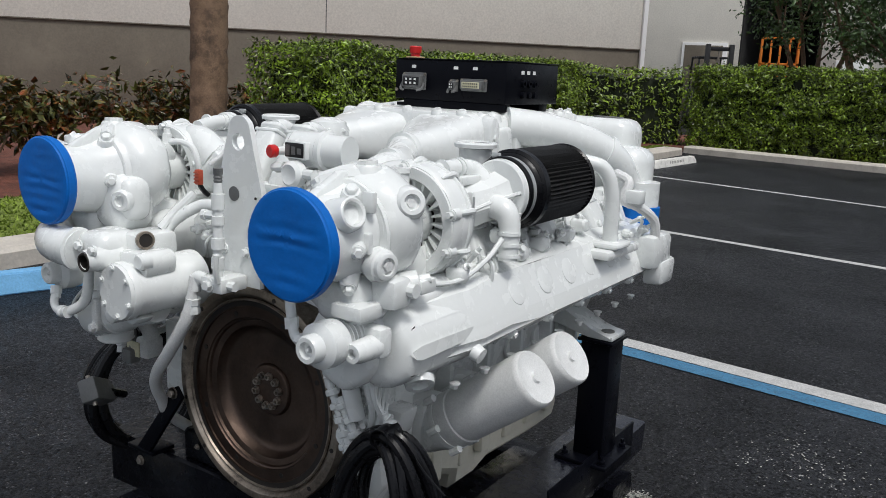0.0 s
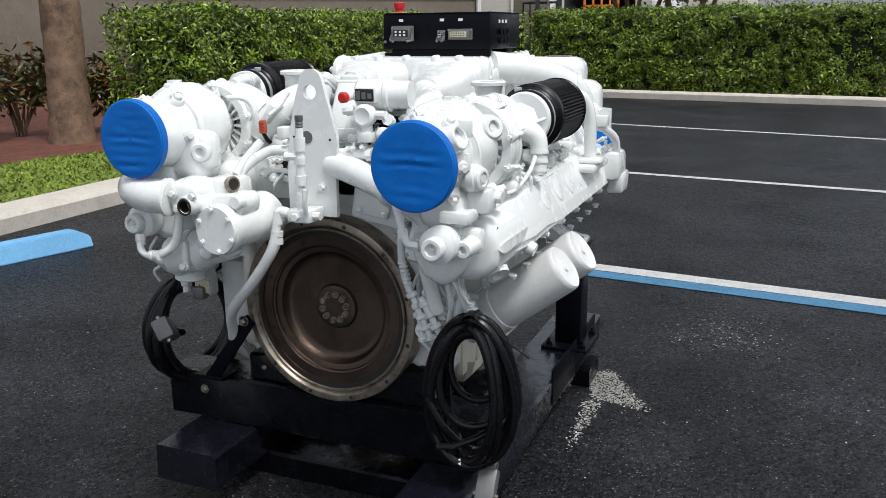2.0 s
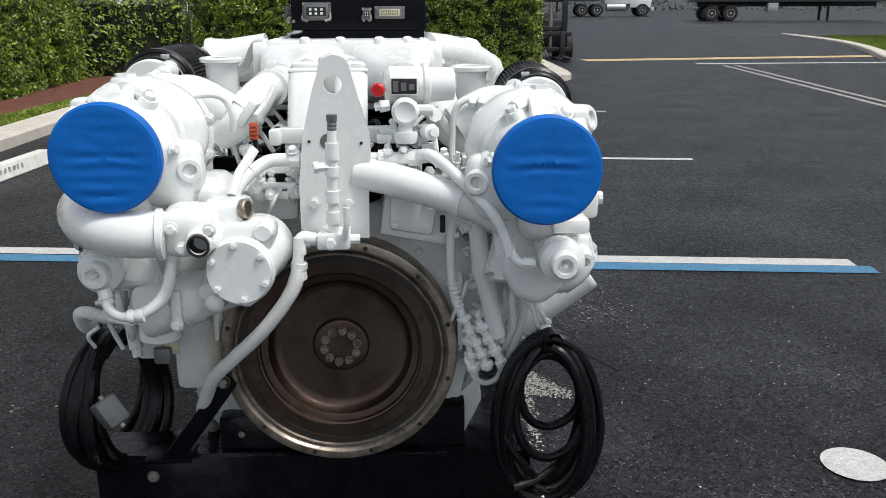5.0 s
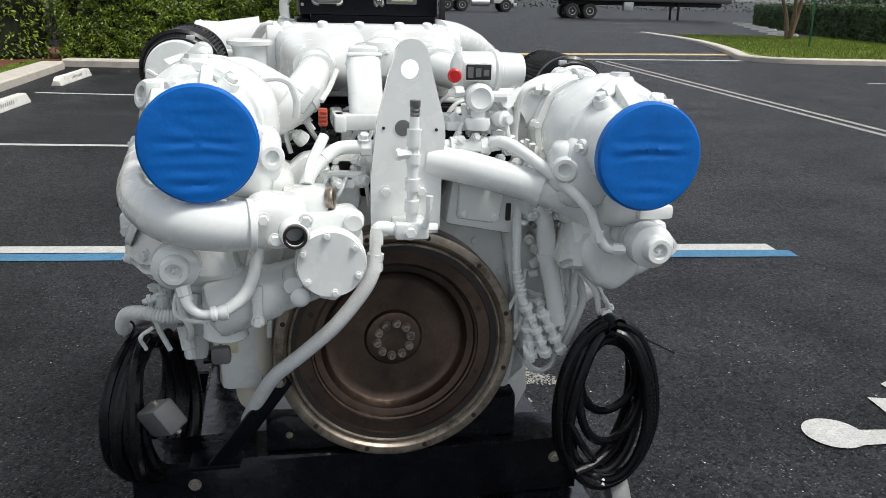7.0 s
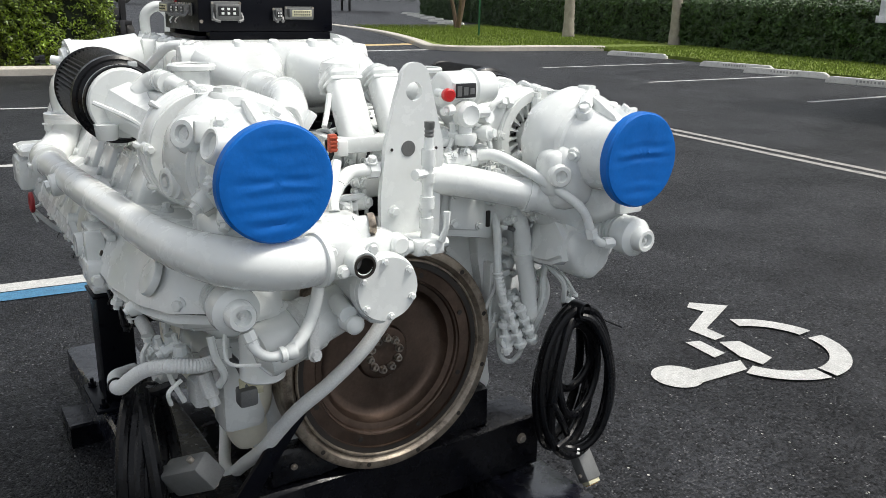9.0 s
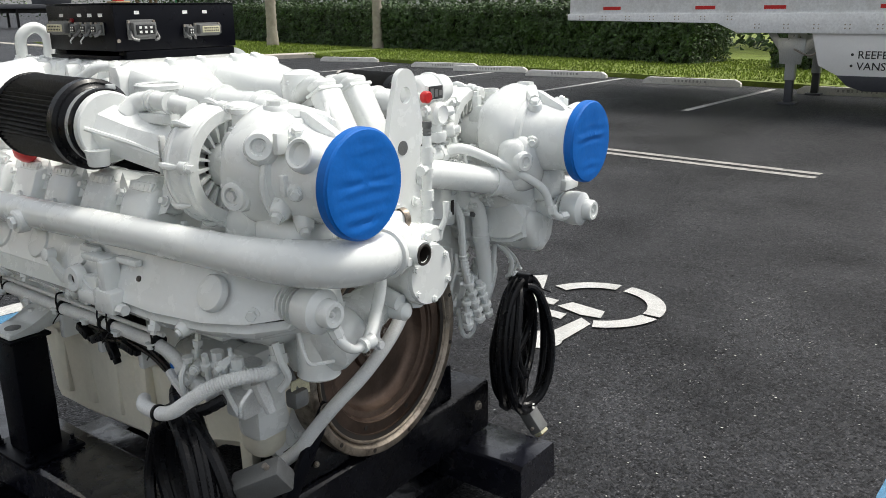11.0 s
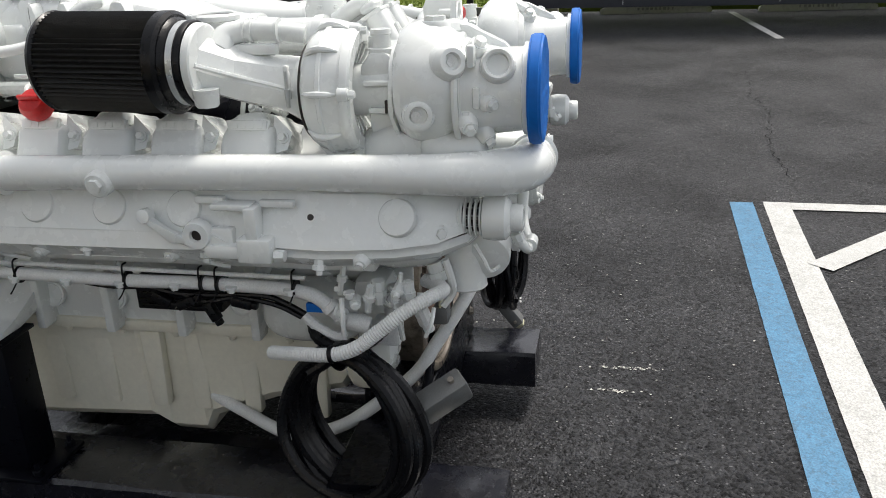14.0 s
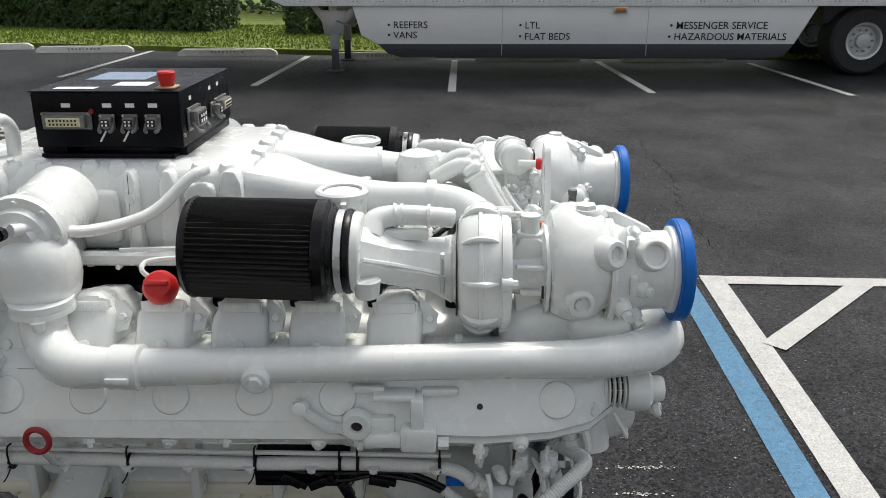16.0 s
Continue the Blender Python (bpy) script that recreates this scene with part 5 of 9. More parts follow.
# ---- turbochargers ----
def turbo(s, cx, cz, y0, filt0, filt1, rf):
    ax = V((0, 1, 0))
    o = V((s, 0, 0))
    C = lambda y: V((cx, y0 + y, cz))

    def body(bm):
        lathe(bm, C(0.02), ax, [(0, 0.070), (0, 0.087), (0.016, 0.087), (0.018, 0.079), (0.06, 0.080), (0.10, 0.088), (0.128, 0.096), (0.130, 0.104), (0.144, 0.105), (0.148, 0.110), (0.160, 0.122), (0.180, 0.130), (0.208, 0.132), (0.232, 0.127), (0.250, 0.113), (0.258, 0.085), (0.268, 0.07)], 56)
        for v in bm.verts:
            w = max(0.0, min(1.0, (v.co.y - y0 - 0.12) / 0.05))
            a = math.atan2(v.co.z - cz, (v.co.x - cx) * s)
            v.co.z = cz + (v.co.z - cz) * (1 - 0.10 * w) + 0.016 * w
            v.co.x = cx + (v.co.x - cx) * (1 + 0.03 * w * math.cos(a + 2.4)) - s * 0.006 * w
        oval(cx - s * 0.07, y0 + 0.17, cz - 0.055, 0.058, 0.058, 0.075, bm, 22, 0.6)
        oval(cx + s * 0.02, y0 + 0.17, cz - 0.120, 0.060, 0.07, 0.05, bm, 22, 0.55)
        lumpy(bm, 0.005, 22, s * 2)

    t = P("turbocharger", body, WHITE, label="white painted turbocharger with blanked outlet")
    # blue cover over the outlet
    def blue(bm):
        n, rings = 56, 14
        c = C(0.0)
        rows = [(0.026, 0.1015), (0.006, 0.1015), (0.001, 0.099)]
        prof = rows + [(0.0, 0.099 * (1 - k / rings)) for k in range(1, rings)]
        vs = []
        for sdist, r in prof:
            ring = []
            for i in range(n):
                a = 2 * math.pi * i / n
                x, z = math.cos(a) * r, math.sin(a) * r
                w = 0.0
                if r < 0.0985:
                    fold = math.sin(z * 250 + 3 * noise.noise(V((x * 9, z * 7, s * 5))))
                    w = 0.0030 * fold * max(0, noise.noise(V((x * 4 + s, z * 20, 2.0))) + 0.35) * max(0, 1 - (r / 0.1) ** 4) * (0.35 if z > 0.02 else 1.2) + 0.0010 * noise.noise(V((x * 22, z * 70, s)))
                ring.append(bm.verts.new(c + V((x, sdist + w, z))))
            vs.append(ring)
        for p, q in zip(vs, vs[1:]):
            for i in range(n):
                bm.faces.new((p[i], p[(i + 1) % n], q[(i + 1) % n], q[i]))
        bm.faces.new(vs[-1])
        bm.faces.new(vs[0])

    bc = P("blanking_cover", blue, BLUE, t, "wrinkled blue plastic film cover")
    P("cover_edge", lambda bm: lathe(bm, C(0.004), ax, [(0, 0.1005), (0.002, 0.1032), (0.018, 0.1032), (0.020, 0.1010)], 56), BLUE, bc)
    # ports
    e = C(0.085) + o * 0.085 + V((0, 0, 0.045))
    P("port_boss", lambda bm: lathe(bm, e - o * 0.045, o + V((0, -0.15, 0.35)), [(0, 0.036), (0.040, 0.032), (0.050, 0.029), (0.052, 0.026), (0.050, 0.021), (0.040, 0.019), (0.036, 0)], 26, closed=False), WHITE, t)
    d = C(0.225) + o * 0.118 + V((0, 0, -0.026)) if s < 0 else C(0.145) + o * 0.112 + V((0, 0, -0.042))
    u = C(0.172) + o * 0.085 + V((0, 0, 0.062)) if s < 0 else C(0.222) + o * 0.098 + V((0, 0, 0.064))
    ud = o * 0.8 + V((0, -0.55, 0.25))
    ub = P("flank_boss", lambda bm: lathe(bm, u - ud.normalized() * 0.020, ud, [(0, 0.040), (0.032, 0.033), (0.046, 0.028), (0.050, 0.024), (0.050, 0.016), (0.040, 0.014), (0.040, 0)], 26, closed=False), WHITE, t)
    P("plug_hex", lambda bm: lathe(bm, u + ud.normalized() * 0.017, ud, [(0, 0.010), (0.006, 0.009)], 6), CONDUIT, ub)
    pb = P("plug_boss", lambda bm: lathe(bm, d - o * 0.022, o + V((0, -0.2, 0)), [(0, 0.034), (0.018, 0.031), (0.021, 0.027), (0.029, 0.026), (0.031, 0.023), (0.031, 0.017), (0.023, 0.015), (0.023, 0)], 24, closed=False), WHITE, t)
    P("plug_hex", lambda bm: lathe(bm, d - o * 0.0, o + V((0, -0.2, 0)), [(0, 0.011), (0.008, 0.010)], 6), CONDUIT, pb)
    f = C(0.205) + V((s * 0.012, 0, 0.128))
    tp = P("top_plug", lambda bm: lathe(bm, f - V((0, 0, 0.03)), (0, 0, 1), [(0, 0.034), (0.028, 0.030), (0.034, 0.026)], 24), WHITE, t)
    P("plug_hex", lambda bm: lathe(bm, f, (0, 0, 1), [(0, 0.022), (0.012, 0.021)], 6), WHITE, tp)
    # sloping web on top of the neck, with two bolted lugs
    P("top_web", lambda bm: prism(bm, [(y0 + 0.06, cz + 0.070), (y0 + 0.075, cz + 0.088), (y0 + 0.145, cz + 0.122), (y0 + 0.165, cz + 0.124), (y0 + 0.165, cz + 0.06)], "x", cx - 0.010 - s * 0.01, cx + 0.012 - s * 0.01, 0.006), WHITE, t)
    for q, r in ((C(0.150) + V((-s * 0.052, -0.012, 0.095)), 0.012), (C(0.135) + V((s * 0.048, -0.018, 0.092)), 0.012), (C(0.118) + V((-s * 0.095, 0, 0.0)), 0.010), (C(0.13) + V((s * 0.098, 0, -0.055)), 0.011), (C(0.10) + V((s * 0.088, -0.01, -0.012)), 0.009), (C(0.12) + V((s * 0.06, -0.02, -0.085)), 0.010)):
        nrm = (q - C(0.17)).normalized()
        lug = P("cast_lug", lambda bm: lathe(bm, q - nrm * 0.03, nrm, [(0, r + 0.012), (0.026, r + 0.007), (0.030, r + 0.005)], 12), WHITE, t)
        P("lug_bolt", lambda bm: bolt(bm, q, nrm, r, 0.012), WHITE, lug)
    P("cast_arm", lambda bm: tube(bm, [C(0.17) + V((-s * 0.05, -0.03, 0.10)), C(0.185) + V((-s * 0.01, -0.01, 0.112)), C(0.20) + V((s * 0.03, 0, 0.11))], [0.015, 0.020, 0.018], n=8), WHITE, t)
    for i, (yy, zz) in enumerate(((0.118, 0.0), (0.138, -0.045), (0.127, 0.075))):
        P("neck_rib", lambda bm: box(bm, cx + s * 0.082 - 0.014, cx + s * 0.082 + 0.014, y0 + yy - 0.007, y0 + yy + 0.007, cz + zz - 0.020, cz + zz + 0.020, 0.004), WHITE, t)
    # inner-side boss with a plug
    q = C(0.15) + V((-s * 0.118, -0.015, -0.045))
    P("side_boss", lambda bm: (oval(q.x + s * 0.02, q.y + 0.03, q.z, 0.045, 0.04, 0.055, bm, 16, 0.6), lathe(bm, q, (-s * 0.35, -1, 0), [(0, 0.028), (0.014, 0.026), (0.018, 0.022), (0.018, 0.014), (0.008, 0.012), (0.008, 0)], 22, closed=False)), WHITE, t)

    # bearing housing
    def bearing(bm):
        lathe(bm, C(0.276), ax, [(0, 0.092), (0.008, 0.092), (0.009, 0.064), (0.018, 0.054), (0.060, 0.050), (0.105, 0.050)], 32)
        prism(bm, [(y0 + 0.272, cz + 0.03), (y0 + 0.278, cz + 0.062), (y0 + 0.298, cz + 0.078), (y0 + 0.330, cz + 0.076), (y0 + 0.352, cz + 0.05), (y0 + 0.352, cz + 0.03)], "x", cx - 0.04, cx + 0.04, 0.006)
        prism(bm, [(y0 + 0.285, cz - 0.04), (y0 + 0.34, cz - 0.04), (y0 + 0.332, cz - 0.15), (y0 + 0.295, cz - 0.15)], "x", cx - 0.032, cx + 0.032, 0.008)
        lumpy(bm, 0.004, 30, s)

    b = P("bearing_housing", bearing, WHITE, t)
    for zz, w in ((0.022, 0.030), (-0.030, 0.022)):
        P("bearing_rib", lambda bm: box(bm, cx + s * 0.052 - 0.010, cx + s * 0.052 + 0.010, y0 + 0.31 - w, y0 + 0.31 + w, cz + zz - 0.005, cz + zz + 0.005, 0.003), WHITE, b)
    for yy in (0.290,):
        P("dark_seam", lambda bm: box(bm, cx + s * 0.083 - 0.004, cx + s * 0.083 + 0.004, y0 + yy - 0.0022, y0 + yy + 0.0022, cz - 0.03, cz - 0.005, 0.001), DARKHOLE, b)
    P("oil_fitting", lambda bm: lathe(bm, C(0.312) + V((s * 0.012, 0, 0.072)), (0, 0, 1), [(0, 0.026), (0.010, 0.026), (0.012, 0.019), (0.036, 0.018), (0.037, 0.021), (0.046, 0.020)], 12), WHITE, b)
    P("oil_fitting", lambda bm: lathe(bm, C(0.335) + V((-s * 0.025, 0, 0.07)), (0, 0, 1), [(0, 0.014), (0.03, 0.013), (0.031, 0.009), (0.042, 0.009)], 8), WHITE, b)
    # compressor: dished face with vanes, flange ring, volute
    yc = 0.355
    P("vane_dish", lambda bm: lathe(bm, C(yc), ax, [(0.040, 0.045), (0.034, 0.075), (0.026, 0.086), (0.012, 0.0890), (0.0, 0.0905), (-0.004, 0.094), (-0.004, 0.116), (0.004, 0.120), (0.02, 0.120)], 48, closed=False), WHITE, t)
    for k in range(22):
        a = 2 * math.pi * k / 22
        rad = V((math.cos(a), 0, math.sin(a)))
        tang = V((-math.sin(a), 0, math.cos(a)))

        def vane(bm):
            sec = [[C(yc + y0v) + rad * rr + tang * w for w, y0v in ((-wd, back), (-wd * 0.6, front), (wd * 0.6, front), (wd, back))] for rr, wd, front, back in ((0.052, 0.004, 0.016, 0.044), (0.074, 0.0055, 0.007, 0.036), (0.0895, 0.007, 0.002, 0.020))]
            loft(bm, sec)

        P("vane", vane, WHITE, t)

    def volute(bm):
        lathe(bm, C(yc), ax, [(0.006, 0.104), (0.0, 0.106), (0.0, 0.119), (0.004, 0.122), (0.014, 0.123), (0.016, 0.118), (0.034, 0.1215), (0.050, 0.1225), (0.052, 0.126), (0.059, 0.126), (0.061, 0.1215), (0.078, 0.117), (0.092, 0.108), (0.100, 0.095), (0.102, 0.080), (0.106, 0.070), (0.118, 0.064)], 64, closed=False)
        lumpy(bm, 0.0018, 26, s * 3)

    vo = P("volute", volute, WHITE, t, "ribbed compressor volute ring")
    for k in range(9):
        a = 2 * math.pi * k / 9 + 0.25
        rad = V((math.cos(a), 0, math.sin(a)))
        P("volute_lug", lambda bm: tube(bm, [C(yc + 0.022) + rad * 0.119, C(yc + 0.038) + rad * 0.125, C(yc + 0.056) + rad * 0.1275, C(yc + 0.074) + rad * 0.123, C(yc + 0.090) + rad * 0.109], [0.003, 0.006, 0.0075, 0.006, 0.003], n=8, k=3), WHITE, vo)
        if k % 2 == 0:
            P("ring_bolt", lambda bm: (lathe(bm, C(yc + 0.016) + rad * 0.116, (0, -1, 0), [(0, 0.015), (0.018, 0.013)], 12), bolt(bm, C(yc - 0.003) + rad * 0.116, (0, -1, 0), 0.008, 0.012)), WHITE, vo)
    P("outlet_stub", lambda bm: tube(bm, [C(yc + 0.05) + V((-s * 0.02, 0, 0.080)), C(yc + 0.05) + V((-s * 0.075, 0, 0.078)), C(yc + 0.045) + V((-s * 0.15, 0, 0.035))], [0.038, 0.042, 0.045], n=18), WHITE, vo)
    # dark ring added to draw the shaded gap behind the volute
    P("back_gap_ring", lambda bm: lathe(bm, C(yc + 0.1005), ax, [(0, 0.094), (0, 0.0965), (0.003, 0.0965), (0.003, 0.094)], 44), DARKHOLE, vo)
    # inlet elbow to the filter: eight-sided casting with a crease along its side
    F0, F1 = V(filt0), V(filt1)
    fd = (F1 - F0).normalized()
    pin = C(yc + 0.112)

    def funnel(bm):
        stations = [(pin, 0.070, 0.070, 0.0), (pin + V((0, 0.014, 0.002)), 0.066, 0.064, 0.3), (pin.lerp(F0, 0.20) + V((0, 0, 0.002)), 0.057, 0.054, 1.0), (pin.lerp(F0, 0.50), 0.055, 0.051, 1.0), (F0 - fd * 0.050, 0.055, 0.052, 1.0)]
        rings = []
        for c, a1, b1, poly in stations:
            ring = []
            for i in range(48):
                an = 2 * math.pi * i / 48
                k = math.cos(math.pi / 8) / math.cos((an % (math.pi / 4)) - math.pi / 8)
                k = 1 + (k / 0.962 - 1) * poly
                ring.append(c + V((math.cos(an) * k * a1, 0, math.sin(an) * k * b1)))
            rings.append(ring)
        loft(bm, rings)

    ip = P("inlet_pipe", funnel, WHITE, t, smooth=0.22)
    mid = pin.lerp(F0, 0.45)
    P("inlet_collar", lambda bm: lathe(bm, F0 - fd * 0.064, fd, [(0, 0.050), (0, 0.072), (0.003, 0.0755), (0.016, 0.0765), (0.018, 0.0735), (0.055, 0.0735)], 48), WHITE, ip)
    P("inlet_seam", lambda bm: tube(bm, [pin + V((s * 0.062, 0.012, 0.010)), mid + V((s * 0.055, 0, 0.010)), F0 - fd * 0.07 + V((s * 0.066, 0, 0.006))], 0.005, n=6), WHITE, ip)
    P("inlet_rib", lambda bm: box(bm, mid.x - 0.012, mid.x + 0.012, mid.y - 0.06, mid.y + 0.03, mid.z + 0.045, mid.z + 0.066, 0.005), WHITE, ip)
    P("inlet_foot", lambda bm: lathe(bm, F0 - fd * 0.075 + V((s * 0.045, 0, -0.040)), (0, 0, -1), [(0, 0.026), (0.03, 0.023), (0.034, 0.020)], 16), WHITE, ip)
    P("split_flange", lambda bm: lathe(bm, C(0.150), ax, [(0, 0.09), (0, 0.108), (0.006, 0.110), (0.012, 0.108), (0.012, 0.09)], 44), WHITE, t)
    P("outlet_elbow", lambda bm: tube(bm, [F0 - fd * 0.075 + V((-s * 0.03, 0, 0.020)), F0 - fd * 0.085 + V((-s * 0.052, 0, 0.045)), F0 - fd * 0.12 + V((-s * 0.064, 0, 0.054)), F0 - fd * 0.17 + V((-s * 0.07, 0, 0.054)), F0 - fd * 0.235 + V((-s * 0.085, 0, 0.045))], [0.026, 0.024, 0.0205, 0.0195, 0.0195], n=16), WHITE, t)
    for q in (0.118, 0.132, 0.185):
        P("elbow_band", lambda bm: lathe(bm, F0 - fd * q + V((-s * 0.0655, 0, 0.0545)), -fd, [(0, 0.0235), (0.006, 0.0235)], 18), WHITE, t)
    if s > 0:
        P("drain_elbow", lambda bm: tube(bm, [mid + V((s * 0.03, 0.02, 0.0)), mid + V((s * 0.075, 0.02, -0.01)), mid + V((s * 0.092, 0.018, -0.045)), mid + V((s * 0.095, 0.01, -0.12))], [0.030, 0.029, 0.025, 0.022], n=16), WHITE, t)
        for zz in (-0.055, -0.08, -0.105):
            P("drain_clip", lambda bm: lathe(bm, mid + V((s * 0.0935, 0.015, zz)), (0.03 * s, -0.08, -1), [(0, 0.0270), (0.008, 0.0270)], 20), WHITE, t)
    la = P("latch", lambda bm: box(bm, pin.x + s * 0.076 - 0.008, pin.x + s * 0.076 + 0.006, pin.y + 0.012, pin.y + 0.022, cz - 0.005, cz + 0.06, 0.003), WHITE, t)
    P("latch_pin", lambda bm: lathe(bm, V((pin.x + s * 0.083, pin.y + 0.017, cz - 0.02)), (0, 0, 1), [(0, 0.004), (0.03, 0.006), (0.036, 0.006), (0.036, 0.003), (0.07, 0.003)], 8), ALU, la)
    return t


tL = turbo(-1, -0.389, 1.125, -0.352, (-0.478, 0.347, 1.193), (-0.472, 0.610, 1.198), 0.097)
tR = turbo(1, 0.428, 1.099, -0.384, (0.499, 0.285, 1.147), (0.508, 0.538, 1.150), 0.094)


def air_filter(s, a, b, r):
    """A pleated conical-clamp air filter, a thing clamped on the inlet pipe."""
    A, B = V(a), V(b)
    d, u, w = frame_of(B - A)
    L = (B - A).length
    ob = root("air_filter", *A, "black pleated gauze air filter clamped on the inlet pipe", "air filter", "air filters")

    def pleats(bm):
        n = 58
        rings = []
        for sd, k in ((0.02, 1.0), (L * 0.35, 1.0), (L * 0.7, 0.99), (L - 0.012, 0.985)):
            ring = []
            for i in range(2 * n):
                q = 2 * math.pi * i / (2 * n)
                rr = (r if i % 2 else r - 0.0075) * k + 0.0012 * noise.noise(V((i * 0.9, sd * 25, s)))
                q += 0.006 * math.sin(sd * 60 + i)
                ring.append(bm.verts.new(A + d * sd + (u * math.cos(q) + w * math.sin(q)) * rr))
            rings.append(ring)
        for p, q in zip(rings, rings[1:]):
            for i in range(2 * n):
                bm.faces.new((p[i], p[(i + 1) % (2 * n)], q[(i + 1) % (2 * n)], q[i]))

    P("pleated_gauze", pleats, PLEAT, ob, smooth=0)
    P("end_cap", lambda bm: lathe(bm, A + d * (L - 0.014), d, [(0, r - 0.004), (0.006, r + 0.001), (0.014, r - 0.003), (0.018, r - 0.015), (0.018, 0)], 48), RUBBER, ob, "black rubber end cap")
    P("base_ring", lambda bm: lathe(bm, A - d * 0.006, d, [(0, 0.080), (0.0, r - 0.006), (0.006, r + 0.001), (0.026, r + 0.001), (0.030, r - 0.006)], 48), RUBBER, ob, "black rubber base ring")
    P("rubber_neck", lambda bm: lathe(bm, A - d * 0.046, d, [(0, 0.0725), (0, 0.0795), (0.004, 0.0815), (0.010, 0.0815), (0.013, 0.0785), (0.030, 0.0785), (0.033, 0.083), (0.042, 0.088)], 44), RUBBER, ob)
    P("hose_clamp", lambda bm: (lathe(bm, A - d * 0.032, d, [(0, 0.0775), (0, 0.0800), (0.013, 0.0800), (0.013, 0.0775)], 44), box(bm, -0.01, 0.01, -0.006, 0.006, 0, 0.012, 0.002, Matrix.Translation(A - d * 0.026 + V((-s * 0.03, 0, 0.074))))), ALU, ob, "steel band clamp")
    return ob


air_filter(-1, (-0.478, 0.347, 1.193), (-0.472, 0.610, 1.198), 0.097)
air_filter(1, (0.499, 0.285, 1.147), (0.508, 0.538, 1.150), 0.094)

# ---- charge air ducts, intercooler and top ----
def cooler(bm):
    # walls with rounded pockets between cast ribs, uneven like the mould
    prism(bm, [(-0.225, 1.105), (0.225, 1.105), (0.245, 1.14), (0.25, 1.24), (0.235, 1.285), (0.20, 1.302), (-0.20, 1.302), (-0.235, 1.285), (-0.25, 1.24), (-0.245, 1.14)], "y", 0.545, 1.16, 0.012)
    lumpy(bm, 0.005, 17, 4)


ic = P("intercooler", cooler, WHITE, label="white cast charge-air cooler housing with bolted ribs")


for s in (-1, 1):
    for y, w in ((0.585, 0.030), (0.72, 0.022), (0.80, 0.016), (0.95, 0.026), (1.09, 0.022)):
        P("cooler_rib", lambda bm: (prism(bm, [(y - w, 1.11), (y + w, 1.11), (y + w * 0.8, 1.27), (y + w * 0.4, 1.296), (y - w * 0.4, 1.296), (y - w * 0.8, 1.27)], "x", s * 0.25 - 0.022, s * 0.25 + 0.020, 0.008), lumpy(bm, 0.004, 30, y)), WHITE, ic)
    for y, z, w, h in ((0.655, 1.20, 0.035, 0.065), (0.875, 1.19, 0.045, 0.06), (1.02, 1.20, 0.035, 0.055)):
        P("cooler_pad", lambda bm: (oval(s * 0.243, y, z, 0.024, w, h, bm, 16, 0.35), lumpy(bm, 0.003, 30, y)), WHITE, ic)


def taper(bm, s):
    """Smooth hollow of the cooler's front running down into a round pipe."""
    secs = []
    for y, x, z, a1, b1, pw in ((0.56, 0.125, 1.208, 0.122, 0.086, 6.0), (0.50, 0.130, 1.207, 0.112, 0.076, 4.5), (0.43, 0.142, 1.206, 0.088, 0.062, 3.2), (0.36, 0.150, 1.206, 0.058, 0.050, 2.4), (0.30, 0.155, 1.206, 0.047, 0.045, 2.0)):
        ring = []
        for i in range(40):
            q = 2 * math.pi * i / 40
            cs, sn = math.cos(q), math.sin(q)
            k = (abs(cs) ** pw + abs(sn) ** pw) ** (-1 / pw)
            ring.append(V((s * (x + cs * k * a1), y, z + sn * k * b1)))
        secs.append(ring)
    loft(bm, secs)
    lumpy(bm, 0.004, 16, s)


for s in (-1, 1):
    P("cooler_taper", lambda bm: taper(bm, s), WHITE, ic)
    P("lower_flange", lambda bm: box(bm, s * 0.245 - 0.028, s * 0.245 + 0.028, 0.55, 1.17, 1.090, 1.106, 0.005), WHITE, ic)
    for y in (0.585, 0.80, 0.95, 1.09):
        P("wall_bolt", lambda bm: bolt(bm, (s * 0.266, y, 1.235 if y < 0.9 else 1.17), (s, 0, 0), 0.012, 0.010), WHITE, ic)
    for y in (0.60, 0.66, 0.735, 0.84, 0.90, 1.0, 1.07, 1.13):
        lug = P("edge_lug", lambda bm: lathe(bm, (s * 0.212, y, 1.272), (s * 0.30, 0, 1), [(0, 0.030), (0.026, 0.019), (0.032, 0.013)], 14), WHITE, ic)
        if int(y * 1000) % 3:
            P("lug_bolt", lambda bm: bolt(bm, (s * 0.2215, y, 1.303), (s * 0.30, 0, 1), 0.0080, 0.008), WHITE, lug)
    for k in range(6):
        P("lower_bolt", lambda bm: bolt(bm, (s * 0.26, 0.58 + 0.11 * k, 1.09), (0, 0, -1), 0.009, 0.012), WHITE, ic)
for x, y in ((-0.12, 0.565), (-0.02, 0.57), (0.09, 0.565), (0.17, 0.57)):
    P("front_lug", lambda bm: lathe(bm, (x, y, 1.27), (0, -0.3, 1), [(0, 0.024), (0.034, 0.016), (0.040, 0.013)], 12), WHITE, ic)
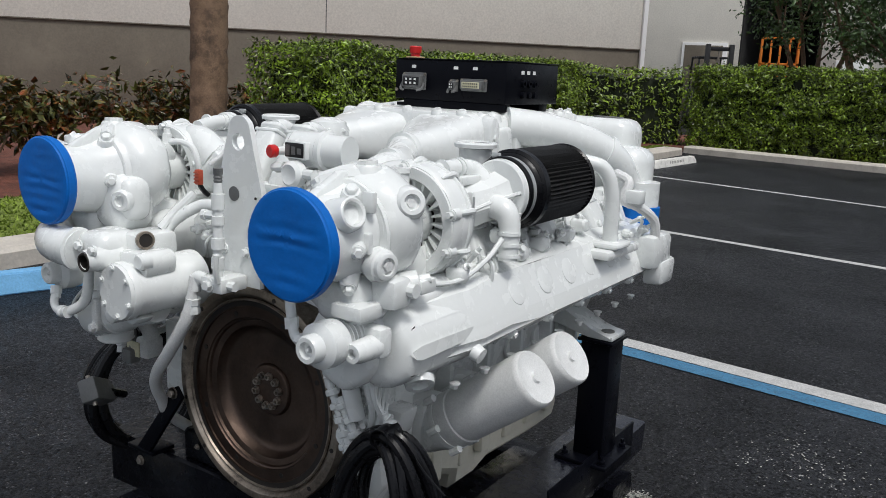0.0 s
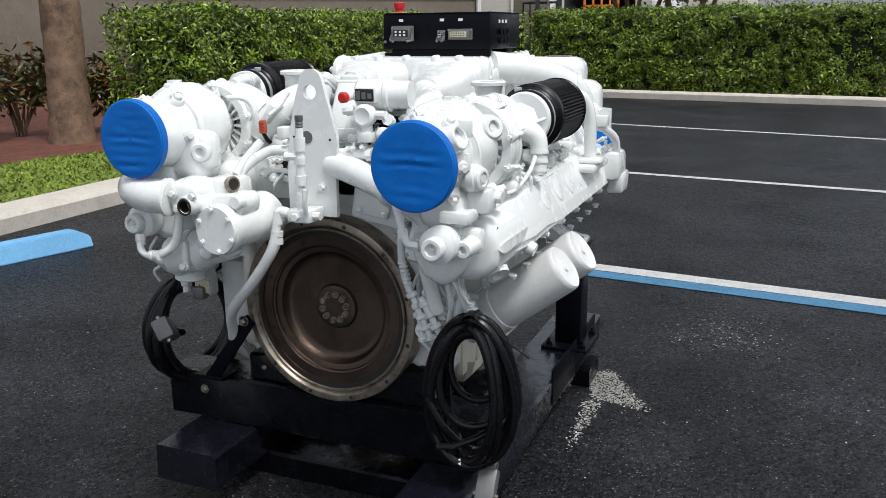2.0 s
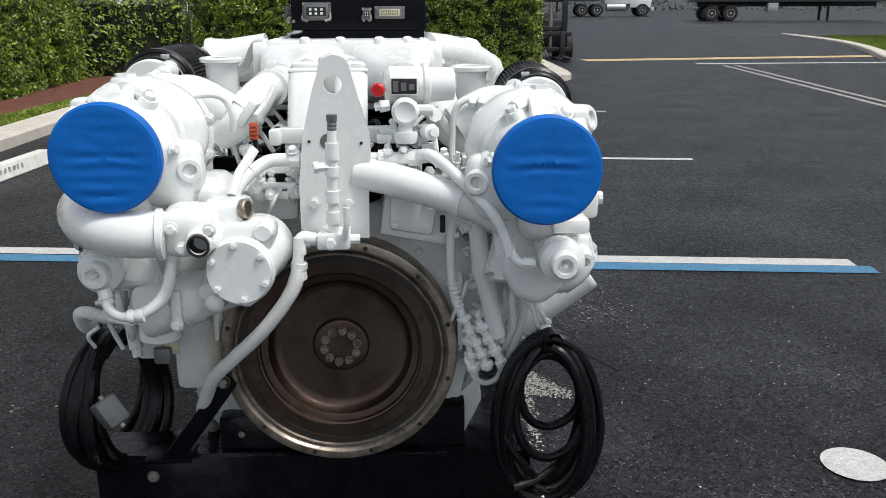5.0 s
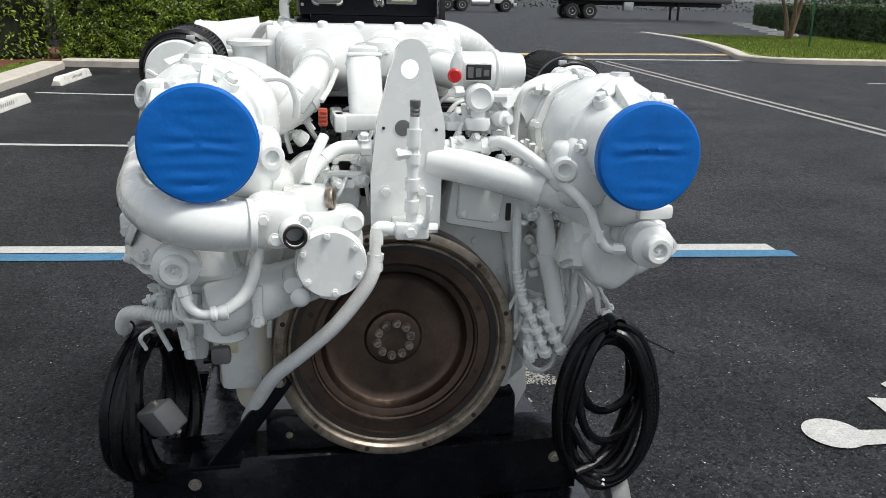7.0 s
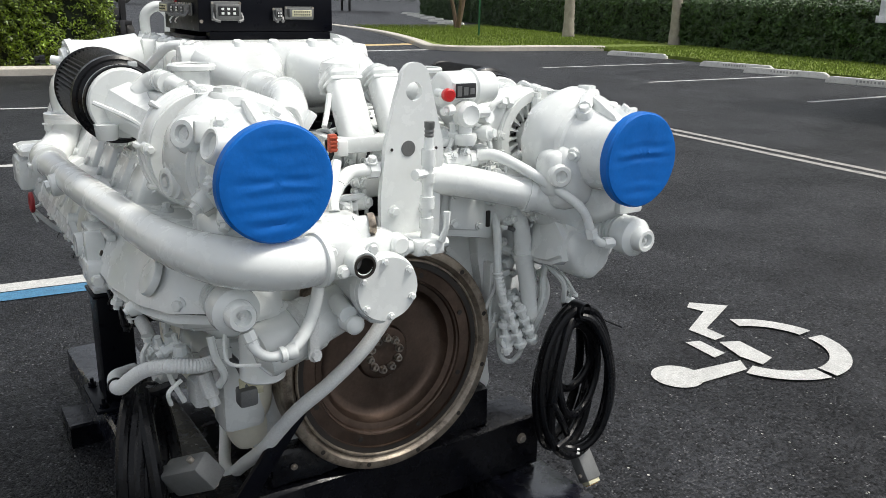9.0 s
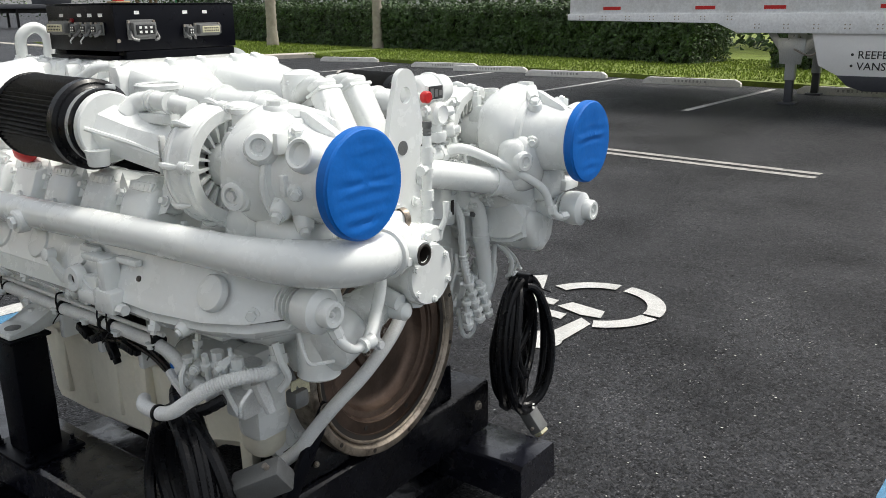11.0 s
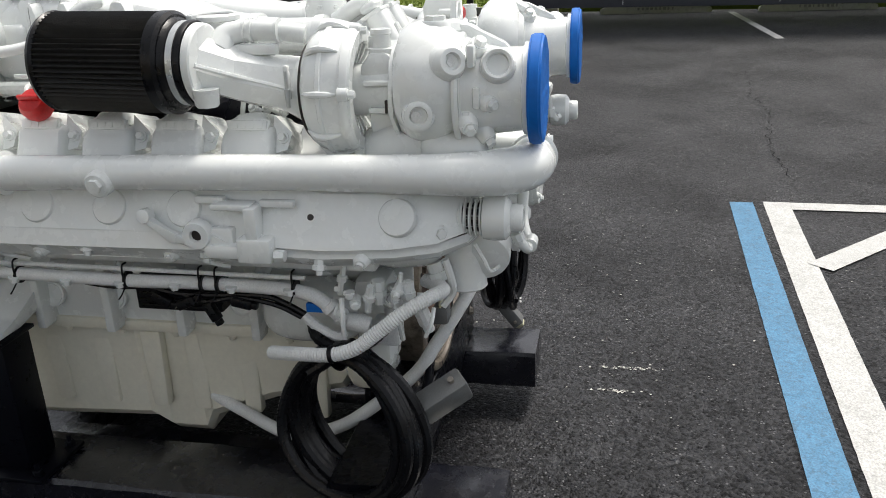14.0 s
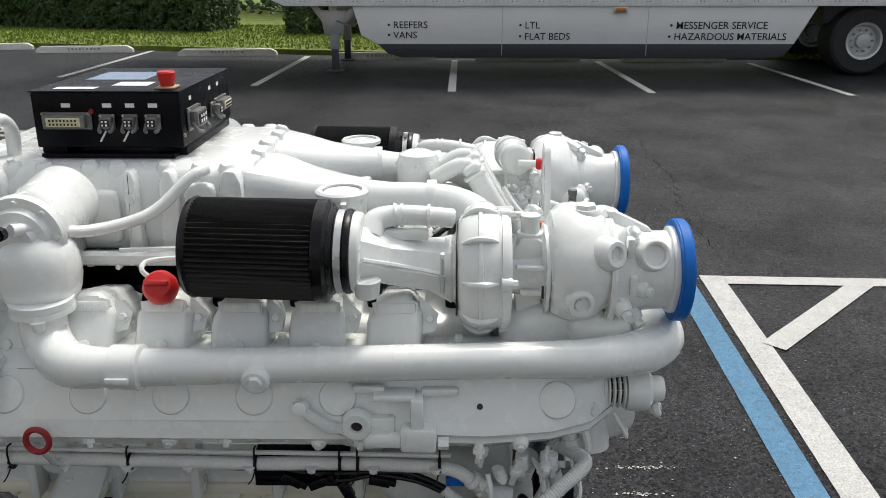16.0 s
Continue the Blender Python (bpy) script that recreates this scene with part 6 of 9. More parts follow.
for s, z1 in ((-1, 1.17), (1, 1.15)):
    dx, dz = (0.0, 0.0) if s < 0 else (0.075, -0.020)
    duct = P("charge_air_duct", lambda bm: tube(bm, [(s * 0.155, 0.32, 1.206), (s * (0.158 + dx * 0.5), 0.25, 1.206 + dz * 0.6), (s * (0.163 + dx), 0.18, 1.206 + dz), (s * (0.172 + dx), 0.115, 1.20 + dz), (s * (0.190 + dx * 0.8), 0.065, 1.178 + dz), (s * (0.218 + dx * 0.7), 0.042, 1.145 + dz), (s * (0.27 + dx * 0.5), 0.05, 1.115 + dz)], [0.044, 0.038, 0.038, 0.039, 0.042, 0.043, 0.043], n=26, k=8), WHITE, label="white charge air pipe from turbocharger to cooler")
    for yy, rr in ((0.30, 0.050), (0.15, 0.0435)):
        P("duct_joint", lambda bm: lathe(bm, (s * (0.160 + (dx if yy < 0.2 else 0.0)), yy, 1.2055 + (dz if yy < 0.2 else 0.0)), (-s * 0.05, 1, 0), [(0, 0.036), (0, rr), (0.006, rr + 0.0015), (0.022, rr), (0.022, 0.036)], 34), WHITE, duct)
    P("duct_collar", lambda bm: lathe(bm, (s * (0.196 + dx * 0.8), 0.058, 1.17 + dz), (s * 0.60, -0.35, -0.7), [(0, 0.040), (0.0, 0.0475), (0.014, 0.0485), (0.014, 0.040)], 28), WHITE, duct)
    P("duct_ear", lambda bm: box(bm, -0.010, 0.010, -0.026, 0.026, -0.032, 0.032, 0.004, Matrix.Translation((s * (0.188 + dx * 0.8), 0.004, 1.165 + dz)) @ Matrix.Rotation(radians(-35 * s), 4, "Y")), WHITE, duct)
    cx, cyy, cz = (-0.312, 0.342, 1.258) if s < 0 else (0.338, 0.375, 1.230)
    br = P("breather", lambda bm: lathe(bm, (cx, cyy, cz - 0.10), (0, 0, 1), [(0, 0.040), (0.088, 0.041), (0.096, 0.044), (0.099, 0.054), (0.108, 0.055), (0.112, 0.050), (0.112, 0.042), (0.108, 0.040), (0.108, 0.0)], 36, closed=False), WHITE, label="round white breather with a flat lid")
    P("lid_seam", lambda bm: lathe(bm, (cx, cyy, cz + 0.0081), (0, 0, 1), [(0, 0.0395), (0.0008, 0.0395), (0.0008, 0.037), (0, 0.037)], 36, closed=False), GREYPLUG, br)
# leaning coolant boxes behind the lifting plate
for x in (-0.062, 0.042):
    lean = Matrix.Translation((x, 0.030, 1.185)) @ Matrix.Rotation(radians(-30), 4, "X")
    tb = P("coolant_tube", lambda bm: (box(bm, -0.037, 0.037, -0.026, 0.026, -0.085, 0.075, 0.016, lean, 3), lumpy(bm, 0.002, 30, x)), WHITE)
    P("tube_cap", lambda bm: (box(bm, -0.034, 0.034, -0.024, 0.024, 0.070, 0.094, 0.013, lean, 3), box(bm, -0.0385, 0.0385, -0.0275, 0.0275, 0.062, 0.072, 0.004, lean)), WHITE, tb)
    P("tube_neck", lambda bm: tube(bm, [lean @ V((0, 0.0, 0.085)), lean @ V((0, 0.03, 0.10)), V((x * 0.9, 0.16, 1.225))], 0.020, n=14), WHITE, tb)
P("bracket_bar", lambda bm: (box(bm, -0.135, 0.135, -0.035, 0.01, 1.10, 1.135, 0.006), box(bm, -0.135, -0.11, -0.06, 0.10, 1.10, 1.135, 0.005)), WHITE)
P("dome_cap", lambda bm: (lathe(bm, (0.0, 0.20, 1.20), (0, 0, 1), [(0, 0.05), (0.05, 0.052), (0.075, 0.045), (0.085, 0.02), (0.086, 0)], 28), [bolt(bm, p, (0, 0, 1), 0.007, 0.008) for p in ring_points((0, 0.2, 1.253), (0, 0, 1), 0.045, 8)]), WHITE)
P("lifting_eye", lambda bm: tube(bm, [(-0.21, 1.13, 1.30), (-0.21, 1.12, 1.36), (-0.175, 1.11, 1.385), (-0.145, 1.10, 1.36), (-0.145, 1.10, 1.30)], 0.016, n=12), WHITE)
P("coolant_hose", lambda bm: tube(bm, [(-0.245, 0.64, 1.295), (-0.28, 0.665, 1.285), (-0.33, 0.74, 1.22), (-0.40, 0.84, 1.205), (-0.48, 0.905, 1.235), (-0.52, 0.93, 1.243)], 0.0125, n=12), WHITE)
P("hose_nipple", lambda bm: (lathe(bm, (-0.535, 0.938, 1.243), (-1, 0.1, 0), [(0, 0.013), (0.014, 0.013), (0.014, 0.009), (0.026, 0.010)], 8)), RUBBER)
# ---- rear: water pump, elbow and side pipe ----
def pump(bm):
    lathe(bm, (-0.505, 0.935, 1.215), (1, 0, 0.1), [(0, 0), (0.0, 0.032), (0.012, 0.038), (0.014, 0.055), (0.028, 0.060), (0.03, 0.078), (0.045, 0.080), (0.05, 0.076), (0.10, 0.070), (0.22, 0.075)], 40)
    oval(-0.46, 0.92, 1.14, 0.075, 0.075, 0.085, bm, 22, 0.8)
    lumpy(bm, 0.002, 14, 5)


wp = P("water_pump", pump, WHITE, label="white round water pump housing with bolted cover")
for p in ring_points((-0.474, 0.935, 1.217), (1, 0, 0.1), 0.069, 8):
    P("cover_bolt", lambda bm: bolt(bm, p, (-1, 0, -0.1), 0.006, 0.007), WHITE, wp)
P("pump_flange", lambda bm: lathe(bm, (-0.50, 0.905, 1.075), (0, 0, 1), [(0, 0.045), (0, 0.060), (0.011, 0.060), (0.013, 0.058), (0.013, 0.060), (0.025, 0.060), (0.025, 0.045)], 32), WHITE, wp)
P("flange_bolt", lambda bm: bolt(bm, (-0.552, 0.89, 1.074), (0, 0, -1), 0.012, 0.02), WHITE, wp)
sp = P("coolant_side_pipe", lambda bm: tube(bm, [(-0.50, 0.905, 1.08), (-0.515, 0.90, 1.035), (-0.545, 0.868, 1.003), (-0.575, 0.82, 0.995), (-0.585, 0.74, 0.997), (-0.583, 0.58, 1.0), (-0.572, 0.30, 1.002), (-0.552, 0.05, 1.0), (-0.537, -0.09, 0.996), (-0.512, -0.19, 0.99), (-0.465, -0.27, 0.982), (-0.41, -0.312, 0.977), (-0.355, -0.325, 0.974), (-0.30, -0.318, 0.972)], [0.044, 0.044, 0.044, 0.043, 0.037, 0.034, 0.034, 0.034, 0.036, 0.040, 0.045, 0.046, 0.046, 0.045], n=28, k=8), WHITE, label="long white coolant pipe along the cylinder bank")
P("pipe_clamp", lambda bm: (lathe(bm, (-0.585, 0.745, 0.998), (0, -1, 0), [(0, 0.036), (0, 0.0425), (0.05, 0.0425), (0.052, 0.038)], 32), box(bm, -0.635, -0.622, 0.70, 0.745, 0.985, 0.998, 0.004)), WHITE, sp)
P("pipe_bead", lambda bm: lathe(bm, (-0.585, 0.70, 0.998), (0, -1, 0), [(0, 0.036), (0.004, 0.044), (0.010, 0.044), (0.014, 0.036)], 32), WHITE, sp)
P("pipe_plug", lambda bm: (lathe(bm, (-0.60, 0.472, 0.990), (-1, 0, -0.15), [(0, 0.028), (0.02, 0.026), (0.024, 0.022)], 24), lathe(bm, (-0.615, 0.472, 0.989), (-1, 0, -0.15), [(0, 0.015), (0.018, 0.014)], 6)), WHITE, sp)
P("pipe_ring", lambda bm: lathe(bm, (-0.315, -0.3225, 0.9725), (1, 0.15, 0), [(0, 0.046), (0.002, 0.0505), (0.012, 0.0505), (0.014, 0.046)], 32), WHITE, sp)
# rear of the other bank
rp = P("rear_coolant_pipe", lambda bm: tube(bm, [(0.22, 0.72, 1.265), (0.31, 0.82, 1.252), (0.40, 0.93, 1.215), (0.45, 1.00, 1.165), (0.46, 1.06, 1.10)], [0.055, 0.052, 0.05, 0.05, 0.055], n=24), WHITE)
P("pipe_band", lambda bm: lathe(bm, (0.425, 0.967, 1.192), (0.5, 0.65, -0.4), [(0, 0.05), (0, 0.057), (0.02, 0.057), (0.02, 0.05)], 28), WHITE, rp)
P("header_tank", lambda bm: (box(bm, -0.36, 0.435, 1.12, 1.30, 0.72, 1.285, 0.045, None, 3), box(bm, 0.30, 0.515, 1.06, 1.22, 0.98, 1.205, 0.05, None, 3), lumpy(bm, 0.004, 10, 8)), WHITE, label="white header tank across the rear of the engine")
P("tank_label_plate", lambda bm: box(bm, 0.29, 0.38, 1.18, 1.22, 1.282, 1.290, 0.001), GREYPLUG)
P("riser_pipe", lambda bm: tube(bm, [(0.50, 0.67, 1.19), (0.55, 0.70, 1.17), (0.572, 0.715, 1.10), (0.575, 0.72, 0.96)], 0.021, n=14), WHITE)
P("riser_flange", lambda bm: (box(bm, 0.53, 0.62, 0.67, 0.77, 0.955, 0.975, 0.012), box(bm, 0.50, 0.61, 0.64, 0.86, 0.93, 0.957, 0.01)), WHITE)
P("riser_flange", lambda bm: (box(bm, -0.62, -0.47, 0.98, 1.16, 0.965, 0.992, 0.02), tube(bm, [(-0.52, 1.04, 0.98), (-0.50, 1.03, 1.10), (-0.44, 1.02, 1.20)], 0.027, n=14)), WHITE)
P("blue_tape_wrap", lambda bm: lathe(bm, (0.507, 1.10, 0.955), (0, 0, 1), [(0, 0.06), (0.002, 0.064), (0.068, 0.064), (0.07, 0.06)], 28), BLUE, label="blue plastic film round the rear outlet")
P("rear_outlet", lambda bm: lathe(bm, (0.507, 1.10, 1.02), (0, 0, 1), [(0, 0.058), (0.08, 0.058)], 26), WHITE)
wl = P("wire_loom", lambda bm: tube(bm, [(0.50, 0.90, 1.14), (0.55, 0.885, 1.12), (0.545, 0.87, 1.07), (0.58, 0.90, 1.05), (0.61, 0.95, 1.01), (0.615, 0.97, 0.95)], 0.014, n=10, ridge=0.0015), CONDUIT)
P("loom_plug", lambda bm: box(bm, 0.545, 0.60, 0.86, 0.90, 1.06, 1.10, 0.006), WHITE, wl)
P("rear_bracket", lambda bm: (box(bm, 0.55, 0.63, 0.93, 1.08, 0.86, 0.96, 0.02), box(bm, 0.58, 0.64, 0.98, 1.10, 0.80, 0.88, 0.015), lumpy(bm, 0.008, 20, 2)), WHITE)
P("rear_bracket", lambda bm: (box(bm, -0.63, -0.55, 1.02, 1.16, 0.86, 0.96, 0.02), lumpy(bm, 0.008, 20, 3)), WHITE)

# ---- flywheel ----
FC = V((0.0, 0.0, 0.607))


def wheel_disc(bm):
    lathe(bm, FC + V((0, -0.062, 0)), (0, 1, 0), [(0.034, 0.246), (0.020, 0.243), (0.012, 0.236), (0.014, 0.225), (0.018, 0.224), (0.018, 0.196), (0.022, 0.194), (0.024, 0.190), (0.030, 0.187), (0.032, 0.178), (0.034, 0.172), (0.054, 0.163), (0.060, 0.156), (0.062, 0.14), (0.0615, 0.069), (0.057, 0.067), (0.053, 0.064), (0.051, 0.058), (0.050, 0.030), (0.050, 0.027), (0.054, 0.0)], 96, closed=False)


fw = P("flywheel", wheel_disc, FLYWHEEL, label="oily brown steel flywheel with a bolted hub")
rim = P("flywheel_rim", lambda bm: lathe(bm, FC + V((0, -0.062, 0)), (0, 1, 0), [(0.075, 0.278), (0.010, 0.279), (0.004, 0.277), (0.002, 0.272), (0.002, 0.258), (0.006, 0.254), (0.010, 0.252), (0.014, 0.247), (0.034, 0.246), (0.075, 0.246)], 96, closed=False), RIM, fw, "worn bare metal outer rim with bolt holes")
P("groove_ring", lambda bm: lathe(bm, FC + V((0, -0.0595, 0)), (0, 1, 0), [(0.0085, 0.247), (0.004, 0.2445), (0.004, 0.2415), (0.009, 0.239)], 96, closed=False), RIM, fw, "bright machined lip")
# flat near-black ring paints the shade of a groove
P("dark_groove", lambda bm: lathe(bm, FC + V((0, -0.0505, 0)), (0, 1, 0), [(0, 0.239), (0, 0.2265)], 96, closed=False), DARKHOLE, fw, "flat black ring standing in for a shaded groove")
# rim and flange holes are flat discs coloured dark as shaded depth
for k in range(12):
    a = radians(15 + 30 * k)
    P("rim_hole", lambda bm: lathe(bm, FC + V((0.265 * math.cos(a), -0.0605, 0.265 * math.sin(a))), (0, -1, 0), [(0, 0.0058), (0.001, 0.0058), (0.001, 0)], 12), DARKHOLE, rim)
for k in range(8):
    a = radians(22 + 45 * k)
    P("flange_hole", lambda bm: lathe(bm, FC + V((0.209 * math.cos(a), -0.0445, 0.209 * math.sin(a))), (0, -1, 0), [(0, 0.0065), (0.001, 0.0065), (0.001, 0)], 14), DARKHOLE, fw)
for k in range(10):
    a = radians(10 + 36 * k)
    q = FC + V((0.040 * math.cos(a), -0.012, 0.040 * math.sin(a)))
    P("hub_bolt", lambda bm: lathe(bm, q, (0, -1, 0), [(0, 0.0105), (0.004, 0.0105), (0.004, 0.0085), (0.012, 0.0085), (0.012, 0.0045), (0.006, 0.004), (0.006, 0)], 12, closed=False), HUBSTEEL, fw)

# ---- lifting plate and fuel pillar ----
def plate_outline():
    left = [(-0.066, 0.905), (-0.066, 1.02), (-0.058, 1.09), (-0.054, 1.13), (-0.030, 1.225), (-0.018, 1.262)]
    top = circle2(0.017, 1.262, 0.035, 12, 168, 12)
    right = [(0.062, 1.225), (0.088, 1.13), (0.090, 1.10), (0.084, 1.03), (0.082, 0.905)]
    return left + top + right


def lift(bm):
    out = plate_outline()
    hole = circle2(0.014, 1.237, 0.0195, 20)
    # plate with a true hole: ring of quads between hole and an inner circle, rest as outline
    for y0, y1 in ((-0.118, -0.104),):
        a = [bm.verts.new((x, y0, z)) for x, z in out]
        b = [bm.verts.new((x, y1, z)) for x, z in out]
        ha = [bm.verts.new((x, y0, z)) for x, z in hole]
        hb = [bm.verts.new((x, y1, z)) for x, z in hole]
        n, m = len(out), len(hole)
        for i in range(n):
            bm.faces.new((a[i], a[(i + 1) % n], b[(i + 1) % n], b[i]))
        for i in range(m):
            bm.faces.new((ha[i], ha[(i + 1) % m], hb[(i + 1) % m], hb[i]))
        for ring, hr in ((a, ha), (b, hb)):
            es = [bm.edges.get((ring[i], ring[(i + 1) % n])) for i in range(n)] + [bm.edges.get((hr[i], hr[(i + 1) % m])) for i in range(m)]
            bmesh.ops.triangle_fill(bm, edges=es, use_beauty=True)


lp = P("lifting_plate", lift, WHITE, label="white steel lifting plate with a round eye", smooth=0.4)
# grey disc painted on the plate as the shade of a second hole
P("slot_shadow", lambda bm: lathe(bm, (0.0, -0.1185, 1.118), (0, -1, 0), [(0, 0.017), (0.001, 0.017), (0.001, 0)], 24), GREYPLUG, lp)
# small dark discs painted on as shaded holes
for x, z in ((-0.040, 1.118), (0.070, 1.114)):
    P("plate_hole", lambda bm: lathe(bm, (x, -0.1185, z), (0, -1, 0), [(0, 0.0035), (0.001, 0.0035), (0.001, 0)], 10), DARKHOLE, lp)
for x, z in ((-0.035, 0.985), (0.040, 0.985)):
    P("plate_bolt", lambda bm: bolt(bm, (x, -0.119, z), (0, -1, 0), 0.010, 0.012), WHITE, lp)
fp = P("fuel_pillar", lambda bm: (lathe(bm, (0.010, -0.178, 0.925), (0.02, 0, 1), [(0, 0.012), (0.03, 0.012), (0.03, 0.015), (0.055, 0.015), (0.055, 0.011), (0.075, 0.011), (0.075, 0.016), (0.10, 0.016), (0.10, 0.012), (0.13, 0.012), (0.13, 0.015), (0.15, 0.015), (0.15, 0.012), (0.165, 0.012), (0.165, 0.015), (0.20, 0.015), (0.20, 0.011), (0.225, 0.010)], 12), lathe(bm, (0.005, -0.18, 1.075), (-1, -0.3, 0), [(0, 0.010), (0.022, 0.010), (0.022, 0.013), (0.032, 0.012)], 8)), WHITE, label="stack of white painted pipe fittings")
P("fitting_thread", lambda bm: lathe(bm, (0.0145, -0.178, 1.150), (0.02, 0, 1), [(0, 0.009), (0.004, 0.0105), (0.008, 0.009), (0.012, 0.0105), (0.016, 0.009), (0.020, 0.011), (0.032, 0.011)], 12), GREYPLUG, fp)
P("fuel_block", lambda bm: (box(bm, -0.025, 0.045, -0.20, -0.12, 0.900, 0.935, 0.006), lathe(bm, (-0.02, -0.175, 0.918), (-1, 0, 0), [(0, 0.014), (0.02, 0.014), (0.02, 0.017), (0.035, 0.017)], 10), lathe(bm, (0.045, -0.175, 0.918), (1, 0, 0), [(0, 0.011), (0.02, 0.011)], 8), bolt(bm, (0.005, -0.20, 0.917), (0, -1, 0), 0.012, 0.012)), WHITE, fp)
P("valve_lever", lambda bm: tube(bm, [(0.035, -0.20, 0.93), (0.04, -0.21, 0.96), (0.042, -0.21, 0.995)], [0.008, 0.006, 0.008], n=8), WHITE, fp)
# braided white hose crossing the flywheel
hs = P("white_hose", lambda bm: tube(bm, [(-0.062, -0.185, 0.925), (-0.066, -0.19, 0.88), (-0.072, -0.195, 0.835), (-0.095, -0.20, 0.79), (-0.15, -0.195, 0.72), (-0.22, -0.175, 0.65), (-0.275, -0.14, 0.59), (-0.305, -0.10, 0.53), (-0.33, -0.06, 0.47), (-0.345, 0.02, 0.40), (-0.34, 0.14, 0.31), (-0.31, 0.28, 0.26), (-0.26, 0.42, 0.28), (-0.22, 0.55, 0.32)], [0.012, 0.012, 0.0165] + [0.0155] * 11, n=16, k=8), CONDUIT, label="white braided hose hanging across the flywheel")
P("hose_elbow", lambda bm: (tube(bm, [(-0.03, -0.178, 0.92), (-0.058, -0.18, 0.922), (-0.063, -0.185, 0.89)], 0.0145, n=12), lathe(bm, (-0.0645, -0.188, 0.872), (-0.1, 0, -1), [(0, 0.018), (0.014, 0.018), (0.016, 0.016), (0.03, 0.019), (0.036, 0.019)], 8)), WHITE, hs)
# cross pipes
P("cross_pipe", lambda bm: tube(bm, [(-0.165, -0.12, 1.055), (-0.135, -0.10, 1.072), (-0.10, -0.095, 1.076), (0.0, -0.09, 1.075), (0.12, -0.09, 1.075), (0.20, -0.10, 1.078)], 0.0145, n=14), WHITE)
for x in (-0.085, 0.105, 0.17):
    P("pipe_union", lambda bm: lathe(bm, (x, -0.0935, 1.0755), (1, 0, 0), [(0, 0.020), (0.022, 0.020)], 8), WHITE)
P("union_bolt", lambda bm: bolt(bm, (-0.078, -0.10, 1.094), (0, -0.4, 1), 0.010, 0.012), WHITE)
P("oil_drain_pipe", lambda bm: tube(bm, [(-0.165, -0.12, 1.055), (-0.19, -0.14, 1.03), (-0.205, -0.16, 1.0), (-0.22, -0.20, 0.985)], 0.014, n=12), WHITE)
P("oil_drain_pipe", lambda bm: tube(bm, [(-0.16, -0.10, 1.10), (-0.175, -0.12, 1.075), (-0.19, -0.14, 1.05), (-0.20, -0.17, 1.015)], 0.011, n=10), WHITE)
P("water_pipe", lambda bm: tube(bm, [(0.06, -0.09, 1.045), (0.13, -0.115, 1.035), (0.22, -0.155, 1.015), (0.30, -0.19, 0.995), (0.375, -0.20, 0.965), (0.41, -0.19, 0.92)], [0.036, 0.036, 0.035, 0.036, 0.040, 0.042], n=22), WHITE, label="thick white water pipe sloping to the side")
P("pipe_band", lambda bm: lathe(bm, (0.275, -0.18, 1.002), (0.85, -0.38, -0.25), [(0, 0.036), (0, 0.041), (0.014, 0.041), (0.014, 0.036)], 26), WHITE)
P("oil_feed_pipe", lambda bm: tube(bm, [(0.19, -0.10, 1.08), (0.215, -0.13, 1.088), (0.25, -0.17, 1.07), (0.30, -0.235, 1.03), (0.345, -0.29, 0.985), (0.365, -0.305, 0.935), (0.385, -0.315, 0.905), (0.42, -0.325, 0.902)], [0.012, 0.014, 0.013, 0.012, 0.011, 0.010, 0.010, 0.009], n=12), WHITE)
for c0, d0, r0 in (((0.195, -0.10, 1.082), (0.5, -0.4, 0.1), 0.018), ((0.395, -0.317, 0.903), (1, -0.2, 0), 0.013), ((0.364, -0.305, 0.938), (0.2, -0.1, -1), 0.014)):
    P("feed_nut", lambda bm: lathe(bm, c0, d0, [(0, r0), (0.022, r0)], 6), WHITE)
# gear case details beside the plate
gc = P("gear_case", lambda bm: (prism(bm, [(0.10, 0.90), (0.26, 0.87), (0.285, 0.96), (0.27, 1.02), (0.12, 1.03)], "y", -0.08, 0.03, 0.012), prism(bm, [(-0.27, 0.92), (-0.08, 0.93), (-0.08, 1.05), (-0.20, 1.05), (-0.26, 1.0)], "y", -0.05, 0.03, 0.012), box(bm, -0.16, 0.20, -0.05, 0.05, 1.00, 1.06, 0.012)), WHITE)
P("case_cover", lambda bm: (prism(bm, [(0.125, 0.915), (0.22, 0.90), (0.235, 0.985), (0.22, 1.005), (0.13, 1.01)], "y", -0.092, -0.078, 0.008), [bolt(bm, (x, -0.093, z), (0, -1, 0), 0.008, 0.008) for x, z in ((0.14, 0.995), (0.215, 0.99), (0.138, 0.928), (0.21, 0.915))]), WHITE, gc)
# slots are thin dark blocks, their shade put into the colour
for i in range(2):
    P("case_slot", lambda bm: box(bm, 0.238, 0.250, -0.0825, -0.079, 0.905 + i * 0.06, 0.945 + i * 0.06, 0.003), DARKHOLE, gc)
for x in (-0.155, -0.135, -0.095, -0.075):
    P("case_stud", lambda bm: (bolt(bm, (x, -0.052, 1.022), (0, -1, 0), 0.007, 0.010), bolt(bm, (x, -0.052, 1.040), (0, -1, 0), 0.007, 0.010)), WHITE, gc)
P("case_band", lambda bm: tube(bm, [(-0.20, -0.06, 1.00), (-0.15, -0.065, 1.012), (-0.08, -0.065, 1.012)], 0.008, n=8), WHITE, gc)
